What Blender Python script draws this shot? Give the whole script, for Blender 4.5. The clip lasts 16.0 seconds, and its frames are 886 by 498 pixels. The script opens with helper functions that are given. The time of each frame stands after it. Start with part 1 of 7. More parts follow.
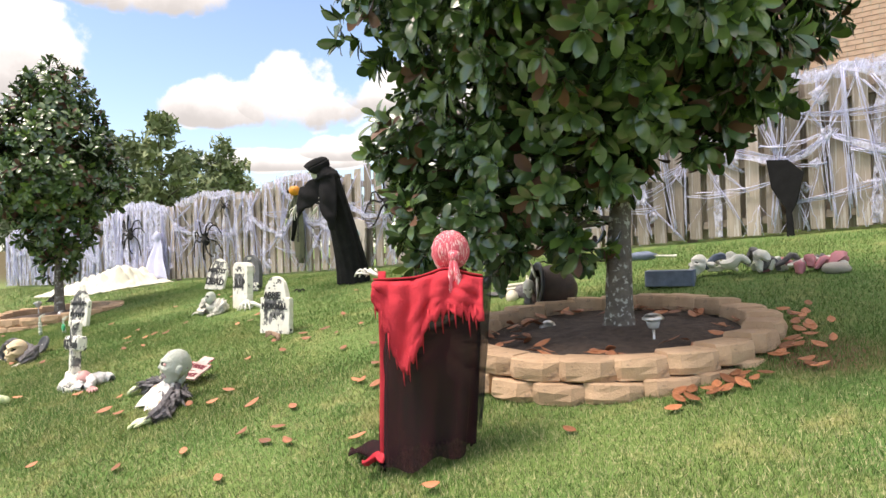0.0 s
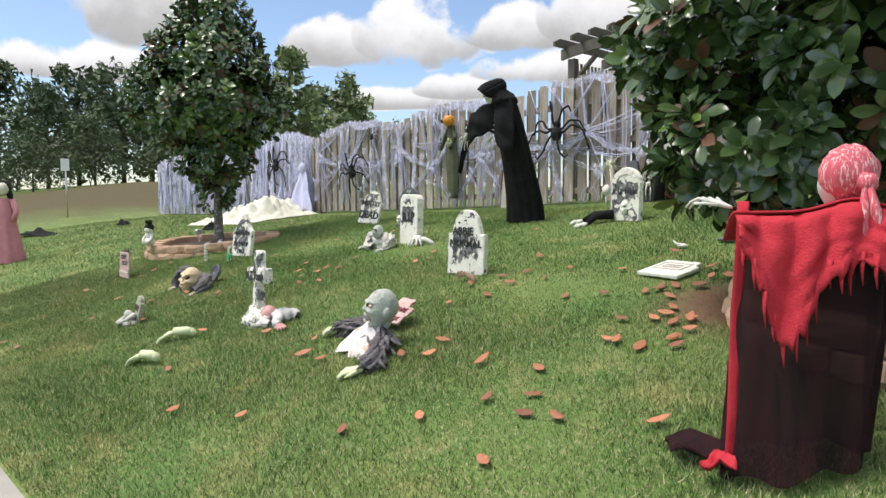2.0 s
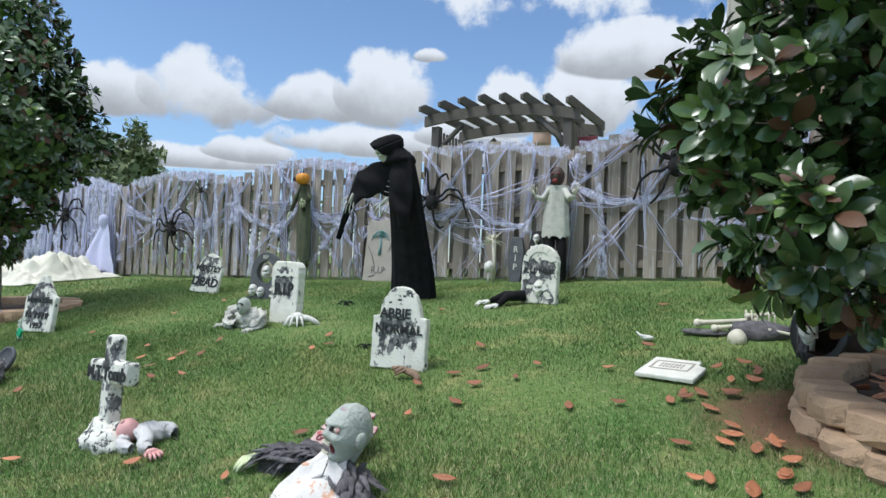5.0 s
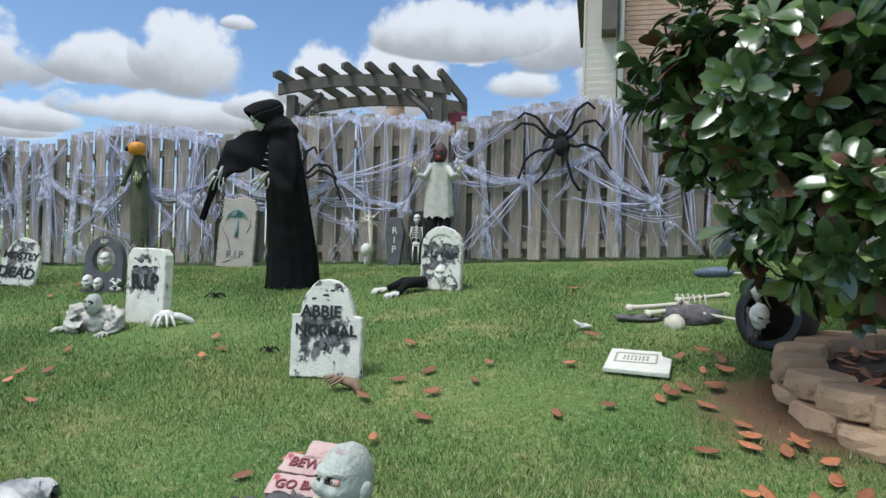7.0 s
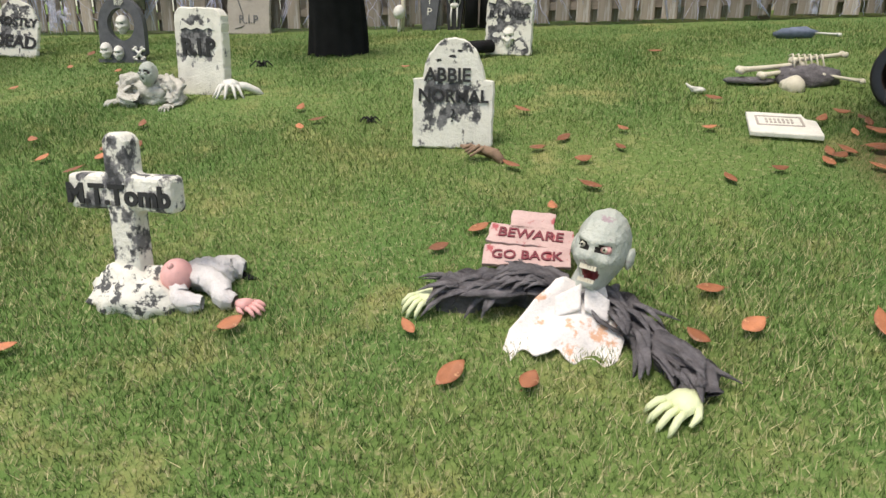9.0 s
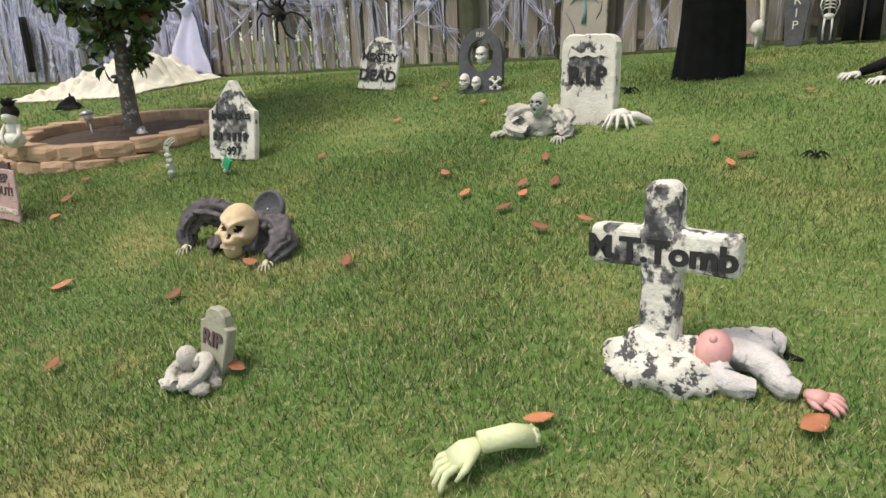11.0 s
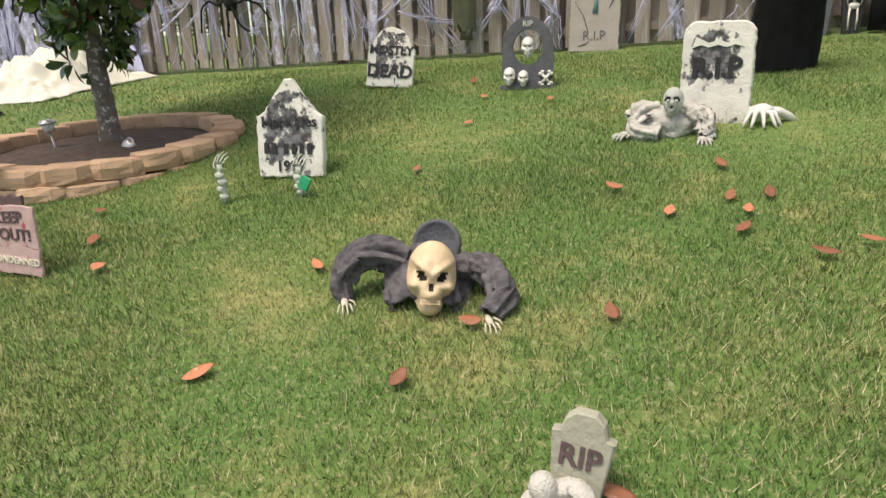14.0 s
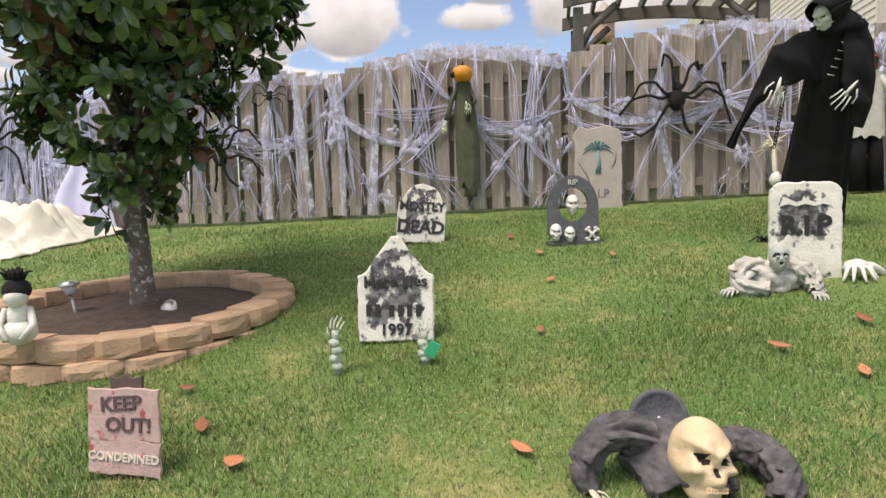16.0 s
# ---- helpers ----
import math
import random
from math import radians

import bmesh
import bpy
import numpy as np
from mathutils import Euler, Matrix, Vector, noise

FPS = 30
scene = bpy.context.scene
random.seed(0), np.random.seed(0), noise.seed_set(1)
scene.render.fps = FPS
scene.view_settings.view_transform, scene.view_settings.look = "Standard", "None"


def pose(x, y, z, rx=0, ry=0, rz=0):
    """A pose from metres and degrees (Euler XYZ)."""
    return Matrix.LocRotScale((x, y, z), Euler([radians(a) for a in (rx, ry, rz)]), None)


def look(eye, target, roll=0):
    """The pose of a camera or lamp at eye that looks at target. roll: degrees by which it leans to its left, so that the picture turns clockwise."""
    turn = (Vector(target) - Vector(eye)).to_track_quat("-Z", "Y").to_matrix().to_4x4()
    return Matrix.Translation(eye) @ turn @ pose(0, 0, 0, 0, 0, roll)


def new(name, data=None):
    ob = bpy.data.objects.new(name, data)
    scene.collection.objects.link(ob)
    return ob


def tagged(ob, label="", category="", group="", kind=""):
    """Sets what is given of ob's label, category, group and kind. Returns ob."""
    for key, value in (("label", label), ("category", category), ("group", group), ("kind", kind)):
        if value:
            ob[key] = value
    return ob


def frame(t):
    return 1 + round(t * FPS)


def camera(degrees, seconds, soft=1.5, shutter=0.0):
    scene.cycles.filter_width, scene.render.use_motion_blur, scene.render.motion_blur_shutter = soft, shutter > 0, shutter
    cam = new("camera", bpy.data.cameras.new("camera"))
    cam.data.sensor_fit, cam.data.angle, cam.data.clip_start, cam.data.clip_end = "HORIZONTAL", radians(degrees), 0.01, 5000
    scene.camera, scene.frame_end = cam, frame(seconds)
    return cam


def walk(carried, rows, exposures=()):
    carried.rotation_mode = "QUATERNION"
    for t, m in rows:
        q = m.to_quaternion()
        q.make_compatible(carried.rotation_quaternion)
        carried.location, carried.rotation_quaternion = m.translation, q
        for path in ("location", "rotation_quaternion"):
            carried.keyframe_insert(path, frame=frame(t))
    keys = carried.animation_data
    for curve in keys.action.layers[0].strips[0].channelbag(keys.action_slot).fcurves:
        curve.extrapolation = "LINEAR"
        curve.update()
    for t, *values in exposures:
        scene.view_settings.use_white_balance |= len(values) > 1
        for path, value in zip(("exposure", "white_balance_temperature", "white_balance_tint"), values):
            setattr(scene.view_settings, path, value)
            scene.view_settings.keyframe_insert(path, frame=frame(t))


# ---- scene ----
cam = camera(67.0, 16.0)
PATH = [
    (0, (-0.0811, 0.069, 1.498), (-1.2851, 1.666, 1.521), -2.0),
    (0.5, (-0.3986, 0.0756, 1.475), (-1.735, 1.5609, 1.396), -1.7),
    (1, (-0.7063, 0.1687, 1.472), (-2.1535, 1.5437, 1.348), -1.1),
    (1.2, (-0.8109, 0.1759, 1.467), (-2.2709, 1.5363, 1.34), -1.2),
    (1.5, (-0.9983, 0.1732, 1.459), (-2.4501, 1.541, 1.316), -0.7),
    (2, (-1.2683, 0.1769, 1.452), (-2.7144, 1.5502, 1.305), -0.4),
    (2.5, (-1.5476, 0.2739, 1.468), (-2.9764, 1.6691, 1.357), 0.3),
    (3, (-1.8039, 0.3306, 1.459), (-3.1521, 1.8083, 1.422), 1.2),
    (3.5, (-2.0798, 0.3072, 1.477), (-3.326, 1.8722, 1.496), 1.7),
    (3.7, (-2.2008, 0.3146, 1.462), (-3.4122, 1.9048, 1.497), 1.9),
    (5.8, (-3.1931, 0.5676, 1.482), (-3.9483, 2.4169, 1.569), 1.9),
    (6, (-3.2871, 0.6206, 1.492), (-3.9851, 2.4919, 1.586), 1.7),
    (6.5, (-3.5128, 0.708, 1.499), (-4.0722, 2.6267, 1.587), 1.5),
    (7, (-3.7508, 0.7059, 1.507), (-4.1975, 2.6546, 1.53), 1.5),
    (7.5, (-3.9719, 0.6913, 1.482), (-4.3207, 2.6566, 1.363), 1.8),
    (8, (-4.223, 0.7809, 1.426), (-4.5103, 2.7363, 1.122), 2.0),
    (8.5, (-4.4287, 0.8421, 1.395), (-4.7103, 2.7617, 0.911), 1.9),
    (9, (-4.6963, 0.7597, 1.402), (-4.9908, 2.6369, 0.779), 1.1),
    (9.5, (-4.9686, 0.7052, 1.413), (-5.5188, 2.5404, 0.841), -0.4),
    (10, (-5.2515, 0.802, 1.441), (-6.0491, 2.5614, 0.921), -2.0),
    (10.2, (-5.3372, 0.8273, 1.431), (-6.2088, 2.552, 0.916), -2.6),
    (12.3, (-6.4087, 0.8008, 1.425), (-7.3785, 2.4447, 0.828), -1.6),
    (12.5, (-6.5042, 0.7911, 1.426), (-7.4027, 2.4766, 0.832), -1.3),
    (13, (-6.7687, 0.7576, 1.443), (-7.4472, 2.547, 0.861), -1.5),
    (13.5, (-7.0388, 0.8176, 1.429), (-7.6335, 2.6355, 0.844), -1.4),
    (14, (-7.3314, 0.9008, 1.443), (-7.9457, 2.7113, 0.856), -2.0),
    (14.5, (-7.6458, 0.862, 1.468), (-8.1765, 2.7196, 0.951), -1.9),
    (15, (-7.9285, 0.836, 1.458), (-8.4237, 2.7229, 1.019), -1.1),
    (15.5, (-8.2564, 0.9061, 1.484), (-8.7373, 2.8303, 1.231), -2.3),
    (16, (-8.5392, 0.8951, 1.486), (-8.8744, 2.8607, 1.328), -1.5),
]
walk(cam, [(t, look(eye, target, roll)) for t, eye, target, roll in PATH],
     exposures=[(0.0, 1.0, 7200, 16), (0.5, 0.9, 7100, 15), (1.0, 0.75, 6950, 14), (2.0, 0.5, 6600, 12), (3.5, 0.3, 6150, 9), (6.0, 0.2, 5850, 8), (7.5, 0.18, 6050, 9), (9.0, 0.31, 6950, 14), (10.2, 0.13, 7050, 14), (12.5, 0.4, 7250, 16), (15.0, 0.38, 7200, 17), (16.0, 0.42, 7100, 18)])

# ---- world, sun ----
SUN_FROM = Vector((-0.30, -0.38, 1.0)).normalized()
world = bpy.data.worlds.new("sky")
scene.world = world
world.use_nodes = True
WN, WL = world.node_tree.nodes, world.node_tree.links
WN.clear()


def wmath(op, a, b=None, c=None):
    n = WN.new("ShaderNodeMath")
    n.operation = op
    for i, v in enumerate((a, b, c)):
        if v is None:
            continue
        if isinstance(v, (int, float)):
            n.inputs[i].default_value = v
        else:
            WL.new(v, n.inputs[i])
    return n.outputs[0]


def build_sky():
    out = WN.new("ShaderNodeOutputWorld")
    coord = WN.new("ShaderNodeTexCoord")
    sky = WN.new("ShaderNodeTexSky")
    sky.sky_type = "NISHITA"
    sky.sun_disc = False
    sky.sun_elevation = math.asin(SUN_FROM.z)
    sky.sun_rotation = math.atan2(SUN_FROM.x, SUN_FROM.y)
    sky.air_density, sky.dust_density, sky.ozone_density = 1.0, 0.6, 2.5
    sep = WN.new("ShaderNodeSeparateXYZ")
    WL.new(coord.outputs["Generated"], sep.inputs[0])
    x, y, z = sep.outputs
    az = wmath("MULTIPLY", wmath("ARCTAN2", x, y), 57.2958)
    el = wmath("MULTIPLY", wmath("ARCSINE", z), 57.2958)
    noi = WN.new("ShaderNodeTexNoise")
    noi.inputs["Scale"].default_value = 11.0
    noi.inputs["Detail"].default_value = 7.0
    noi.inputs["Roughness"].default_value = 0.58
    WL.new(coord.outputs["Generated"], noi.inputs["Vector"])
    big = WN.new("ShaderNodeTexNoise")
    big.inputs["Scale"].default_value = 2.6
    big.inputs["Detail"].default_value = 5.0
    WL.new(coord.outputs["Generated"], big.inputs["Vector"])
    # cumulus: azimuth, elevation of the flat base, half width, height in degrees
    clouds = [(-84, 15, 12, 8), (-70, 12.0, 6, 10), (-61, 19.2, 8, 5), (-55, 11.0, 5.5, 4.4), (-48.5, 11.0, 5.5, 6.2), (-66, 19.5, 5, 4),
              (-40.0, 12.2, 5.0, 4.2), (-34.0, 12.2, 4.6, 6.6), (-36, 9.6, 8, 2.6), (-45, 8.4, 4, 2.2), (-52, 7.6, 9, 2.0),
              (-23.5, 11.8, 4.2, 5.2), (-17, 11.8, 4.6, 7.0), (-12, 16.4, 8, 4.6), (-4.5, 15.6, 4.6, 6.0), (-6, 13.4, 3.6, 2.4), (-26.5, 10.6, 5, 2.6), (4, 12, 7, 7), (-30.5, 17.6, 1.6, 1.2), (-27, 9.4, 9, 1.6), (-75, 9, 8, 3)]
    best = wmath("ADD", wmath("MULTIPLY", wmath("SUBTRACT", big.outputs["Fac"], 0.46), 4.0),
                 wmath("MULTIPLY", wmath("SUBTRACT", el, 26.0), 0.03))
    best = wmath("MINIMUM", best, wmath("MULTIPLY", wmath("SUBTRACT", el, 22.0), 0.25))
    low = -0.3
    for ca, ce, hw, hh in clouds:
        da = wmath("MULTIPLY", wmath("SUBTRACT", az, ca), 1.0 / hw)
        de = wmath("MULTIPLY", wmath("SUBTRACT", el, ce + hh * 0.3), 1.0 / (hh * 0.7))
        de = wmath("MAXIMUM", de, wmath("MULTIPLY", de, -2.0))
        r2 = wmath("ADD", wmath("MULTIPLY", da, da), wmath("MULTIPLY", de, de))
        inner = wmath("SUBTRACT", 1.0, r2)
        best = wmath("MAXIMUM", best, inner)
        dip = wmath("MULTIPLY", wmath("SUBTRACT", ce + hh * 0.42, el), 1.0 / hh)
        low = wmath("MAXIMUM", low, wmath("MINIMUM", wmath("MULTIPLY", inner, 2.0), dip))
    puff = wmath("ADD", wmath("MULTIPLY", wmath("SUBTRACT", noi.outputs["Fac"], 0.50), 3.4), wmath("MULTIPLY", wmath("SUBTRACT", big.outputs["Fac"], 0.5), 1.6))
    fluffy = wmath("ADD", wmath("MAXIMUM", best, -1.2), puff)
    ramp = WN.new("ShaderNodeMapRange")
    ramp.interpolation_type = "SMOOTHSTEP"
    ramp.inputs["From Min"].default_value, ramp.inputs["From Max"].default_value = -0.12, 0.42
    WL.new(fluffy, ramp.inputs["Value"])
    tone = WN.new("ShaderNodeMapRange")
    tone.interpolation_type = "SMOOTHSTEP"
    tone.inputs["From Min"].default_value, tone.inputs["From Max"].default_value = -0.25, 0.45
    tone.inputs["To Min"].default_value, tone.inputs["To Max"].default_value = 1.0, 0.50
    WL.new(wmath("ADD", low, wmath("MULTIPLY", wmath("SUBTRACT", noi.outputs["Fac"], 0.5), 0.9)), tone.inputs["Value"])
    b1, b2 = WN.new("ShaderNodeBackground"), WN.new("ShaderNodeBackground")
    WL.new(sky.outputs[0], b1.inputs[0])
    b1.inputs[1].default_value = 0.13
    b2.inputs[0].default_value = (0.97, 0.98, 1.0, 1)
    WL.new(wmath("MULTIPLY", tone.outputs[0], 0.73), b2.inputs[1])
    mix = WN.new("ShaderNodeMixShader")
    WL.new(ramp.outputs[0], mix.inputs[0])
    WL.new(b1.outputs[0], mix.inputs[1])
    WL.new(b2.outputs[0], mix.inputs[2])
    WL.new(mix.outputs[0], out.inputs[0])


build_sky()
sun = new("sun", bpy.data.lights.new("sun", "SUN"))
sun.data.energy, sun.data.angle, sun.data.color = 2.7, radians(24), (1.0, 0.95, 0.88)
sun.matrix_world = look(SUN_FROM * 30, (0, 0, 0))


# ---- materials ----
def material(name, c1, c2, rough=0.7, scale=6.0, fine=70.0, bump=0.25, c3=None, c3_at=0.62, metallic=0.0, coat=0.0,
             random_tint=0.0, alpha=None, stretch=(1, 1, 1), spec=0.5, transmit=0.0, sheen=0.0):
    """Two-scale procedural surface: broad tone c1 to c2, fine grain, optional patches of c3."""
    m = bpy.data.materials.new(name)
    m.use_nodes = True
    N, L = m.node_tree.nodes, m.node_tree.links
    b = N["Principled BSDF"]
    co = N.new("ShaderNodeTexCoord")
    mp = N.new("ShaderNodeMapping")
    mp.inputs["Scale"].default_value = stretch
    L.new(co.outputs["Object"], mp.inputs[0])

    def tex(s, detail=5.0, rough_=0.6):
        n = N.new("ShaderNodeTexNoise")
        n.inputs["Scale"].default_value, n.inputs["Detail"].default_value, n.inputs["Roughness"].default_value = s, detail, rough_
        L.new(mp.outputs[0], n.inputs["Vector"])
        return n.outputs["Fac"]

    def ramp(src, lo, hi):
        r = N.new("ShaderNodeMapRange")
        r.inputs["From Min"].default_value, r.inputs["From Max"].default_value = lo, hi
        L.new(src, r.inputs["Value"])
        return r.outputs[0]

    def mixc(f, a, c):
        n = N.new("ShaderNodeMix")
        n.data_type = "RGBA"
        L.new(f, n.inputs[0])
        for i, v in ((6, a), (7, c)):
            if isinstance(v, tuple):
                n.inputs[i].default_value = (*v, 1)
            else:
                L.new(v, n.inputs[i])
        return n.outputs[2]

    broad, grain = tex(scale), tex(fine, 4)
    col = mixc(ramp(broad, 0.3, 0.7), c1, c2)
    dark = tuple(v * 0.72 for v in c1)
    n = N.new("ShaderNodeMath")
    n.operation = "MULTIPLY"
    L.new(ramp(grain, 0.5, 0.75), n.inputs[0])
    n.inputs[1].default_value = 0.55
    col = mixc(n.outputs[0], col, dark)
    if c3:
        col = mixc(ramp(tex(scale * 1.7, 6, 0.65), c3_at, c3_at + 0.05), col, c3)
    if random_tint:
        info = N.new("ShaderNodeObjectInfo")
        h = N.new("ShaderNodeHueSaturation")
        h.inputs["Value"].default_value = 1.0
        L.new(ramp_range(N, L, info.outputs["Random"], 1 - random_tint, 1 + random_tint), h.inputs["Value"])
        L.new(col, h.inputs["Color"])
        col = h.outputs[0]
    L.new(col, b.inputs["Base Color"])
    b.inputs["Roughness"].default_value = rough
    b.inputs["Metallic"].default_value = metallic
    b.inputs["Coat Weight"].default_value = coat
    b.inputs["Specular IOR Level"].default_value = spec
    b.inputs["Sheen Weight"].default_value = sheen
    if bump:
        bp = N.new("ShaderNodeBump")
        bp.inputs["Strength"].default_value = bump
        bp.inputs["Distance"].default_value = 0.01
        a = N.new("ShaderNodeMath")
        L.new(broad, a.inputs[0])
        L.new(grain, a.inputs[1])
        L.new(a.outputs[0], bp.inputs["Height"])
        L.new(bp.outputs[0], b.inputs["Normal"])
    if alpha is not None:
        if isinstance(alpha, tuple):
            L.new(ramp(tex(alpha[0], 6, 0.7), alpha[1], alpha[2]), b.inputs["Alpha"])
        else:
            b.inputs["Alpha"].default_value = alpha
    return m


def ramp_range(N, L, src, lo, hi):
    r = N.new("ShaderNodeMapRange")
    r.inputs["To Min"].default_value, r.inputs["To Max"].default_value = lo, hi
    L.new(src, r.inputs["Value"])
    return r.outputs[0]


WOOD = material("weathered cedar", (0.42, 0.36, 0.305), (0.255, 0.21, 0.175), 0.85, 3, 34, 0.5, c3=(0.45, 0.42, 0.40), c3_at=0.55, random_tint=0.34, stretch=(7, 6, 0.6))
WOOD_RAIL = material("weathered rail", (0.32, 0.265, 0.22), (0.19, 0.155, 0.13), 0.85, 3, 30, 0.4, stretch=(0.7, 6, 6))
WOOD_GREY = material("grey pergola timber", (0.16, 0.145, 0.125), (0.10, 0.09, 0.08), 0.85, 4, 40, 0.3)
BLOCK = material("tan split concrete block", (0.56, 0.385, 0.25), (0.43, 0.285, 0.18), 0.9, 9, 90, 0.5, c3=(0.30, 0.21, 0.14), c3_at=0.6, random_tint=0.16)
MULCH = material("dark mulch", (0.12, 0.085, 0.065), (0.045, 0.032, 0.026), 0.95, 20, 90, 1.0, c3=(0.13, 0.085, 0.06))
BARK = material("grey magnolia bark", (0.20, 0.175, 0.15), (0.10, 0.085, 0.07), 0.9, 14, 70, 0.9, c3=(0.46, 0.46, 0.42), c3_at=0.55)
LEAF = material("glossy magnolia leaf", (0.088, 0.148, 0.050), (0.042, 0.082, 0.030), 0.24, 2.5, 40, 0.05, spec=0.9)
LEAF_LIGHT = material("young magnolia leaf", (0.125, 0.205, 0.042), (0.085, 0.15, 0.034), 0.2, 2.5, 40, 0.05, spec=0.8)
LEAF_RUST = material("rusty leaf underside", (0.13, 0.055, 0.025), (0.075, 0.035, 0.018), 0.6, 4, 40, 0.05)
DRY_LEAF = material("fallen brown leaf", (0.44, 0.17, 0.078), (0.26, 0.10, 0.05), 0.5, 12, 60, 0.3, c3=(0.55, 0.30, 0.15), c3_at=0.6, random_tint=0.45)
FOAM = material("painted foam", (0.80, 0.79, 0.71), (0.70, 0.69, 0.62), 0.8, 14, 60, 0.4, c3=(0.075, 0.078, 0.08), c3_at=0.525, stretch=(1, 1, 1))
FOAM_WHITE = material("white foam", (0.80, 0.79, 0.71), (0.68, 0.67, 0.60), 0.8, 10, 60, 0.4)
BLACK_PAINT = material("black paint", (0.014, 0.014, 0.015), (0.028, 0.028, 0.03), 0.6, 20, 80, 0.2)
BLACK_CLOTH = material("black cloth", (0.008, 0.008, 0.009), (0.016, 0.016, 0.018), 0.9, 8, 160, 0.4, spec=0.2)
SHEER = material("sheer black gauze over red", (0.045, 0.011, 0.015), (0.006, 0.006, 0.008), 0.9, 5, 200, 0.3, alpha=0.86, spec=0.2, stretch=(5, 5, 0.5))
SHEER_EDGE = material("sheer black gauze", (0.015, 0.015, 0.016), (0.01, 0.01, 0.011), 0.9, 5, 200, 0.3, alpha=0.45, spec=0.2)
RED_CLOTH = material("red cloth", (0.60, 0.045, 0.065), (0.44, 0.03, 0.045), 0.85, 12, 140, 0.6, spec=0.2)
PINK_STRIPE = material("pink striped scarf", (0.66, 0.12, 0.16), (0.58, 0.09, 0.13), 0.85, 5, 60, 0.3, c3=(0.80, 0.50, 0.50), c3_at=0.52, stretch=(14, 14, 1.5))
PINK_CLOTH = material("pink gown", (0.58, 0.25, 0.28), (0.48, 0.18, 0.22), 0.85, 8, 120, 0.3)
BONE = material("bone plastic", (0.72, 0.68, 0.56), (0.58, 0.54, 0.42), 0.6, 14, 60, 0.4)
BONE_WHITE = material("pale bone", (0.78, 0.77, 0.72), (0.62, 0.61, 0.56), 0.6, 14, 60, 0.4)
PALE_BONE = material("mossy bone", (0.58, 0.62, 0.52), (0.40, 0.45, 0.38), 0.6, 40, 90, 0.6, c3=(0.20, 0.25, 0.20), c3_at=0.58)
SKULL_TAN = material("tan latex skull", (0.76, 0.61, 0.40), (0.60, 0.45, 0.27), 0.55, 10, 60, 0.4)
GLOW_SKIN = material("pale green skin", (0.70, 0.76, 0.47), (0.60, 0.66, 0.40), 0.6, 10, 60, 0.3)
ZOMBIE_SKIN = material("grey zombie skin", (0.52, 0.55, 0.49), (0.38, 0.42, 0.38), 0.55, 14, 70, 0.8, c3=(0.36, 0.28, 0.30), c3_at=0.62)
PINK_SKIN = material("pink doll skin", (0.76, 0.43, 0.41), (0.70, 0.36, 0.34), 0.55, 8, 60, 0.15)
EYE_DARK = material("dark hollow", (0.012, 0.009, 0.008), (0.02, 0.014, 0.012), 0.7, 8, 60, 0.1)
RED_FLESH = material("red mouth", (0.22, 0.02, 0.02), (0.12, 0.012, 0.012), 0.45, 12, 60, 0.3)
GREY_CLOTH = material("grey tattered cloth", (0.26, 0.245, 0.26), (0.085, 0.08, 0.088), 0.9, 9, 120, 1.0, stretch=(2, 2, 5))
WHITE_CLOTH = material("dirty white cloth", (0.70, 0.69, 0.62), (0.50, 0.49, 0.44), 0.9, 12, 120, 0.9, c3=(0.26, 0.255, 0.24), c3_at=0.635, spec=0.2)
DOLL_CLOTH = material("white romper cloth", (0.76, 0.74, 0.73), (0.62, 0.60, 0.60), 0.9, 12, 120, 0.6, spec=0.2)
STAINED = material("rust-stained shirt", (0.82, 0.79, 0.77), (0.74, 0.70, 0.68), 0.9, 7, 120, 0.4, c3=(0.66, 0.40, 0.27), c3_at=0.56, spec=0.2)
CREAM_SHEET = material("cream sheet", (0.76, 0.74, 0.64), (0.66, 0.64, 0.54), 0.85, 3, 60, 0.3, spec=0.2)
OLIVE = material("olive rag", (0.115, 0.125, 0.075), (0.07, 0.078, 0.05), 0.95, 8, 120, 0.7)
ORANGE = material("pumpkin", (0.72, 0.30, 0.02), (0.60, 0.22, 0.015), 0.5, 9, 50, 0.2)
GREY_STONE = material("grey plastic stone", (0.125, 0.13, 0.145), (0.075, 0.08, 0.09), 0.75, 16, 70, 0.6)
PALE_STONE = material("pale cast stone", (0.44, 0.44, 0.34), (0.32, 0.32, 0.25), 0.8, 14, 70, 0.5, c3=(0.17, 0.165, 0.12), c3_at=0.66)
BEIGE_FOAM = material("beige foam", (0.46, 0.42, 0.37), (0.37, 0.335, 0.30), 0.85, 8, 60, 0.3)
TEAL = material("teal paint", (0.16, 0.34, 0.37), (0.10, 0.25, 0.28), 0.7, 20, 60, 0.2)
GREY_PAINT = material("grey paint", (0.19, 0.19, 0.20), (0.10, 0.10, 0.11), 0.7, 20, 60, 0.2)
PINK_WOOD = material("pinkish sign board", (0.62, 0.45, 0.42), (0.46, 0.31, 0.29), 0.8, 12, 60, 0.4, c3=(0.40, 0.09, 0.10), c3_at=0.585)
BROWN_WOOD = material("brown sign stake", (0.13, 0.085, 0.085), (0.08, 0.055, 0.055), 0.8, 14, 60, 0.4)
DARK_RED = material("dark red paint", (0.20, 0.025, 0.04), (0.14, 0.018, 0.03), 0.6, 20, 60, 0.1)
CREAM_PAINT = material("cream paint", (0.80, 0.74, 0.62), (0.70, 0.64, 0.52), 0.6, 20, 60, 0.1)
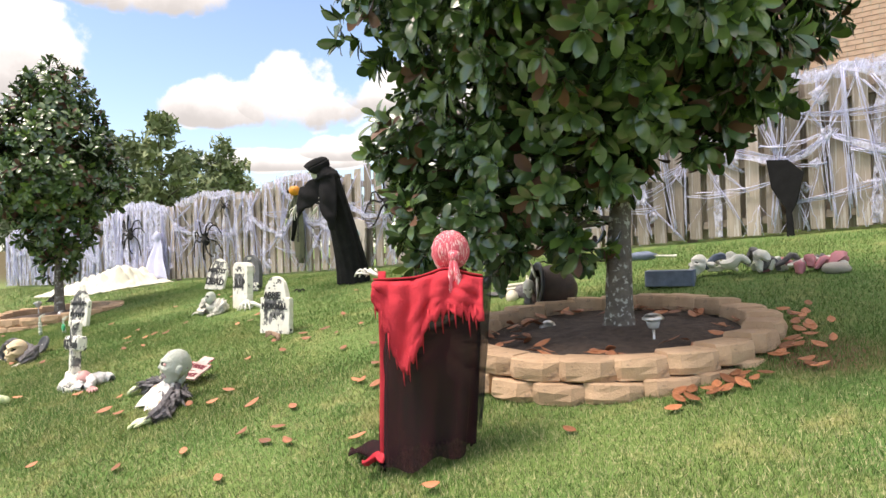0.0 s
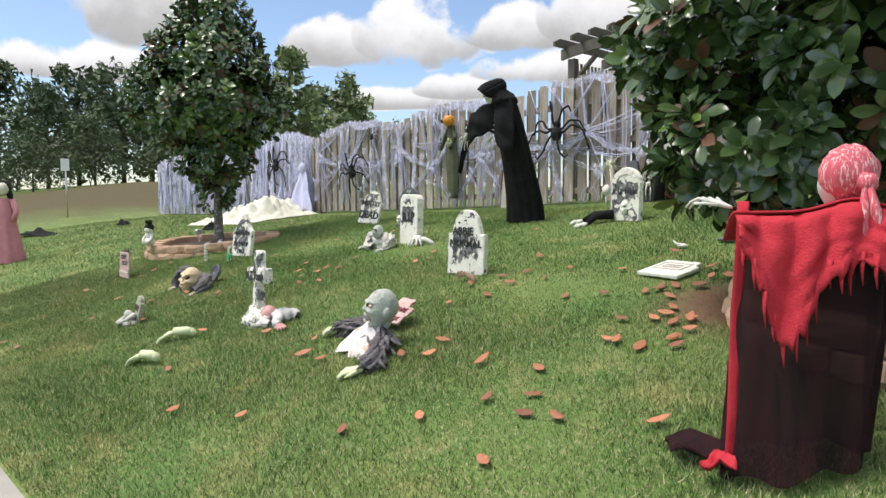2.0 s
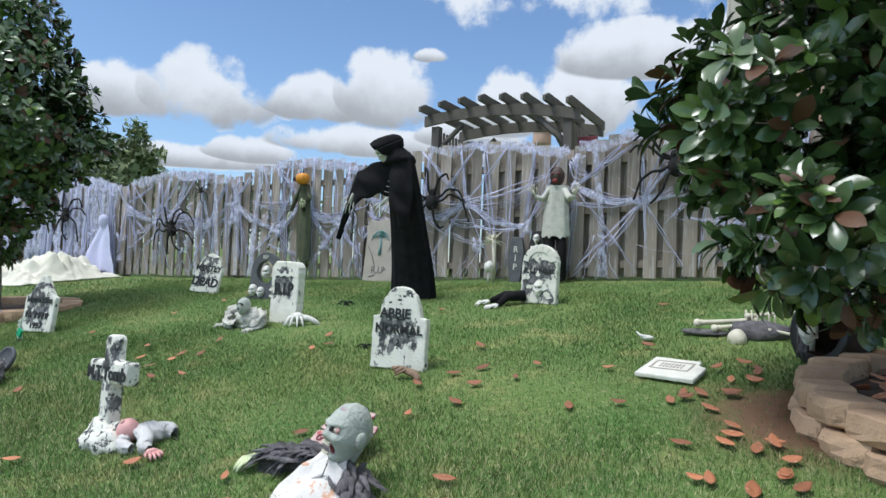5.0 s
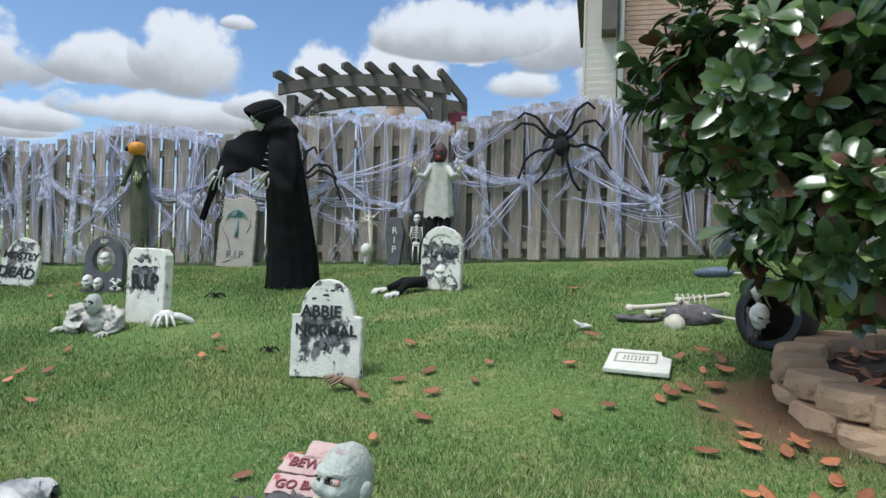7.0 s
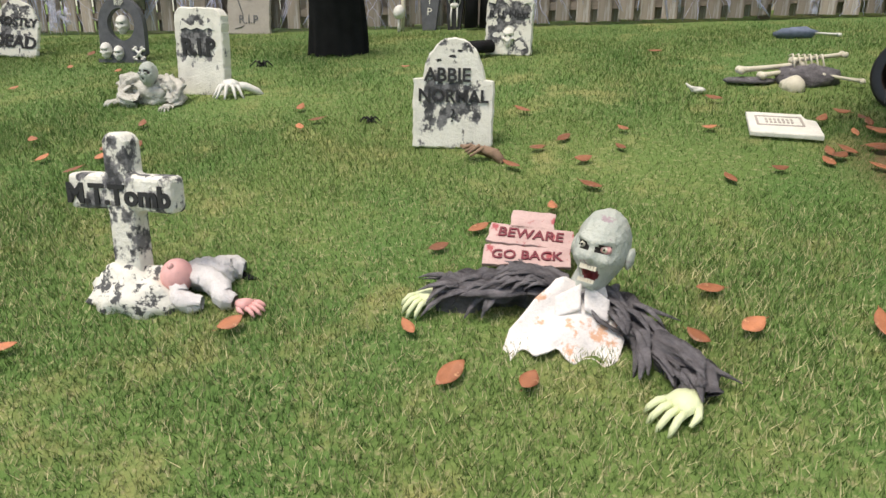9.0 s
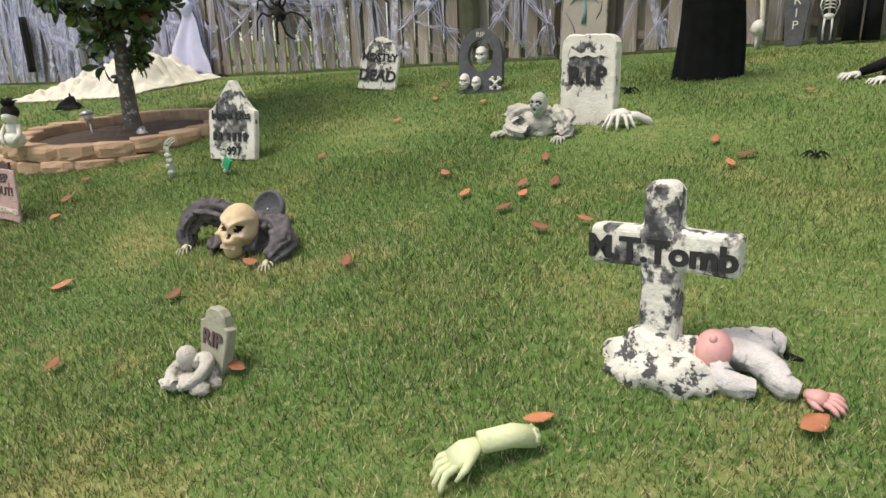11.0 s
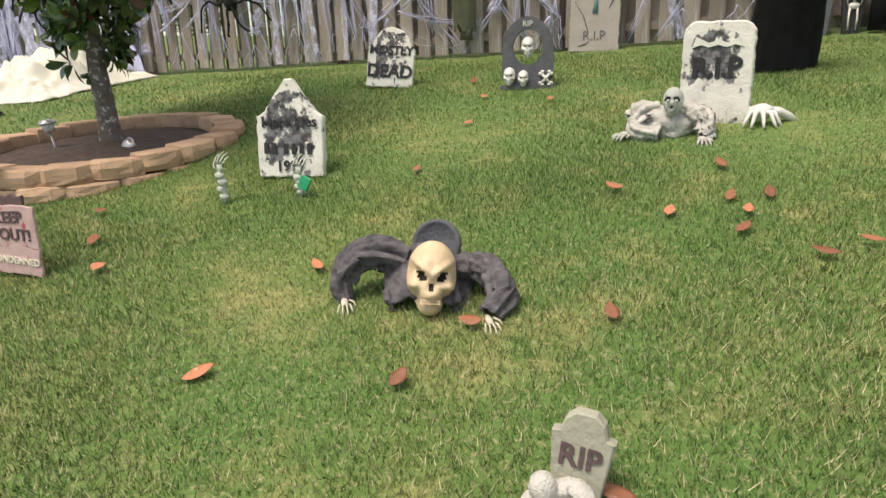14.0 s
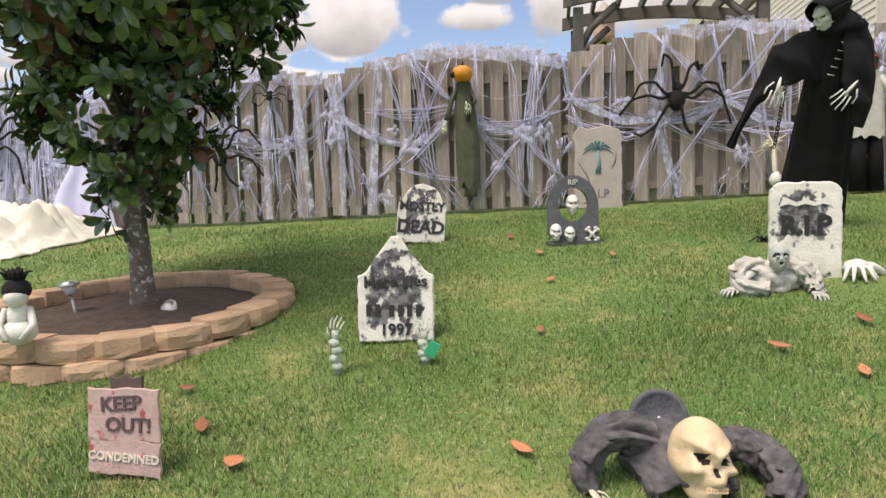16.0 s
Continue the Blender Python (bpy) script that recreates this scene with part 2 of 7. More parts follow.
BROWN_POT = material("brown plastic kettle", (0.075, 0.045, 0.034), (0.045, 0.028, 0.022), 0.55, 12, 90, 0.6)
BLACK_PLASTIC = material("black plastic", (0.010, 0.010, 0.011), (0.018, 0.018, 0.02), 0.35, 8, 60, 0.15)
BLACK_FUR = material("black fur", (0.008, 0.008, 0.008), (0.02, 0.02, 0.021), 0.95, 40, 160, 1.0)
BLUE_RAG = material("blue grey rag", (0.17, 0.21, 0.30), (0.10, 0.125, 0.18), 0.85, 14, 90, 0.5)
STEEL = material("brushed steel", (0.62, 0.61, 0.58), (0.50, 0.49, 0.47), 0.3, 14, 90, 0.1, metallic=0.9)
CLEAR = material("frosted lamp lens", (0.75, 0.76, 0.76), (0.66, 0.67, 0.67), 0.15, 14, 60, 0.1, alpha=0.75)
GREEN_PLASTIC = material("green plastic", (0.02, 0.42, 0.20), (0.015, 0.33, 0.15), 0.4, 14, 60, 0.1)
CONCRETE = material("pavement concrete", (0.40, 0.385, 0.35), (0.32, 0.305, 0.28), 0.9, 4, 60, 0.4, random_tint=0.06)
WEB = material("stretched web", (0.74, 0.75, 0.95), (0.64, 0.66, 0.90), 0.9, 8, 60, 0.0, alpha=0.76, spec=0.1)
WEB_WISP = material("web fleece", (0.74, 0.75, 0.95), (0.64, 0.66, 0.86), 0.9, 8, 60, 0.0, alpha=(13.0, 0.34, 0.72), spec=0.1, stretch=(1.5, 1, 0.8))
BRICK = material("tan brick", (0.58, 0.40, 0.30), (0.47, 0.31, 0.23), 0.9, 6, 60, 0.3, c3=(0.52, 0.38, 0.29), c3_at=0.55)
MORTAR = material("mortar", (0.52, 0.46, 0.40), (0.46, 0.41, 0.35), 0.95, 8, 60, 0.2)
SIDING = material("cream siding", (0.76, 0.70, 0.62), (0.70, 0.64, 0.56), 0.6, 2, 40, 0.05)
TRIM = material("white trim", (0.72, 0.70, 0.66), (0.66, 0.64, 0.60), 0.5, 4, 40, 0.05)
SHINGLE = material("roof shingle", (0.12, 0.11, 0.10), (0.08, 0.075, 0.07), 0.9, 8, 60, 0.5)
FAR_LEAF = material("far foliage", (0.22, 0.27, 0.12), (0.15, 0.19, 0.085), 0.7, 0.4, 6, 0.0, c3=(0.26, 0.24, 0.11), c3_at=0.6)
FAR_LEAF_DARK = material("far dark foliage", (0.10, 0.14, 0.065), (0.065, 0.095, 0.045), 0.7, 0.4, 6, 0.0)
FAR_BARK = material("far bark", (0.10, 0.085, 0.07), (0.07, 0.06, 0.05), 0.9, 2, 20, 0.3)
SIGN_WHITE = material("white sign", (0.75, 0.75, 0.75), (0.68, 0.68, 0.68), 0.5, 4, 40, 0.0)


def painted_foam(name, half, low, high, amount=0.135, scale=13.0):
    """White foam dabbed with black paint, thick inside a panel (half width, low and high edge) and sparse round it."""
    m = bpy.data.materials.new(name)
    m.use_nodes = True
    N, L = m.node_tree.nodes, m.node_tree.links
    b = N["Principled BSDF"]
    co, sep = N.new("ShaderNodeTexCoord"), N.new("ShaderNodeSeparateXYZ")
    L.new(co.outputs["Object"], sep.inputs[0])

    def calc(op, a, c=0.0):
        n = N.new("ShaderNodeMath")
        n.operation = op
        for i, v in enumerate((a, c)):
            if isinstance(v, (int, float)):
                n.inputs[i].default_value = v
            else:
                L.new(v, n.inputs[i])
        return n.outputs[0]

    def step(src, lo, hi):
        r = N.new("ShaderNodeMapRange")
        r.interpolation_type = "SMOOTHSTEP"
        r.inputs["From Min"].default_value, r.inputs["From Max"].default_value = lo, hi
        L.new(src, r.inputs["Value"])
        return r.outputs[0]

    def tex(s, detail, rough, squash=1.0):
        mp = N.new("ShaderNodeMapping")
        mp.inputs["Scale"].default_value = (1, 1, squash)
        L.new(co.outputs["Object"], mp.inputs[0])
        n = N.new("ShaderNodeTexNoise")
        n.inputs["Scale"].default_value, n.inputs["Detail"].default_value, n.inputs["Roughness"].default_value = s, detail, rough
        L.new(mp.outputs[0], n.inputs["Vector"])
        return n.outputs["Fac"]

    def mixc(f, a, c):
        n = N.new("ShaderNodeMix")
        n.data_type = "RGBA"
        L.new(f, n.inputs[0])
        for i, v in ((6, a), (7, c)):
            if isinstance(v, tuple):
                n.inputs[i].default_value = (*v, 1)
            else:
                L.new(v, n.inputs[i])
        return n.outputs[2]

    x, z = sep.outputs[0], sep.outputs[2]
    panel = calc("MINIMUM", step(calc("SUBTRACT", half, calc("ABSOLUTE", x)), -0.01, 0.06),
                 calc("MINIMUM", step(calc("SUBTRACT", z, low), -0.01, 0.08), step(calc("SUBTRACT", high, z), -0.01, 0.05)))
    daub = calc("ADD", tex(scale, 6, 0.62, 0.75), calc("MULTIPLY", panel, amount))
    grain = tex(70, 4, 0.6)
    white = mixc(step(tex(9, 4, 0.6), 0.35, 0.7), (0.80, 0.79, 0.71), (0.66, 0.65, 0.58))
    dark = mixc(step(tex(26, 4, 0.6), 0.4, 0.62), (0.05, 0.052, 0.056), (0.20, 0.20, 0.205))
    L.new(mixc(step(daub, 0.585, 0.655), white, dark), b.inputs["Base Color"])
    b.inputs["Roughness"].default_value = 0.8
    bp = N.new("ShaderNodeBump")
    bp.inputs["Strength"].default_value, bp.inputs["Distance"].default_value = 0.5, 0.01
    L.new(calc("ADD", grain, tex(22, 3, 0.5)), bp.inputs["Height"])
    L.new(bp.outputs[0], b.inputs["Normal"])
    return m


# ---- ground shape and lawn colours ----
def gz(x, y):
    """Lawn height: rises from the pavement to the fence and falls to the west."""
    u, s = min(max(-x, -6.0), 24.0), min(max(y, 0.85), 9.5)
    z = -0.04415 + 0.29097 * s - 0.0102 * s * s - 0.02648 * u + 0.000961 * u * u - 0.00283 * s * u
    if x < -22:
        k = min((-22 - x) / 22.0, 1.0)
        z += 1.0 * k * k * (3 - 2 * k) * min(max((y - 2.0) / 8.0, 0.0), 1.6)
    return z


def lawn_material(name, dirt, straw=1.0):
    m = bpy.data.materials.new(name)
    m.use_nodes = True
    N, L = m.node_tree.nodes, m.node_tree.links
    b = N["Principled BSDF"]
    geo = N.new("ShaderNodeNewGeometry")

    def tex(s, d=5.0, r=0.6):
        n = N.new("ShaderNodeTexNoise")
        n.inputs["Scale"].default_value, n.inputs["Detail"].default_value, n.inputs["Roughness"].default_value = s, d, r
        L.new(geo.outputs["Position"], n.inputs["Vector"])
        return n.outputs["Fac"]

    def ramp(src, lo, hi, top=1.0):
        r = N.new("ShaderNodeMapRange")
        r.interpolation_type = "SMOOTHSTEP"
        r.inputs["From Min"].default_value, r.inputs["From Max"].default_value, r.inputs["To Max"].default_value = lo, hi, top
        L.new(src, r.inputs["Value"])
        return r.outputs[0]

    def mixc(f, a, c):
        n = N.new("ShaderNodeMix")
        n.data_type = "RGBA"
        L.new(f, n.inputs[0])
        for i, v in ((6, a), (7, c)):
            if isinstance(v, tuple):
                n.inputs[i].default_value = (*v, 1)
            else:
                L.new(v, n.inputs[i])
        return n.outputs[2]

    def mth(op, a, c):
        n = N.new("ShaderNodeMath")
        n.operation = op
        for i, v in enumerate((a, c)):
            if isinstance(v, (int, float)):
                n.inputs[i].default_value = v
            else:
                L.new(v, n.inputs[i])
        return n.outputs[0]

    col = mixc(ramp(tex(0.9, 3), 0.35, 0.65), (0.100, 0.192, 0.050), (0.142, 0.220, 0.062))
    col = mixc(ramp(tex(2.6, 6, 0.7), 0.49, 0.72, 0.65 * straw), col, (0.38, 0.345, 0.145))
    col = mixc(ramp(tex(45, 3), 0.52, 0.72, 0.60 * straw), col, (0.44, 0.39, 0.23))
    col = mixc(ramp(tex(38, 4), 0.52, 0.72, 0.7), col, (0.062, 0.105, 0.028))
    if not dirt:
        col = mixc(ramp(geo.outputs["Random Per Island"], 0.64, 1.0, 0.9 * straw), col, (0.64, 0.58, 0.34))
        col = mixc(ramp(geo.outputs["Random Per Island"], 0.42, 0.0, 0.75), col, (0.045, 0.085, 0.022))
    if dirt:
        for cx, cy, r1, r2, tone in ((-2.80, 4.0, 0.22, 0.72, (0.21, 0.12, 0.075)), (-0.62, 4.0, 0.16, 0.42, (0.25, 0.14, 0.085)),
                                     (-36.0, 12.0, 5.0, 17.0, (0.125, 0.105, 0.055))):
            d = N.new("ShaderNodeVectorMath")
            d.operation = "DISTANCE"
            fl = N.new("ShaderNodeVectorMath")
            fl.operation = "MULTIPLY"
            fl.inputs[1].default_value = (1, 1, 0)
            L.new(geo.outputs["Position"], fl.inputs[0])
            L.new(fl.outputs[0], d.inputs[0])
            d.inputs[1].default_value = (cx, cy, 0)
            wob = mth("MULTIPLY", mth("SUBTRACT", tex(3.2 / r1, 5), 0.5), 1.4 * r1)
            f = N.new("ShaderNodeMapRange")
            f.interpolation_type = "SMOOTHSTEP"
            f.inputs["From Min"].default_value, f.inputs["From Max"].default_value = r1, r2
            f.inputs["To Min"].default_value, f.inputs["To Max"].default_value = 1.0, 0.0
            L.new(mth("ADD", d.outputs["Value"], wob), f.inputs["Value"])
            col = mixc(f.outputs[0], col, mixc(tex(24), tone, tuple(v * 0.6 for v in tone)))
    L.new(col, b.inputs["Base Color"])
    b.inputs["Roughness"].default_value = 0.85
    b.inputs["Specular IOR Level"].default_value = 0.2
    bp = N.new("ShaderNodeBump")
    bp.inputs["Strength"].default_value = 0.6
    bp.inputs["Distance"].default_value = 0.02
    L.new(tex(60, 4), bp.inputs["Height"])
    if dirt:
        L.new(bp.outputs[0], b.inputs["Normal"])
    return m


LAWN = lawn_material("lawn", True)
BLADES = lawn_material("grass blades", False)
BLADES_LUSH = lawn_material("lush grass blades", False, 0.45)


# ---- mesh tools ----
class Geo:
    """Collects shapes of one mesh; m is the material slot of what is added next."""

    def __init__(self):
        self.v, self.f, self.mi, self.sm, self.m, self.smooth = [], [], [], [], 0, True
        self.at = Matrix.Identity(4)

    def add(self, verts, faces, smooth=None):
        k = len(self.v)
        self.v += [tuple(self.at @ Vector(p)) for p in verts]
        for f in faces:
            self.f.append(tuple(i + k for i in f))
            self.mi.append(self.m)
            self.sm.append(self.smooth if smooth is None else smooth)

    def box(self, c, size, M=None, taper=1.0):
        x, y, z = (s / 2 for s in size)
        pts = [Vector((sx * x * (taper if sz > 0 else 1), sy * y * (taper if sz > 0 else 1), sz * z)) for sz in (-1, 1) for sy in (-1, 1) for sx in (-1, 1)]
        if M is not None:
            pts = [M @ p for p in pts]
        self.add([p + Vector(c) for p in pts], [(0, 2, 3, 1), (4, 5, 7, 6), (0, 1, 5, 4), (2, 6, 7, 3), (0, 4, 6, 2), (1, 3, 7, 5)], False)

    def tube(self, pts, radii, n=8, flat=1.0, wob=0.0):
        pts = [Vector(p) for p in pts]
        if isinstance(radii, (int, float)):
            radii = [radii] * len(pts)
        rings, up = [], Vector((0.13, 0.21, 0.97))
        for i, p in enumerate(pts):
            d = (pts[min(i + 1, len(pts) - 1)] - pts[max(i - 1, 0)])
            d = d.normalized() if d.length > 1e-6 else Vector((0, 0, 1))
            a = d.cross(up)
            a = (a if a.length > 0.05 else d.cross(Vector((1, 0, 0)))).normalized()
            b = a.cross(d)
            ring = []
            for k in range(n):
                t = 2 * math.pi * k / n
                r = radii[i]
                if wob:
                    r *= 1 + wob * noise.noise(Vector((k * 1.7, i * 0.9, len(self.v) * 0.01)))
                ring.append(p + a * math.cos(t) * r + b * math.sin(t) * r * flat)
            rings += ring
        faces = [(i * n + k, i * n + (k + 1) % n, (i + 1) * n + (k + 1) % n, (i + 1) * n + k) for i in range(len(pts) - 1) for k in range(n)]
        faces += [tuple(range(n))[::-1], tuple((len(pts) - 1) * n + k for k in range(n))]
        self.add(rings, faces)

    def ball(self, c, r, seg=16, rings=10, wob=0.0, freq=4.0, M=None, shape=None):
        r = (r, r, r) if isinstance(r, (int, float)) else r
        vs = []
        for i in range(rings + 1):
            ph = math.pi * i / rings
            for k in range(seg):
                t = 2 * math.pi * k / seg
                p = Vector((math.sin(ph) * math.cos(t), math.sin(ph) * math.sin(t), math.cos(ph)))
                s = 1.0
                if wob:
                    s += wob * noise.noise(p * freq + Vector(c) * 3)
                q = Vector((p.x * r[0], p.y * r[1], p.z * r[2])) * s
                if shape:
                    q = shape(q)
                if M is not None:
                    q = M @ q
                vs.append(q + Vector(c))
        fs = [(i * seg + k, (i + 1) * seg + k, (i + 1) * seg + (k + 1) % seg, i * seg + (k + 1) % seg) for i in range(rings) for k in range(seg)]
        self.add(vs, fs)

    def slab(self, outline, thick, bev=0.0):
        """Upright plate in the xz plane: outline of (x, z), front at -thick/2, with chamfered rims."""
        cx = sum(p[0] for p in outline) / len(outline)
        cz = sum(p[1] for p in outline) / len(outline)
        n = len(outline)
        loops = []
        for y, k in ((-thick / 2, bev), (-thick / 2 + bev, 0), (thick / 2 - bev, 0), (thick / 2, bev)):
            for x, z in outline:
                d = max(math.hypot(x - cx, z - cz), 1e-4)
                s = 1 - k / d
                loops.append((cx + (x - cx) * s, y, cz + (z - cz) * s))
        fs = [tuple(range(n)), tuple(3 * n + i for i in range(n))[::-1]]
        for j in range(3):
            fs += [(j * n + i, (j + 1) * n + i, (j + 1) * n + (i + 1) % n, j * n + (i + 1) % n) for i in range(n)]
        self.add(loops, fs, False)

    def grid(self, fn, nu, nv, thick=0.0):
        """A cloth or surface from fn(u, v), given a thickness."""
        P = [[Vector(fn(i / nu, j / nv)) for i in range(nu + 1)] for j in range(nv + 1)]
        flat = [p for row in P for p in row]
        w = nu + 1
        fs = [(j * w + i, j * w + i + 1, (j + 1) * w + i + 1, (j + 1) * w + i) for j in range(nv) for i in range(nu)]
        if not thick:
            self.add(flat, fs)
            return
        back = []
        for j in range(nv + 1):
            for i in range(w):
                du = P[j][min(i + 1, nu)] - P[j][max(i - 1, 0)]
                dv = P[min(j + 1, nv)][i] - P[max(j - 1, 0)][i]
                nn = du.cross(dv)
                nn = nn.normalized() if nn.length > 1e-9 else Vector((0, 0, 1))
                back.append(P[j][i] - nn * thick)
        k = len(flat)
        fs2 = [tuple(x + k for x in f[::-1]) for f in fs]
        edge = [i for i in range(w)] + [j * w + nu for j in range(1, nv + 1)] + [nv * w + i for i in range(nu - 1, -1, -1)] + [j * w for j in range(nv - 1, 0, -1)]
        fr = [(edge[a], edge[a] + k, edge[(a + 1) % len(edge)] + k, edge[(a + 1) % len(edge)]) for a in range(len(edge))]
        self.add(flat + back, fs + fs2 + fr)

    def lathe(self, prof, n=24, c=(0, 0, 0), M=None):
        vs = []
        for r, z in prof:
            for k in range(n):
                t = 2 * math.pi * k / n
                p = Vector((r * math.cos(t), r * math.sin(t), z))
                vs.append((M @ p if M is not None else p) + Vector(c))
        fs = [(i * n + k, i * n + (k + 1) % n, (i + 1) * n + (k + 1) % n, (i + 1) * n + k) for i in range(len(prof) - 1) for k in range(n)]
        self.add(vs, fs)

    def mesh(self, name, mats):
        me = bpy.data.meshes.new(name)
        me.from_pydata(self.v, [], self.f)
        for m in mats if isinstance(mats, (list, tuple)) else [mats]:
            me.materials.append(m)
        me.polygons.foreach_set("material_index", self.mi)
        me.polygons.foreach_set("use_smooth", self.sm)
        bm = bmesh.new()
        bm.from_mesh(me)
        bmesh.ops.recalc_face_normals(bm, faces=bm.faces)
        bm.to_mesh(me)
        bm.free()
        me.update()
        return me


def part(name, geo, mats, parent, label="", m=None, kind=""):
    ob = new(name, geo.mesh(name, mats) if isinstance(geo, Geo) else geo)
    ob.parent = parent
    if m is not None:
        ob.matrix_basis = m
    return tagged(ob, label, kind=kind)


def thing(name, geo, mats, m, label, category, group="", kind=""):
    data = geo.mesh(name, mats) if isinstance(geo, Geo) else geo
    ob = new(name, data)
    ob.matrix_basis = m
    return tagged(ob, label, category, group, kind)


def big_mesh(name, verts, faces, mats, mat_index=None, smooth=False):
    """A mesh from numpy arrays of triangles or quads."""
    me = bpy.data.meshes.new(name)
    n, k = faces.shape
    me.vertices.add(len(verts))
    me.vertices.foreach_set("co", verts.astype(np.float32).ravel())
    me.loops.add(n * k)
    me.loops.foreach_set("vertex_index", faces.astype(np.int32).ravel())
    me.polygons.add(n)
    me.polygons.foreach_set("loop_start", np.arange(0, n * k, k, dtype=np.int32))
    for m in mats:
        me.materials.append(m)
    if mat_index is not None:
        me.polygons.foreach_set("material_index", mat_index.astype(np.int32))
    me.polygons.foreach_set("use_smooth", np.full(n, smooth))
    me.update(calc_edges=True)
    return me


def ground_pose(x, y, rz=0.0, rx=0.0, ry=0.0, sink=0.0):
    return pose(x, y, gz(x, y) - sink, rx, ry, rz)


def text_mesh(body, size, mat, extrude=0.002, align="CENTER", bold=0.0, shear=0.0):
    """Lettering in the xz plane, facing -y."""
    cu = bpy.data.curves.new("lettering", "FONT")
    cu.body, cu.size, cu.extrude, cu.align_x, cu.offset, cu.shear = body, size, extrude, align, bold, shear
    cu.resolution_u = 3
    ob = new("lettering", cu)
    bpy.context.view_layer.update()
    me = bpy.data.meshes.new_from_object(ob.evaluated_get(bpy.context.evaluated_depsgraph_get()))
    bpy.data.objects.remove(ob)
    bpy.data.curves.remove(cu)
    me.transform(Matrix.Rotation(radians(90), 4, "X"))
    me.materials.clear()
    me.materials.append(mat)
    me.name = "lettering"
    return me


def lettering(parent, body, x, y, z, size, mat=BLACK_PAINT, bold=0.0, turn=0.0, shear=0.0):
    ob = new("lettering", text_mesh(body, size, mat, bold=bold, shear=shear))
    ob.parent = parent
    ob.matrix_basis = pose(x, y, z, 0, turn, 0)
    return tagged(ob, "painted words " + body.replace("\n", " "))


rng = np.random.default_rng(7)


# ---- the ground ----
BED_A, BED_B = (-1.86, 4.17, 0.91), (-11.18, 4.74, 0.87)


def build_ground():
    xs = np.concatenate([np.linspace(-400, -60, 12), np.linspace(-52, -24, 22), np.linspace(-23, 6, 233), np.linspace(9, 60, 8), np.linspace(100, 400, 6)])
    ys = np.concatenate([np.linspace(-300, -20, 8), np.linspace(-12, 0.6, 14), np.linspace(0.85, 9.5, 71), np.linspace(11, 50, 20), np.linspace(70, 400, 8)])
    inside = lambda x, y: any(math.hypot(x - c[0], y - c[1]) < c[2] + 0.02 for c in (BED_A, BED_B))
    V = np.array([(x, y, gz(x, y) - (0.4 if inside(x, y) else 0.0) + (0.012 * noise.noise(Vector((x * 1.1, y * 1.1, 0))) if y > 1.2 else 0.0)) for y in ys for x in xs])
    w = len(xs)
    j, i = np.meshgrid(np.arange(len(ys) - 1), np.arange(w - 1), indexing="ij")
    a = (j * w + i).ravel()
    F = np.stack([a, a + 1, a + w + 1, a + w], 1)
    tagged(new("ground", big_mesh("ground", V, F, [LAWN], smooth=True)), "mown green lawn rising to the fence, bare earth patches", "lawn", kind="structure")


build_ground()


def grass_patch(name, x0, x1, y0, y1, per_m2, h, w, mat=None):
    soft = 0.35 if y0 > 1.0 else 0.0
    n = int((x1 - x0) * (y1 - y0 + soft + 0.35) * per_m2)
    x, y = rng.uniform(x0, x1, n), rng.uniform(y0 - soft, y1 + 0.35, n)
    # neighbouring patches thin out into each other
    keep = rng.random(n) < np.clip((y1 + 0.35 - y) / 0.7, 0, 1)
    if soft:
        keep &= rng.random(n) < np.clip((y - y0 + soft) / 0.7, 0, 1)
    for cx, cy, r in (BED_A, BED_B):
        keep &= np.hypot(x - cx, y - cy) > r + 0.05
    keep &= (np.hypot(x + 2.85, y - 4.0) > 0.38) | (rng.random(n) < 0.12)
    x, y = x[keep], y[keep]
    n = len(x)
    u, s = np.clip(-x, -6, 24), np.clip(y, 0.85, 9.5)
    z = -0.04415 + 0.29097 * s - 0.0102 * s * s - 0.02648 * u + 0.000961 * u * u - 0.00283 * s * u
    a = rng.uniform(0, 2 * np.pi, n)
    hh = h * rng.uniform(0.45, 1.15, n)
    lean = rng.normal(0, 0.55, (n, 2)) * hh[:, None]
    dx, dy = np.cos(a) * w / 2, np.sin(a) * w / 2
    p0 = np.stack([x - dx, y - dy, z - 0.008], 1)
    p1 = np.stack([x + dx, y + dy, z - 0.008], 1)
    p2 = np.stack([x + lean[:, 0], y + lean[:, 1], z + hh], 1)
    V = np.stack([p0, p1, p2], 1).reshape(-1, 3)
    tagged(new(name, big_mesh(name, V, np.arange(3 * n).reshape(-1, 3), [mat or BLADES])), "short mown grass blades with straw flecks", "grass", kind="stuff")


grass_patch("grass", -11.6, 0.9, 0.86, 3.4, 13000, 0.030, 0.0048)
grass_patch("grass", -11.6, 0.9, 3.4, 4.6, 8500, 0.029, 0.005, BLADES_LUSH)
grass_patch("grass", -11.6, 1.0, 4.6, 8.0, 3800, 0.028, 0.007, BLADES_LUSH)
grass_patch("grass", -22.0, -11.6, 0.9, 7.95, 900, 0.04, 0.010)


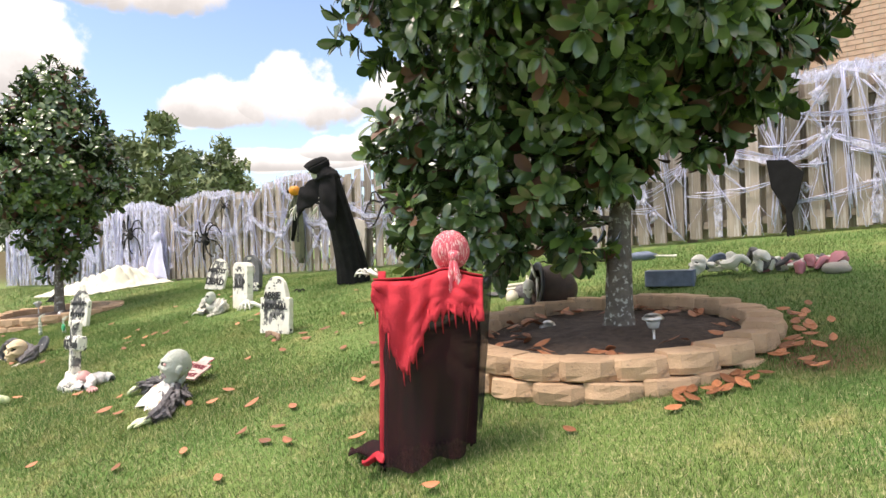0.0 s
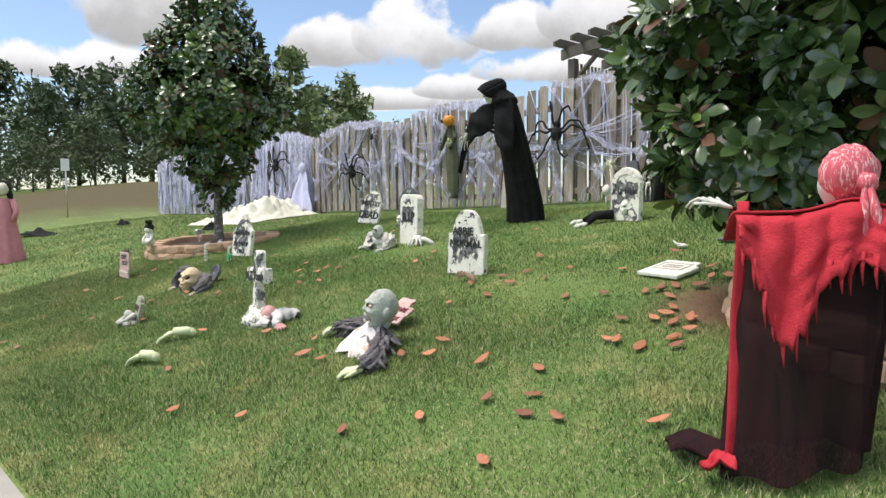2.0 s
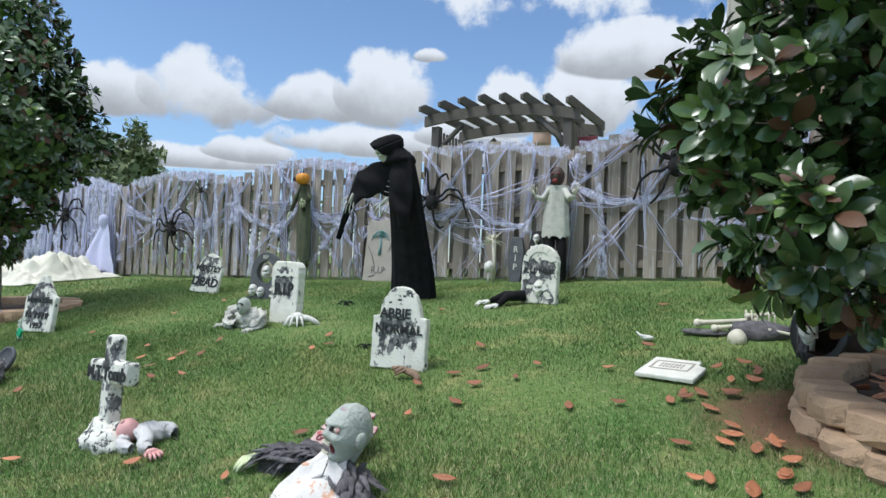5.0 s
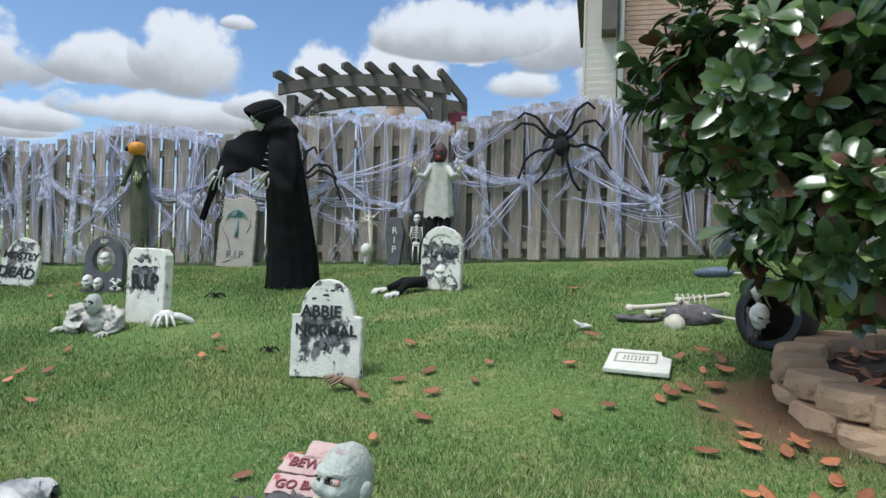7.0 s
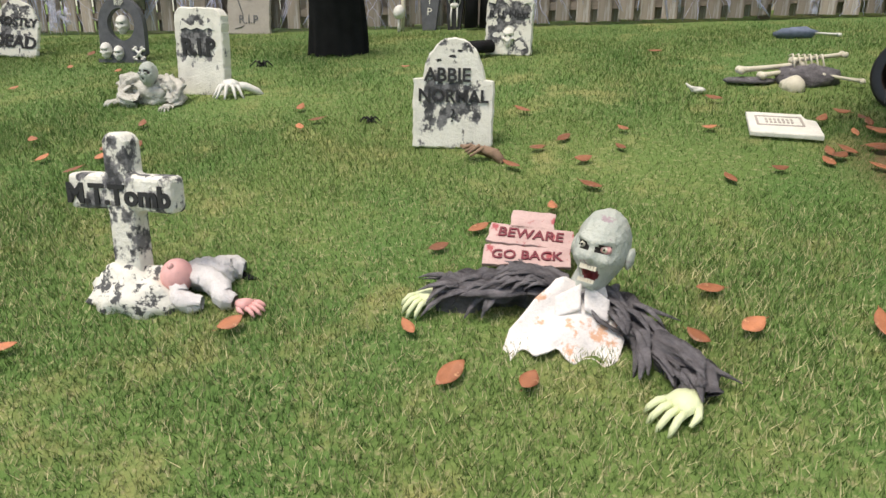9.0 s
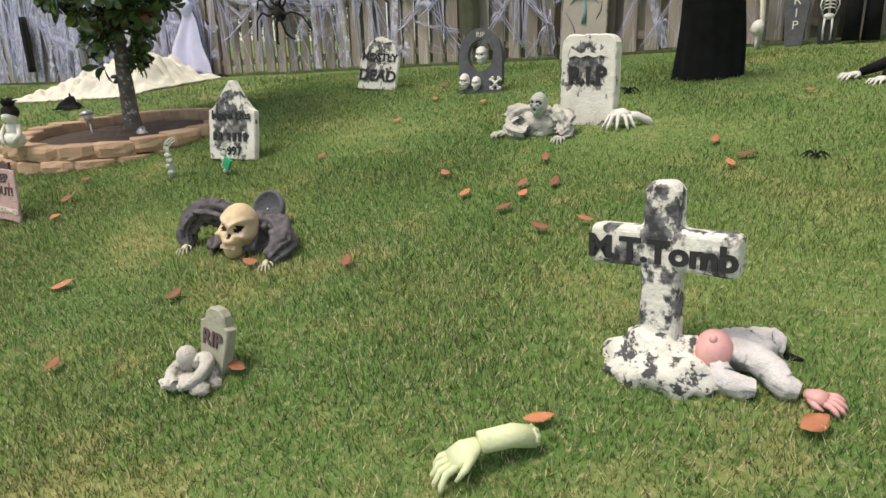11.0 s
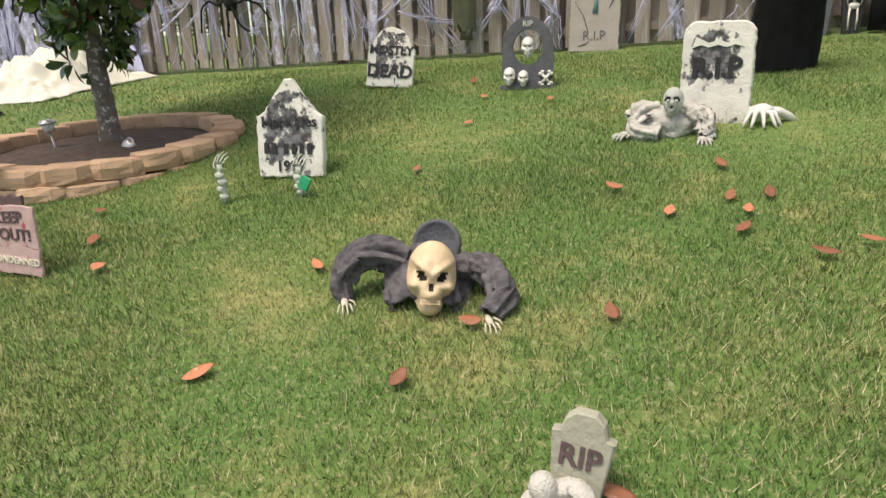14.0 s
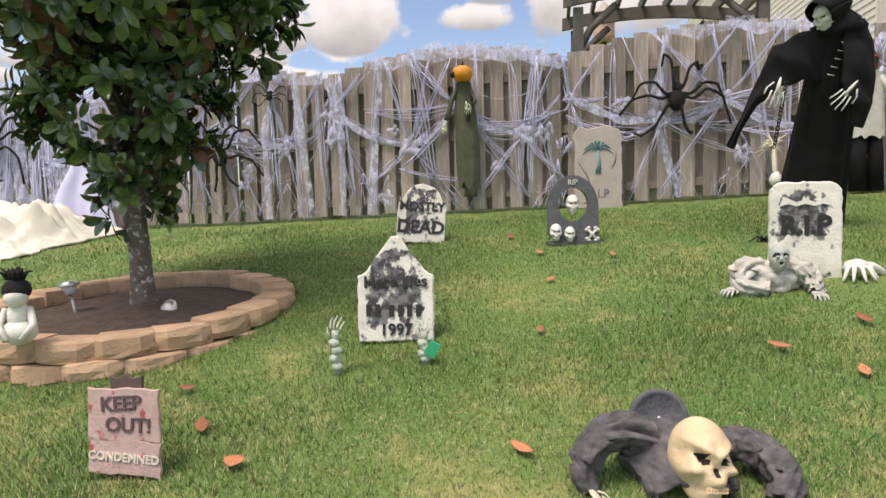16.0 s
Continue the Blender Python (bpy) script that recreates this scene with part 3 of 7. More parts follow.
def build_pavement():
    root = tagged(new("pavement"), "pale concrete pavement slabs beside the lawn", "pavement", kind="structure")
    g = Geo()
    g.slab([(-0.742, -0.06), (0.742, -0.06), (0.742, 0.06), (-0.742, 0.06)], 1.36, 0.008)
    me = g.mesh("slab", CONCRETE)
    for i in range(16):
        x = -20.0 + 1.5 * i
        part("slab", me, None, root, m=pose(x, 0.155, gz(x, 0.85) - 0.045, 0, math.degrees(-math.atan((gz(x + 0.7, 0.85) - gz(x - 0.7, 0.85)) / 1.4)), 0))


# ---- fence: scalloped shadow-box panels ----
FY = 8.35
EDGES = [-22.9, -19.7, -16.75, -13.95, -11.12, -8.45, -5.42, -2.6, 0.2, 3.0]


def fence_top(x, x0, x1):
    t = (x - x0) / (x1 - x0)
    return 3.06 + 0.033 * (x + 5.42) * (1.0 if x > -14 else 0.85) + 0.21 * (1 - (2 * t - 1) ** 2)


def build_fence():
    g = Geo()
    g.box((0, 0, 0.5), (0.148, 0.018, 1.0))
    picket = g.mesh("picket", WOOD)
    for k in range(len(EDGES) - 1):
        x0, x1 = EDGES[k], EDGES[k + 1]
        mid = (x0 + x1) / 2
        root = tagged(new("fence_panel"), "weathered grey-brown wooden fence panel with arched top", "fence panel", "fence panels along the lawn", "structure")
        root.matrix_basis = pose(mid, FY, gz(mid, FY))
        zb = gz(mid, FY)
        n = 13
        step = (x1 - x0) / n
        for i in range(n):
            for back in (0, 1):
                x = x0 + step * (i + (0.5 if not back else 1.0))
                if back and i == n - 1:
                    x -= 0.08
                top = fence_top(x, x0, x1) - zb - 0.012 * random.random() - (0.01 if back else 0)
                low = gz(x, FY) - zb + 0.03 + random.random() * 0.025
                part("picket", picket, None, root, m=Matrix.Translation((x - mid, 0.105 if back else random.uniform(-0.004, 0.004), low)) @ Matrix.Rotation(random.uniform(-0.007, 0.007), 4, "Y") @ Matrix.Diagonal((random.uniform(0.95, 1.04), 1, top - low, 1)))
        slope = math.degrees(-math.atan((gz(x1, FY) - gz(x0, FY)) / (x1 - x0)))
        for h in (0.20, 0.86, 1.46):
            g = Geo()
            g.box((0, 0, 0), (x1 - x0 - 0.01, 0.075, 0.085))
            part("rail", g, WOOD_RAIL, root, m=pose(0, 0.0525, h, 0, slope, 0))
        g = Geo()
        g.box((0, 0, 0.8), (0.1, 0.1, 1.6))
        part("post", g, WOOD_RAIL, root, m=pose(x1 - mid, 0.19, gz(x1, FY) - zb))


build_fence()


# ---- stretched webs on the fence ----
def strand(g, a, b, r, sag=0.05, n=7, jit=0.02):
    a, b = Vector(a), Vector(b)
    pts, bow = [], random.uniform(-1.5, 1.5) * jit
    for i in range(n + 1):
        t = i / n
        p = a.lerp(b, t)
        p.z -= sag * 4 * t * (1 - t)
        p.x += bow * 4 * t * (1 - t)
        if 0 < i < n:
            p += Vector((random.uniform(-jit, jit), random.uniform(-0.01, 0.006), random.uniform(-jit, jit)))
        pts.append(p)
    g.tube(pts, [r * random.uniform(0.35, 1.6) for _ in pts], 3)


def skein(g, a, b, count, width, sag, r=0.0044):
    """A teased bundle of threads between two pins, wide in the middle."""
    a, b = Vector(a), Vector(b)
    d = (b - a).normalized()
    q = Vector((-d.z, 0, d.x))
    for i in range(count):
        off = random.gauss(0, 0.45) * width
        t0, t1 = random.uniform(0, 0.12), random.uniform(0.85, 1.0)
        mid = a.lerp(b, random.uniform(0.35, 0.65)) + q * off + Vector((0, random.uniform(-0.02, 0.02), -sag * random.uniform(0.6, 1.2)))
        p0, p1 = a.lerp(b, t0) + q * off * 0.25, a.lerp(b, t1) + q * off * 0.25
        pts = []
        for k in range(8):
            t = k / 7
            p = p0 * (1 - t) ** 2 + mid * 2 * t * (1 - t) + p1 * t * t
            pts.append(p + q * random.gauss(0, 0.006))
        g.tube(pts, [r * random.uniform(0.3, 1.7) for _ in pts], 3)


def fleece(g, pts, width):
    """A teased band of web fleece that follows pts."""
    n = len(pts) - 1

    def fn(u, v):
        s = u * n
        i = min(int(s), n - 1)
        p = Vector(pts[i]).lerp(Vector(pts[i + 1]), s - i)
        d = (Vector(pts[i + 1]) - Vector(pts[i])).normalized()
        q = Vector((-d.z, 0, d.x))
        w = width * (0.45 + 0.9 * abs(noise.noise(Vector((u * 4, pts[0][0], 1)))))
        return p + q * (v - 0.5) * w + Vector((0, 0.02 * noise.noise(Vector((u * 9, v * 4, pts[0][0]))), 0))
    g.grid(fn, 6 * n, 3)


def knot(g, c, size):
    """A torn clot of fleece, pulled out into points."""
    c = Vector(c)
    seed = c.x * 3.1

    def fn(u, v):
        a = 2 * math.pi * u
        r = size * v * (0.55 + 0.85 * abs(noise.noise(Vector((math.cos(a) * 1.6, math.sin(a) * 1.6, seed)))) * 1.6)
        return c + Vector((r * math.cos(a), -0.02 * math.sin(v * 3) + 0.01 * noise.noise(Vector((u * 9, v * 4, seed))), r * math.sin(a)))
    g.grid(fn, 20, 4)


def build_webs():
    for k in range(len(EDGES) - 1):
        x0, x1 = EDGES[k], EDGES[k + 1]
        far = x1 < -13
        dense = 3 if far else (2 if x1 < -8 else 1)
        if x0 > -3:
            dense = 2
        g = Geo()
        f = lambda x, h: (min(max(x, x0), x1), FY - 0.04 - random.uniform(0, 0.05), gz(min(max(x, x0), x1), FY) + h)
        tops = lambda x: fence_top(min(max(x, x0), x1), x0, x1) - gz(min(max(x, x0), x1), FY)
        hubs = [f(x0 + (x1 - x0) * (t + random.uniform(-0.05, 0.05)), h + random.uniform(-0.15, 0.15)) for t, h in ((0.06, 1.2), (0.33, 0.85), (0.58, 1.15), (0.86, 0.75))]
        # fleece over the top edge and clots at the hubs
        g.m = 1
        for i in range(2 + 2 * dense):
            x = random.uniform(x0, x1 - 0.5)
            fleece(g, [f(x, tops(x) - 0.02), f(x + 0.3, tops(x + 0.3) - 0.12), f(x + 0.6, tops(x + 0.6) - 0.08), f(x + 0.9, tops(x + 0.9) - 0.02)], 0.12 + 0.04 * dense)
        for h in hubs:
            knot(g, h, random.uniform(0.07, 0.13) * (1.3 if far else 1.0))
        for i in range(3 * dense):
            x = random.uniform(x0, x1)
            knot(g, f(x, random.uniform(0.15, 1.5)), random.uniform(0.05, 0.12))
        for a, b in zip(hubs, hubs[1:]):
            mid = ((a[0] + b[0]) / 2, FY - 0.09, (a[2] + b[2]) / 2 - 0.10)
            fleece(g, [a, mid, b], 0.10)
        for i in range(dense):
            x = random.uniform(x0, x1)
            fleece(g, [f(x, tops(x)), f(x + random.uniform(-0.2, 0.2), random.uniform(0.8, 1.2)), f(x + random.uniform(-0.2, 0.2), 0.05)], 0.12)
        if far:
            for i in range(14):
                x = x0 + (x1 - x0) * (i + random.random()) / 14
                fleece(g, [f(x, tops(x)), f(x + random.uniform(-0.1, 0.1), 0.8), f(x + random.uniform(-0.1, 0.1), 0.04)], 0.26)
        # skeins between hubs, to the top, to the ground
        g.m = 0
        for a, b in zip(hubs, hubs[1:]):
            skein(g, a, b, 9, 0.10, 0.14)
        for h in hubs:
            for i in range(3):
                skein(g, h, f(h[0] + random.uniform(-0.8, 0.8), tops(h[0]) - random.uniform(-0.01, 0.05)), random.randint(3, 6), 0.06, 0.02)
            for i in range(2):
                skein(g, h, f(h[0] + random.uniform(-0.9, 0.9), 0.03), random.randint(2, 5), 0.07, 0.0, 0.0035)
            for i in range(2):
                skein(g, h, f(h[0] + random.choice((-1, 1)) * random.uniform(0.4, 1.0), random.uniform(0.3, 1.3)), random.randint(3, 6), 0.07, 0.10)
        for i in range({1: 4, 2: 8, 3: 26}[dense]):
            x = random.uniform(x0, x1)
            skein(g, f(x, tops(x)), f(x + random.uniform(-0.3, 0.3), random.uniform(0.02, 0.25)), random.randint(3, 7), 0.10, 0.0, 0.0042 if not far else 0.008)
        for i in range({1: 3, 2: 4, 3: 4}[dense]):
            x, h = random.uniform(x0, x1), random.uniform(0.25, 0.6)
            for e in (-0.22, -0.08, 0.06, 0.2):
                strand(g, f(x, h), f(x + e + random.uniform(-0.04, 0.04), 0.02), random.uniform(0.002, 0.005), 0.0)
        for i in range(5 if not far else 3):
            a, h = random.uniform(x0, x1), random.uniform(0.55, 1.4)
            skein(g, f(a, h), f(a + random.choice((-1, 1)) * random.uniform(0.7, 1.6), h + random.uniform(-0.35, 0.3)), random.randint(4, 9), 0.13, random.uniform(0.08, 0.28), 0.004)
        for i in range(9):
            a = random.uniform(x0, x1)
            strand(g, f(a, random.uniform(0.2, 1.5)), f(a + random.uniform(-1.3, 1.3), random.uniform(0.1, 1.5)), random.uniform(0.0015, 0.003), 0.12, 9)
        thing("spider_web", g, [WEB, WEB_WISP], Matrix.Identity(4), "lavender-white stretchy cobweb draped over the fence panel", "cobweb", "cobwebs on the fence", "stuff")


build_webs()


# ---- planting beds ----
def block_meshes():
    out = []
    for k in range(4):
        g = Geo()
        w, d, h = 0.149, 0.205, 0.112
        vs = []
        prof = [(-w * 0.84, d), (-w * 0.99, 0.036), (-w * 0.66, -0.006), (-w * 0.1, -0.016), (w * 0.5, -0.014), (w * 0.99, 0.036), (w * 0.84, d)]
        m = len(prof)
        for z, pull in ((0, 0.008), (0.01, 0), (h * 0.3, -0.006), (h * 0.62, -0.004), (h - 0.010, 0.002), (h, 0.014)):
            for i, (x, y) in enumerate(prof):
                r = random.uniform(-0.007, 0.007)
                vs.append((x * (1 - pull * 1.5), y + (pull + r if 1 <= i < m - 1 else -pull), z + (random.uniform(-0.003, 0.003) if z > 0.1 else 0)))
        fs = [tuple(range(m))[::-1], tuple(5 * m + i for i in range(m))]
        for j in range(5):
            fs += [(j * m + i, j * m + (i + 1) % m, (j + 1) * m + (i + 1) % m, (j + 1) * m + i) for i in range(m)]
        g.add(vs, fs, False)
        out.append(g.mesh("block", BLOCK))
    return out


BLOCKS = block_meshes()


def build_bed(cx, cy, r, z_front, z_back, label):
    root = tagged(new("planting_bed"), label, "planter", "ring planters round the trees", "structure")
    root.matrix_basis = pose(cx, cy, gz(cx, cy))
    z0 = gz(cx, cy)
    n = round(2 * math.pi * (r + 0.13) / 0.297)
    for course in (0, 1):
        for i in range(n):
            a = 2 * math.pi * (i + 0.5 * course + random.uniform(-0.04, 0.04)) / n
            rr = r + (0.125 if course == 0 else 0.095) + random.uniform(-0.012, 0.012)
            x, y = rr * math.cos(a), rr * math.sin(a)
            top = z_front + (z_back - z_front) * (math.sin(a) * 0.5 + 0.5)
            z = top - 0.115 * (2 - course) + random.uniform(-0.006, 0.006)
            if course == 0 and z + 0.115 < gz(cx + x, cy + y) - 0.02:
                continue
            part("block", BLOCKS[(i * 3 + course) % 4], None, root, m=pose(x, y, z - z0, random.uniform(-2, 2), random.uniform(-2, 2), math.degrees(a) + 90))
    g = Geo()
    soil_f, soil_b = z_front - 0.075, z_back - 0.10

    def fn(u, v):
        a, q = 2 * math.pi * u, v * (r + 0.02)
        x, y = q * math.cos(a), q * math.sin(a)
        z = soil_f + (soil_b - soil_f) * (y / (2 * r) + 0.5) + 0.05 * (1 - v) ** 2 + 0.018 * noise.noise(Vector((x * 9, y * 9, cx)))
        return x, y, z - z0
    g.grid(fn, 48, 16)
    part("mulch", g, MULCH, root, "dark bare mulch")
    return root


build_bed(BED_A[0], BED_A[1], BED_A[2], 0.945, 1.16, "round two-course planter of tan concrete blocks")
build_bed(BED_B[0], BED_B[1], BED_B[2], 0.82, 0.96, "round two-course planter of tan blocks round a young tree")


# ---- magnolia trees ----
def leaf_cloud(centres, outs, per, length, spread):
    """Whorls of elliptical leaves; returns vertices, quads and slots."""
    n = len(centres) * per
    c = np.repeat(centres, per, 0) + rng.normal(0, 0.012, (n, 3))
    o = np.repeat(outs, per, 0)
    t = np.tile(np.arange(per) * 2.399, len(centres)) + np.repeat(rng.uniform(0, 6.28, len(centres)), per)
    ref = np.tile([0.3, 0.2, 0.93], (n, 1))
    a = np.cross(o, ref)
    a /= np.linalg.norm(a, axis=1)[:, None] + 1e-6
    b = np.cross(o, a)
    side = a * np.cos(t)[:, None] + b * np.sin(t)[:, None]
    k = rng.uniform(0.25, 1.0, (n, 1)) * spread
    d = o * (1 - k) + side * k + np.array([0, 0, -0.12])
    d /= np.linalg.norm(d, axis=1)[:, None]
    w = np.cross(d, o)
    w /= np.linalg.norm(w, axis=1)[:, None] + 1e-6
    nn = np.cross(w, d)
    L = (length * rng.uniform(0.65, 1.2, n))[:, None]
    W = L * rng.uniform(0.20, 0.26, (n, 1))
    base = c + d * L * 0.12
    # obovate outline: distance along the blade, half width, fold, droop
    rows = [(0.0, 0.05, 0, 0), (0.2, 0.58, 0.2, 0), (0.45, 0.93, 0.27, 0), (0.68, 1.0, 0.26, -0.05), (0.87, 0.66, 0.12, -0.2), (1.0, 0.02, 0, -0.42)]
    pts = []
    for t_, w_, f_, z_ in rows:
        mid = base + d * L * t_ + nn * W * z_
        pts += [mid + w * W * w_ + nn * W * f_, mid, mid - w * W * w_ + nn * W * f_]
    V = np.stack(pts, 1).reshape(-1, 3)
    tri = []
    for k_ in range(5):
        for e in (0, 1):
            p, q = 3 * k_ + e, 3 * k_ + 3 + e
            tri += [[p, q, q + 1], [p, q + 1, p + 1]]
    tri = np.array(tri)
    F = (tri[None] + (np.arange(n) * 18)[:, None, None]).reshape(-1, 3)
    whorl_tone = np.repeat(rng.random(len(centres)), per)
    r = 0.6 * whorl_tone + 0.4 * rng.random(n)
    slot = np.where(r < 0.27, 1, np.where(r > 0.82, 2, 0))
    return V, F, np.repeat(slot, 20)


def shell_points(lobes, n, inner=0.45, gaps=0.9):
    P, O = [], []
    vol = np.array([l[3] * l[4] * l[5] for l in lobes]) ** 0.72
    for l, m in zip(lobes, (n * vol / vol.sum()).astype(int)):
        c, r = np.array(l[:3]), np.array(l[3:])
        got = 0
        while got < m:
            d = rng.normal(size=3)
            d /= np.linalg.norm(d)
            if noise.noise(Vector(d * 2.2 + c)) > gaps * 0.18:
                continue
            q = inner + (1 - inner) * rng.random() ** 0.45
            wob = 1 + 0.16 * noise.noise(Vector(d * 3.1 + c * 2))
            P.append(c + d * r * q * wob)
            o = d / r
            o = o / np.linalg.norm(o) + np.array([0, 0, 0.35])
            O.append(o / np.linalg.norm(o))
            got += 1
    return np.array(P), np.array(O)


def magnolia(x, y, z, r0, trunk, lobes, whorls, length, label):
    root = tagged(new("magnolia_tree"), label, "tree", "magnolia trees in ring planters")
    root.matrix_basis = pose(x, y, z)
    lobes = [(l[0] - x, l[1] - y, l[2] - z, *l[3:]) for l in lobes]
    g = Geo()
    top = len(trunk) - 1
    pts = []
    for i, p in enumerate(trunk):
        pts.append(Vector(p))
    fine = [pts[min(int(s), top - 1)].lerp(pts[min(int(s), top - 1) + 1], s - min(int(s), top - 1)) for s in np.linspace(0, top, 22)]
    g.tube(fine, [r0 * (1.25 if i == 0 else 1.08 if i == 1 else 1) * (1 - 0.85 * i / 21) for i in range(22)], 14, wob=0.10)
    part("trunk", g, BARK, root, "grey mottled bark")
    P, O = shell_points(lobes, whorls)
    g = Geo()
    for i in rng.choice(len(P), 60, replace=False):
        e = Vector(P[i])
        s = min(0.25 + 0.7 * max(e.z, 0.3) / pts[-1].z * 0.75, 0.92)
        a = fine[min(int(s * 21), 21)]
        m1 = a.lerp(e, 0.5) + Vector((0, 0, 0.08 - 0.1 * (e.z < a.z)))
        g.tube([a, a.lerp(m1, 0.5) + Vector((0, 0, 0.03)), m1, m1.lerp(e, 0.6), e], [0.024, 0.019, 0.014, 0.009, 0.004], 6, wob=0.1)
    part("limb", g, BARK, root, kind="stuff")
    V, F, S = leaf_cloud(P, O, 9, length, 0.95)
    part("crown", big_mesh("crown", V, F, [LEAF, LEAF_LIGHT, LEAF_RUST], S, True), None, root, "glossy dark green leaves with rusty undersides", kind="stuff")


magnolia(-1.84, 4.31, 0.90, 0.10, [(0, 0, 0), (0.02, 0.0, 0.6), (0.05, 0.03, 1.2), (0.1, 0.05, 2.2), (0.1, 0.1, 3.2)],
         [(-1.80, 4.05, 3.40, 1.42, 1.25, 1.35), (-2.42, 3.42, 3.25, 0.80, 0.75, 0.75), (-2.86, 4.00, 2.32, 0.74, 0.62, 0.50), (-2.66, 3.77, 1.72, 0.52, 0.46, 0.38), (-2.2, 3.95, 2.1, 0.7, 0.5, 0.45),
          (-2.0, 4.05, 1.60, 0.22, 0.2, 0.2), (-1.15, 4.5, 3.05, 0.62, 0.8, 0.75), (-1.35, 4.1, 2.3, 0.45, 0.4, 0.28), (-1.5, 3.2, 3.0, 0.9, 0.6, 0.6)],
         2650, 0.136, "broad magnolia tree with glossy dark leaves overhanging its planter")
magnolia(-11.17, 4.80, 0.76, 0.078, [(0, 0, 0), (-0.02, 0.0, 0.6), (-0.03, 0.02, 1.2), (0, 0.05, 2.4), (0.0, 0.1, 3.6)],
         [(-11.28, 4.75, 2.93, 1.2, 1.2, 0.72), (-11.28, 4.75, 3.45, 0.95, 0.95, 0.8), (-11.2, 4.85, 4.15, 0.52, 0.52, 0.62), (-11.2, 4.8, 2.15, 0.60, 0.60, 0.45), (-11.17, 4.77, 1.62, 0.24, 0.24, 0.30)],
         1600, 0.128, "young conical magnolia tree with dense dark leaves")


# ---- far trees ----
def far_tree(x, y, h, w, mats, seed):
    z = gz(x, y)
    root = tagged(new("tree"), "distant leafy woodland tree with ragged crown", "tree", "far treeline")
    root.matrix_basis = pose(x, y, z)
    g = Geo()
    g.tube([(0, 0, -0.3), (0.1, 0, h * 0.3), (0.0, 0.1, h * 0.6), (0, 0, h * 0.93)], [h * 0.022, h * 0.017, h * 0.011, 0.02], 7)
    for i in range(7):
        a, s = i * 2.4, h * (0.35 + 0.07 * i)
        g.tube([(0, 0, s), (math.cos(a) * w * 0.25, math.sin(a) * w * 0.25, s + h * 0.06), (math.cos(a) * w * 0.45, math.sin(a) * w * 0.45, s + h * 0.1)], [h * 0.009, h * 0.006, 0.02], 5)
    part("trunk", g, FAR_BARK, root)
    n = 40
    C, R = [], []
    for i in range(n):
        t = rng.uniform(0.16, 1.0)
        rad = w * 0.5 * (1.0 - 0.75 * max(t - 0.45, 0) / 0.55) * (0.6 + 0.4 * min(t / 0.3, 1)) * rng.uniform(0.25, 1.0)
        a = rng.uniform(0, 6.28)
        C.append((rad * math.cos(a), rad * math.sin(a), h * t))
        R.append(w * rng.uniform(0.10, 0.20) * (1.2 - 0.6 * t))
    C, R = np.array(C), np.array(R)
    k = 60
    c = np.repeat(C, k, 0)
    d = rng.normal(size=(n * k, 3))
    d /= np.linalg.norm(d, axis=1)[:, None]
    p = c + d * np.repeat(R, k)[:, None] * rng.uniform(0.5, 1.35, (n * k, 1))
    s = h * 0.021
    a, b = rng.normal(size=(n * k, 3)) * s, rng.normal(size=(n * k, 3)) * s
    V = np.stack([p - a, p + b, p + a], 1).reshape(-1, 3)
    part("crown", big_mesh("crown", V, np.arange(len(V)).reshape(-1, 3), mats), None, root, kind="stuff")


def build_treeline():
    # bearing from the walk's start, distance, height, width
    for b, d, h, w in ((-88, 62, 10, 9), (-84, 58, 9, 8), (-80, 60, 11, 8), (-77, 55, 8.5, 7), (-75, 62, 11, 9), (-72, 57, 10.5, 8), (-70, 62, 11.5, 9), (-67, 58, 9.5, 8), (-64.5, 60, 10, 8), (-62, 52, 10, 7), (-59.5, 50, 11.2, 5.5), (-57.5, 54, 9.0, 5),
                       (-55, 58, 10.8, 6), (-53, 62, 9.4, 6), (-50.5, 66, 8.8, 6), (-48, 70, 9.0, 6), (-45.5, 72, 9.6, 7), (-43, 74, 8.6, 7), (-40, 76, 8.4, 7), (-74, 48, 5, 5), (-66, 46, 4.5, 5), (-82, 50, 5.5, 6), (-69, 50, 6.0, 4.5), (-78, 47, 4, 5)):
        x, y = -0.7 + d * math.sin(radians(b)), 0.2 + d * math.cos(radians(b))
        h *= 0.66 if b > -54 else 0.82
        far_tree(x, y, h, w, [FAR_LEAF if (int(-b) % 3) else FAR_LEAF_DARK] if b > -64 else [FAR_LEAF_DARK], b)


build_treeline()
build_pavement()


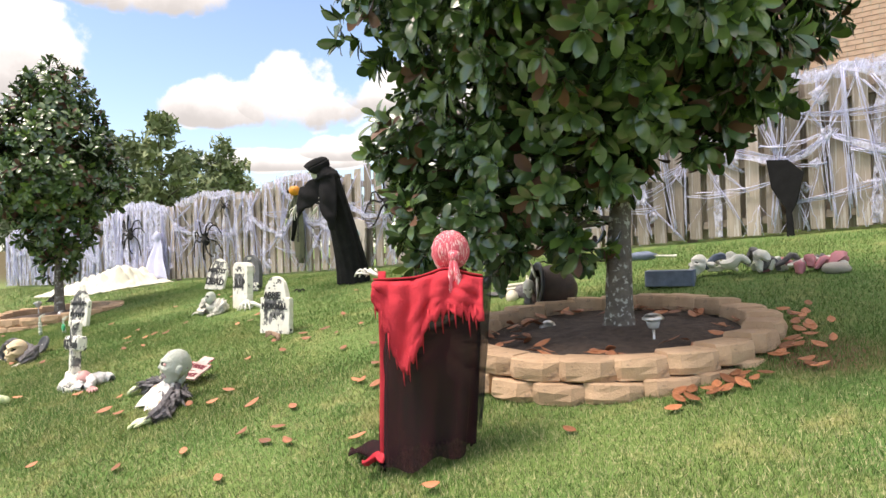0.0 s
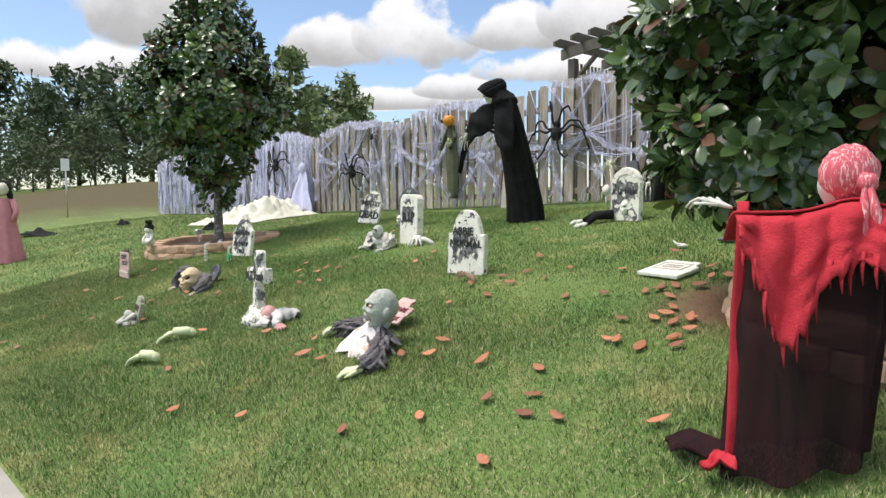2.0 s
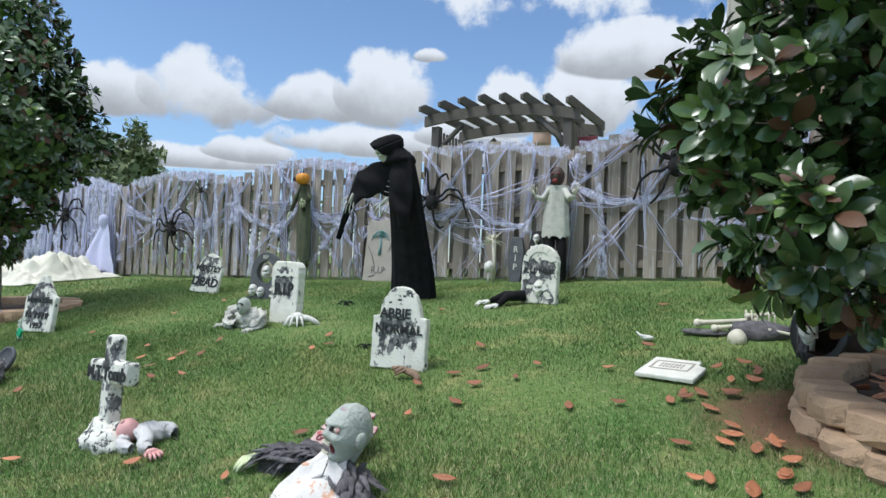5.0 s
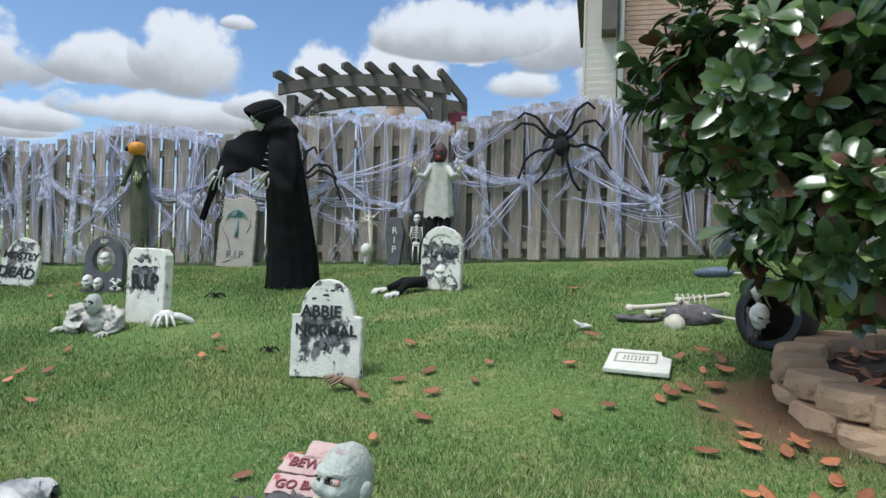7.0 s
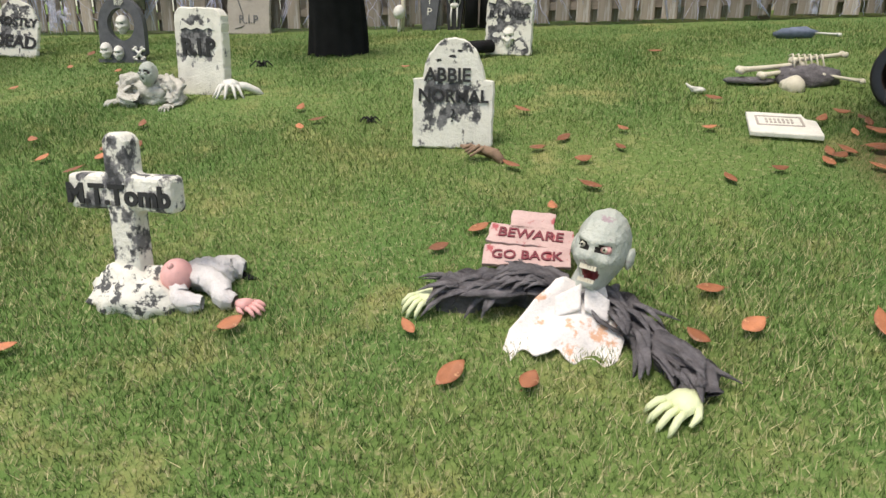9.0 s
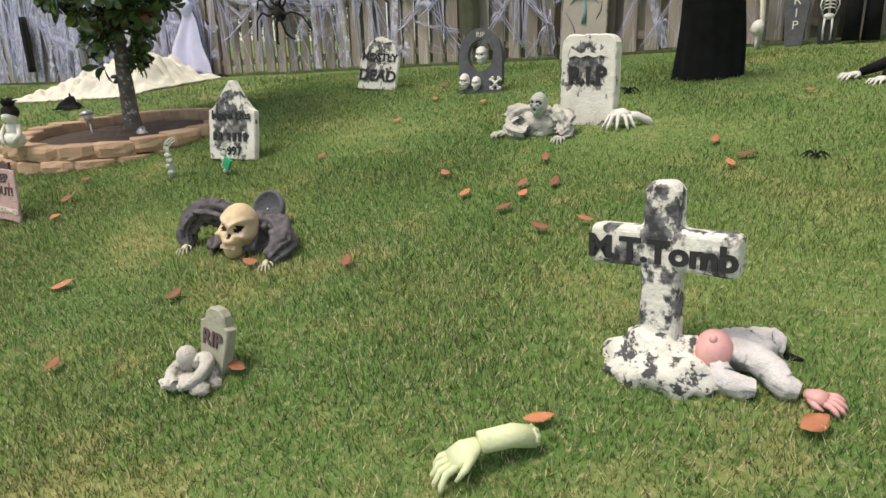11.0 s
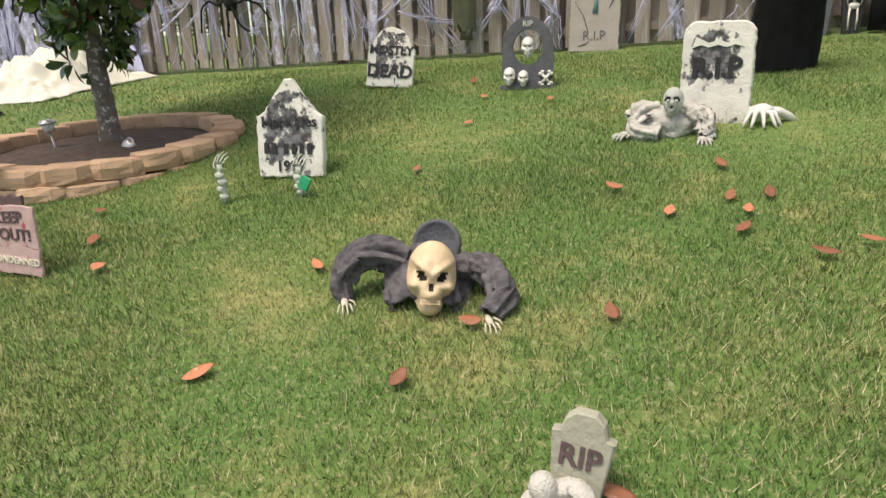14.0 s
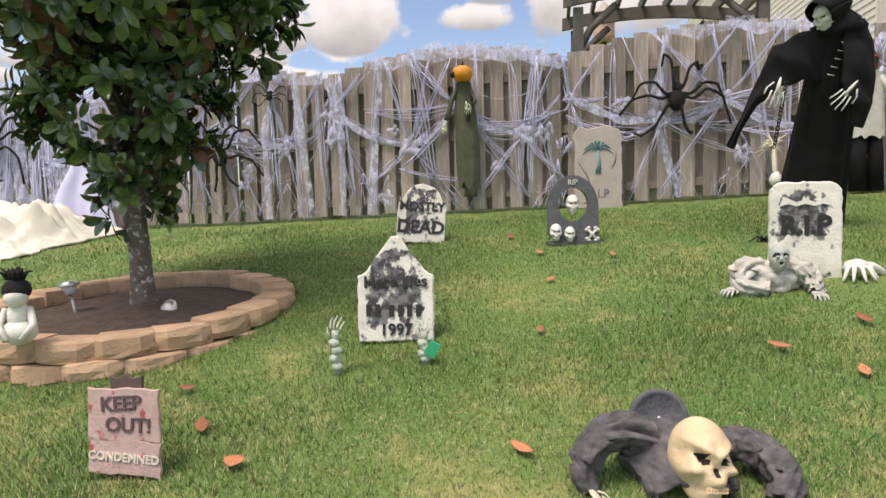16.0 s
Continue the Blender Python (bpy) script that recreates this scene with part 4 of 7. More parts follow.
# ---- pieces of figures ----
def bone_hand(g, wrist, toward, s=1.0, side=1, curl=0.3, fat=1.0, up=(0, 0, 1)):
    """Palm, four fingers and a thumb from the wrist along toward."""
    w, d = Vector(wrist), Vector(toward).normalized()
    u = Vector(up)
    a = d.cross(u).normalized() * side
    u = a.cross(d).normalized() * side
    g.tube([w, w + d * 0.04 * s, w + d * 0.085 * s], [0.017 * s * fat, 0.034 * s * fat, 0.032 * s * fat], 8, flat=0.5)
    for k in range(4):
        b = w + d * 0.075 * s + a * (k - 1.5) * 0.020 * s
        L = (0.075, 0.09, 0.085, 0.065)[k] * s
        e = d + a * (k - 1.5) * 0.17
        g.tube([b, b + e * L * 0.45 + u * 0.006 * s, b + e * L * 0.8 - u * curl * L * 0.35, b + e * L - u * curl * L], [0.009 * s * fat, 0.008 * s * fat, 0.007 * s * fat, 0.004 * s], 6)
    t = w + d * 0.03 * s - a * 0.03 * s
    g.tube([t, t - a * 0.028 * s + d * 0.03 * s, t - a * 0.035 * s + d * 0.065 * s - u * curl * 0.02 * s], [0.010 * s * fat, 0.008 * s * fat, 0.005 * s], 6)


def sculpt_head(g, M, s, feats, skin, narrow=0.3, n=(40, 32), wob=0.0):
    """A head of height s, centred, facing -y. feats: x (mirrored when above 0), z, two widths, depth, slot or None, tilt."""
    def soft(a, b, x):
        t = min(max((x - a) / (b - a), 0), 1)
        return t * t * (3 - 2 * t)

    def weights(q):
        out = []
        for fx, fz, sx, sz, amp, slot, tilt in feats:
            e = 0.0
            for sd in ((-1, 1) if fx > 0 else (1,)):
                x = q.x * sd - abs(fx) if fx >= 0 else q.x - fx
                e = max(e, math.exp(-(x / sx) ** 2 - ((q.z - fz - tilt * x) / sz) ** 2))
            out.append(e)
        return out
    seg, rings = n
    vs, hit = [], []
    for i in range(rings + 1):
        ph = math.pi * i / rings
        for k in range(seg):
            t = 2 * math.pi * k / seg
            p = Vector((math.sin(ph) * math.cos(t), math.sin(ph) * math.sin(t), math.cos(ph)))
            q = Vector((p.x * 0.34, p.y * 0.42, p.z * 0.5))
            low = soft(0.1, -0.9, p.z)
            q.x *= 1 - narrow * soft(0.0, -0.75, p.z) + 0.06 * soft(0.2, 0.7, p.z)
            if p.y > 0:
                q.y *= 1 - 0.55 * low
            front = soft(0.1, -0.3, p.y)
            w = weights(q)
            slot = skin
            d = Vector((p.x * 0.25, p.y, p.z * 0.15)).normalized()
            for e, f in zip(w, feats):
                q = q + d * f[4] * e * front
                if f[5] is not None and e > 0.3 and front > 0.5:
                    slot = f[5]
            if wob:
                q = q * (1 + wob * noise.noise(p * 5))
            vs.append(M @ (q * s))
            hit.append(slot)
    old = g.m
    fs = [(i * seg + k, (i + 1) * seg + k, (i + 1) * seg + (k + 1) % seg, i * seg + (k + 1) % seg) for i in range(rings) for k in range(seg)]
    first = len(g.mi)
    g.add(vs, fs)
    for j, f in enumerate(fs):
        ss = [hit[a] for a in f]
        g.mi[first + j] = max(set(ss), key=ss.count)
    g.m = old


def skull(g, M, s, bone, dark, teeth=None, angry=0.12, n=(32, 26)):
    """A skull of height about s, facing -y, its chin near the origin."""
    C = M @ Matrix.Translation((0, 0, 0.5 * s))
    sculpt_head(g, C, s, [(0.14, 0.035, 0.085, 0.062, -0.17, dark, angry), (0.13, 0.135, 0.12, 0.04, 0.075, None, angry), (0, -0.10, 0.042, 0.058, -0.11, dark, 0),
                          (0.235, -0.10, 0.06, 0.05, 0.10, None, 0), (0, -0.22, 0.12, 0.07, 0.06, None, 0), (0, -0.30, 0.17, 0.020, -0.035, dark, 0),
                          (0, -0.43, 0.14, 0.08, 0.07, None, 0), (0.2, -0.25, 0.05, 0.09, -0.10, None, 0), (0.3, 0.08, 0.05, 0.09, -0.06, None, 0), (0, 0.15, 0.03, 0.08, -0.03, None, 0)], bone, 0.20, n)
    old, g.at = g.at, g.at @ C
    g.m = bone if teeth is None else teeth
    for i in range(8):
        x = (i - 3.5) * 0.034 * s
        for z in (-0.282, -0.318):
            g.box((x, -0.365 * s + 1.2 * x * x / s, z * s), (0.029 * s, 0.03 * s, 0.03 * s), taper=0.8)
    g.at = old


def sleeve_of(g, pts, rad, n=30, sides=18, fold=0.16, seed=0.0):
    """A draped sleeve along pts with long wrinkles and a sagging underside."""
    P = [Vector(p) for p in pts]
    m = len(P) - 1

    def fn(u, v):
        t = v * m
        i = min(int(t), m - 1)
        f = t - i
        a0, a1, a2, a3 = P[max(i - 1, 0)], P[i], P[i + 1], P[min(i + 2, m)]
        c = 0.5 * ((2 * a1) + (a2 - a0) * f + (2 * a0 - 5 * a1 + 4 * a2 - a3) * f * f + (3 * a1 - a0 - 3 * a2 + a3) * f ** 3)
        d = (a2 - a1).normalized()
        side = d.cross(Vector((0, 0, 1)))
        side = side.normalized() if side.length > 0.05 else Vector((1, 0, 0))
        up = side.cross(d)
        r = rad[i] * (1 - f) + rad[i + 1] * f
        a = 2 * math.pi * u
        k = 1 + fold * noise.noise(Vector((math.cos(a) * 2.2, math.sin(a) * 2.2, v * 3 + seed))) + 0.3 * fold * math.sin(a * 4 + v * 6 + seed) + 0.35 * fold * math.sin(a * 9 + v * 5 + 3 * noise.noise(Vector((math.cos(a), math.sin(a), v * 4 + seed)))) + 0.5 * fold * noise.noise(Vector((math.cos(a) * 5, math.sin(a) * 5, v * 14 + seed)))
        return c + side * math.cos(a) * r * k + up * math.sin(a) * r * k * (0.9 if math.sin(a) > 0 else 1.1)
    g.grid(fn, sides, n)


def arch(w, h, shoulder=0.62, inset=0.12, n=10):
    pts = [(-w / 2, 0), (w / 2, 0), (w / 2, h * shoulder), (w / 2 - inset * w, h * (shoulder + 0.015))]
    r = w / 2 - inset * w
    for i in range(1, n):
        t = math.pi * i / n
        pts.append((r * math.cos(t) * (1 - 0.05 * math.sin(t)), h * (shoulder + 0.015) + (h * (1 - shoulder) - 0.01) * math.sin(t)))
    pts += [(-w / 2 + inset * w, h * (shoulder + 0.015)), (-w / 2, h * shoulder)]
    return pts


def rounded(w, h, r=0.07, n=5):
    pts = [(-w / 2, 0), (w / 2, 0)]
    for i in range(n + 1):
        t = math.pi / 2 * i / n
        pts.append((w / 2 - r + r * math.cos(t), h - r + r * math.sin(t)))
    for i in range(n + 1):
        t = math.pi / 2 + math.pi / 2 * i / n
        pts.append((-w / 2 + r + r * math.cos(t), h - r + r * math.sin(t)))
    return pts


def worn(outline, amount=0.004, step=0.025):
    out = []
    for (x0, z0), (x1, z1) in zip(outline, outline[1:] + outline[:1]):
        n = max(1, int(math.hypot(x1 - x0, z1 - z0) / step))
        for i in range(n):
            t = i / n
            out.append((x0 + (x1 - x0) * t + random.uniform(-amount, amount), z0 + (z1 - z0) * t + random.uniform(-amount, amount)))
    return out


def tombstone(outline, thick, mat, m, label):
    g = Geo()
    g.slab(worn(outline), thick, 0.008)
    return thing("tombstone", g, mat, m, label, "tombstone", "tombstones on the lawn")


def bars(parent, rows, y, mat=BLACK_PAINT):
    """Plain strokes where words cannot be given: rows of x, z, length, height."""
    for x, z, w, h in rows:
        g = Geo()
        for i in range(max(2, int(w / (h * 0.75)))):
            g.box((x - w / 2 + (i + 0.5) * h * 0.75, y, z), (h * 0.42, 0.004, h))
        part("writing_bar", g, mat, parent)


def splotches(parent, w, h, y, mat, n, seed, lo=0.05, hi=0.95, size=0.05):
    random.seed(seed)
    g = Geo()
    for i in range(n):
        x, z = random.uniform(-w / 2 + 0.05, w / 2 - 0.05), random.uniform(h * lo, h * hi)
        k = 11
        a, b = random.uniform(0.5, 1.3) * size, random.uniform(0.35, 1.0) * size
        pts = [(x, y, z)] + [(x + a * math.cos(6.283 * j / k) * random.uniform(0.5, 1.15), y, z + b * math.sin(6.283 * j / k) * random.uniform(0.5, 1.15)) for j in range(k)]
        g.add(pts, [(0, 1 + j, 1 + (j + 1) % k) for j in range(k)], False)
        y -= 0.00005
    part("paint_splotch", g, mat, parent, kind="stuff")


t = tombstone(arch(0.41, 0.55), 0.055, painted_foam("abbie stone paint", 0.165, 0.06, 0.37, 0.145, 15), ground_pose(-5.195, 4.18, 2, -3), "white foam tombstone with black blotches, reading ABBIE NORMAL ?")
splotches(t, 0.38, 0.55, -0.0282, BLACK_PAINT, 5, 4, 0.78, 0.92, 0.018)
lettering(t, "ABBIE", -0.03, -0.033, 0.335, 0.092, bold=0.0022)
lettering(t, "NORMAL", 0.0, -0.033, 0.235, 0.086, bold=0.0022)
lettering(t, "?", 0.0, -0.033, 0.135, 0.095)
t = tombstone(rounded(0.385, 0.585, 0.075), 0.085, painted_foam("rip stone paint", 0.15, 0.22, 0.54, 0.20, 12), ground_pose(-7.08, 5.19, -10, -2, 0, 0.02), "thick white foam tombstone with bat shape, reading R.I.P.")
lettering(t, "R.I.P", 0.0, -0.046, 0.28, 0.15, bold=0.006)
g = Geo()
bat = [(-0.14, 0.44), (-0.12, 0.50), (-0.05, 0.465), (-0.02, 0.475), (-0.012, 0.50), (0.0, 0.485), (0.012, 0.50), (0.02, 0.475), (0.05, 0.465), (0.12, 0.50), (0.14, 0.44), (0.09, 0.455), (0.05, 0.44), (0.0, 0.455), (-0.05, 0.44), (-0.09, 0.455)]
g.slab(bat, 0.006)
part("bat_emblem", g, FOAM_WHITE, t, "white painted bat shape", pose(0, -0.047, 0))
t = tombstone(arch(0.42, 0.53, 0.66, 0.08), 0.05, painted_foam("mostly dead paint", 0.17, 0.03, 0.5, 0.12, 17), ground_pose(-9.71, 6.57, 8, -14, 5), "leaning white foam tombstone reading MOSTLY DEAD")
lettering(t, "MOSTLY", 0.0, -0.03, 0.29, 0.105, bold=0.004)
lettering(t, "DEAD", 0.0, -0.03, 0.09, 0.155, bold=0.005)
gab = [(-0.195, 0), (0.195, 0), (0.2, 0.345), (0.15, 0.37), (0.02, 0.55), (-0.02, 0.55), (-0.15, 0.37), (-0.2, 0.345)]
t = tombstone(gab, 0.055, painted_foam("gabled stone paint", 0.16, 0.04, 0.50, 0.165, 14), ground_pose(-9.37, 4.26, 8, -8), "gabled white foam tombstone reading Here Lies, a name and 1997")
lettering(t, "Here Lies", 0.0, -0.034, 0.285, 0.085, bold=0.002)
bars(t, [(-0.115, 0.165, 0.10, 0.062), (0.065, 0.16, 0.22, 0.062)], -0.034)
lettering(t, "1997", 0.0, -0.034, 0.035, 0.085, bold=0.002)
t = tombstone(arch(0.38, 0.57, 0.70, 0.01), 0.07, painted_foam("charcoal stone paint", 0.19, 0.02, 0.44, 0.17, 10), ground_pose(-5.085, 6.48, -8, -3), "charcoal foam tombstone with skull, reading R.U. Next")
lettering(t, "R.U. Next", 0.0, -0.039, 0.29, 0.080, bold=0.002)
for i in range(7):
    a = math.pi * (i + 0.5) / 7
    g = Geo()
    g.box((0, 0, 0), (0.052, 0.012, 0.06))
    part("arch_stone", g, FOAM_WHITE, t, m=pose(0.145 * math.cos(a), -0.038, 0.40 + 0.125 * math.sin(a), 0, 90 - math.degrees(a), 0))
g = Geo()
skull(g, pose(0, 0.03, 0.06), 0.17, 0, 1)
part("skull_relief", g, [FOAM_WHITE, BLACK_PAINT], t, "white skull relief", pose(0, -0.03, 0))
splotches(t, 0.34, 0.57, -0.0365, FOAM_WHITE, 12, 15, 0.1, 0.6, 0.035)


def oval_stone():
    g = Geo()
    n = 28
    outer, inner = [], []
    for i in range(n):
        a = 2 * math.pi * i / n
        x, z = 0.20 * math.cos(a), 0.30 + 0.25 * math.sin(a)
        if math.sin(a) < 0:
            z = 0.30 + (0.28 * math.sin(a) if abs(math.cos(a)) < 0.75 else 0.28 * math.sin(a))
            x = 0.20 * (1 if math.cos(a) > 0 else -1) * min(1, abs(math.cos(a)) * 1.7 + 0.05)
        outer.append((x, z))
        inner.append((0.118 * math.cos(a), 0.32 + 0.135 * math.sin(a)))
    vs = [(x, y, z) for y in (-0.035, 0.035) for x, z in outer + inner]
    k = 2 * n
    fs = []
    for i in range(n):
        j = (i + 1) % n
        fs += [(i, j, n + j, n + i), (k + i, k + n + i, k + n + j, k + j), (i, k + i, k + j, j), (n + i, n + j, k + n + j, k + n + i)]
    g.add(vs, fs, False)
    t = thing("tombstone", g, GREY_STONE, ground_pose(-8.41, 6.32, 6, -3, 0, 0.01), "dark grey plastic tombstone with oval opening and skulls", "tombstone", "tombstones on the lawn")
    lettering(t, "RIP", 0, -0.04, 0.475, 0.06, FOAM_WHITE)
    for x, z, s in ((0.0, 0.24, 0.16), (-0.14, 0.03, 0.14), (-0.03, 0.02, 0.125)):
        g = Geo()
        skull(g, Matrix.Identity(4), s, 0, 1)
        part("skull", g, [BONE_WHITE, EYE_DARK], t, "small bone-white skull", pose(x, -0.05 if z < 0.2 else 0, z))
    for r in (-40, 40):
        g = Geo()
        g.tube([(0, 0, -0.055), (0, 0, 0.055)], 0.011, 8)
        for z in (-0.055, 0.055):
            for x in (-0.011, 0.011):
                g.ball((x, 0, z), 0.015, 8, 6)
        part("crossed_bone", g, BONE_WHITE, t, m=pose(0.145, -0.045, 0.08, 0, r, 0))
    g = Geo()
    g.box((0, 0, 0.015), (0.42, 0.13, 0.03))
    part("base", g, GREY_STONE, t)


oval_stone()


def cross_stone():
    g = Geo()
    o = [(-0.055, 0), (0.055, 0), (0.052, 0.33), (0.205, 0.325), (0.205, 0.455), (0.05, 0.455), (0.048, 0.57), (0.03, 0.60), (-0.03, 0.60), (-0.048, 0.57), (-0.05, 0.455), (-0.205, 0.455), (-0.205, 0.325), (-0.052, 0.33)]
    n = len(o)
    vs = [(x, y, z) for y in (-0.042, 0.042) for x, z in o]
    g.add(vs, [tuple(range(n)), tuple(range(2 * n - 1, n - 1, -1))] + [(i, n + i, n + (i + 1) % n, (i + 1) % n) for i in range(n)], False)
    t = thing("cross_tombstone", g, painted_foam("cross paint", 0.6, -1.0, 1.0, 0.105, 15), ground_pose(-6.07, 2.72, -11, -4, -3) @ Matrix.Diagonal((1.06, 0.945, 0.945, 1)), "white foam cross with black blotches on a rocky base", "tombstone", "tombstones on the lawn")
    md = t.modifiers.new("bevel", "BEVEL")
    md.width, md.segments = 0.02, 3
    g = Geo()
    g.ball((0, 0.0, 0.0), (0.155, 0.11, 0.13), 28, 18, 0.35, 3, shape=lambda q: Vector((q.x * (1.12 - 2.6 * max(q.z, 0)), q.y * (1.1 - 2.2 * max(q.z, 0)), q.z)))
    part("rock_base", g, FOAM, t)
    lettering(t, "M.T.Tomb", 0.0, -0.045, 0.352, 0.098, bold=0.004)


cross_stone()


def small_stone():
    g = Geo()
    g.slab([(-0.05, 0.0), (0.05, 0.0), (0.066, 0.15), (0.05, 0.155), (0.04, 0.185), (0.02, 0.202), (-0.02, 0.202), (-0.04, 0.185), (-0.05, 0.155), (-0.066, 0.15)], 0.035, 0.005)
    t = thing("small_tombstone", g, PALE_STONE, ground_pose(-7.49, 2.29, -6, -8, 5) @ Matrix.Scale(1.16, 4), "small pale stone-look tombstone reading RIP", "tombstone", "tombstones on the lawn")
    lettering(t, "RIP", 0, -0.02, 0.085, 0.066, BROWN_WOOD, bold=0.0015)
    g = Geo()
    g.ball((-0.055, -0.045, 0.075), (0.034, 0.036, 0.036), 18, 12, 0.1, 5)
    sleeve_of(g, [(-0.04, -0.02, 0.05), (0.01, -0.01, 0.07), (0.05, -0.04, 0.06), (0.06, -0.09, 0.035), (0.03, -0.135, 0.015)], [0.026, 0.027, 0.023, 0.020, 0.012], 24, 14, 0.15)
    sleeve_of(g, [(-0.06, -0.03, 0.045), (-0.085, -0.07, 0.035), (-0.06, -0.11, 0.022), (-0.01, -0.125, 0.015)], [0.024, 0.022, 0.019, 0.013], 20, 14, 0.15, 2.0)
    for i in range(7):
        a = -0.3 + 0.75 * i
        g.ball((0.08 * math.cos(a) - 0.005, -0.06 + 0.07 * math.sin(a), 0.006), (0.036, 0.03, 0.022), 16, 10, 0.6, 5)
    g.ball((0.0, -0.06, 0.008), (0.07, 0.06, 0.016), 14, 6, 0.2, 4)
    thing("skeleton_figurine", g, WHITE_CLOTH, ground_pose(-7.495, 2.265, -10) @ Matrix.Scale(1.0, 4), "small pale skeleton figurine slumped at a tombstone", "figurine")


small_stone()


def plaque():
    g = Geo()
    g.slab(worn([(-0.19, -0.19), (0.18, -0.21), (0.185, 0.06), (0.13, 0.10), (0.12, 0.19), (-0.185, 0.20)], 0.003), 0.03, 0.006)
    t = thing("fallen_tombstone", g, FOAM_WHITE, pose(-3.51, 4.50, gz(-3.51, 4.50) + 0.03, -80, 0, -8) @ Matrix.Scale(0.9, 4), "broken white foam tombstone lying on the grass", "tombstone", "tombstones on the lawn")
    g = Geo()
    for s, w in ((0.11, 0.24), (-0.06, 0.24)):
        g.box((0, 0, s), (w, 0.004, 0.012))
    for x in (-0.12, 0.12):
        g.box((x, 0, 0.025), (0.012, 0.004, 0.17))
    part("border_line", g, BEIGE_FOAM, t, m=pose(-0.02, -0.017, 0))
    bars(t, [(-0.02, 0.05, 0.16, 0.03), (-0.02, 0.0, 0.16, 0.03)], -0.017, BEIGE_FOAM)


plaque()


def palm_stone():
    g = Geo()
    g.slab(worn([(-0.25, 0), (0.25, 0), (0.25, 0.70), (0.27, 0.72), (0.22, 0.84), (0.08, 0.88), (-0.06, 0.85), (-0.2, 0.88), (-0.26, 0.78), (-0.24, 0.70)], 0.006), 0.05, 0.008)
    t = thing("tombstone", g, BEIGE_FOAM, pose(-8.1, 8.19, gz(-8.1, 8.19) - 0.01, -5, 0, 0), "tall beige foam tombstone with teal palm, leaning on the fence", "tombstone", "tombstones on the lawn")
    g = Geo()
    for i in range(8):
        a = math.pi * (0.02 + 0.137 * i)
        g.tube([(0, 0, 0.62), (0.09 * math.cos(a), 0, 0.64 + 0.08 * math.sin(a)), (0.16 * math.cos(a), 0, 0.60 + 0.13 * math.sin(a) - 0.03)], [0.008, 0.022, 0.004], 6, flat=0.4)
    g.tube([(0, 0, 0.62), (0.01, 0, 0.50), (0, 0, 0.38)], [0.016, 0.02, 0.034], 6, flat=0.4)
    part("palm_emblem", g, TEAL, t, "teal painted palm shape", pose(0, -0.026, 0))
    lettering(t, "R.I.P", 0, -0.029, 0.12, 0.13, GREY_PAINT)
    g = Geo()
    for a, b in (((-0.2, 0.5), (-0.06, 0.2)), ((0.19, 0.6), (0.14, 0.42)), ((-0.16, 0.06), (-0.05, 0.1))):
        g.tube([(a[0], -0.027, a[1]), ((a[0] + b[0]) / 2 + 0.02, -0.027, (a[1] + b[1]) / 2), (b[0], -0.027, b[1])], [0.004, 0.007, 0.003], 5)
    part("crack", g, GREY_PAINT, t, kind="stuff")


palm_stone()


def coffin(x, w, h, mat, label):
    g = Geo()
    g.slab([(-w * 0.32, 0), (w * 0.32, 0), (w / 2, h * 0.68), (w * 0.3, h), (-w * 0.3, h), (-w / 2, h * 0.68)], 0.06, 0.006)
    return thing("toy_coffin", g, mat, pose(x, 8.22, gz(x, 8.22) - 0.01, -4, 0, 0), label, "coffin")


t = coffin(-6.06, 0.22, 0.57, GREY_STONE, "grey foam coffin board reading RIP against the fence")
lettering(t, "R\nI\nP", 0, -0.033, 0.38, 0.11, FOAM_WHITE)
t = coffin(-5.79, 0.21, 0.64, BLACK_PAINT, "black toy coffin holding a white skeleton against the fence")
g = Geo()
skull(g, pose(0, 0, 0.46), 0.12, 0, 1)
g.m = 0
g.tube([(0, 0, 0.46), (0, 0, 0.25)], 0.012, 6)
for i in range(5):
    z = 0.42 - 0.03 * i
    g.tube([(-0.055, 0, z - 0.02), (-0.04, -0.02, z), (0, -0.028, z + 0.005), (0.04, -0.02, z), (0.055, 0, z - 0.02)], 0.006, 5)
g.ball((0, 0, 0.23), (0.05, 0.02, 0.03), 10, 6)
for x in (-1, 1):
    g.tube([(x * 0.03, 0, 0.22), (x * 0.035, -0.01, 0.12), (x * 0.03, 0, 0.02)], [0.011, 0.009, 0.008], 6)
    g.tube([(x * 0.06, 0, 0.43), (x * 0.075, -0.01, 0.33), (x * 0.05, -0.01, 0.24)], [0.009, 0.007, 0.006], 6)
part("skeleton", g, [BONE_WHITE, EYE_DARK], t, "white plastic skeleton", pose(0, -0.04, 0.02))


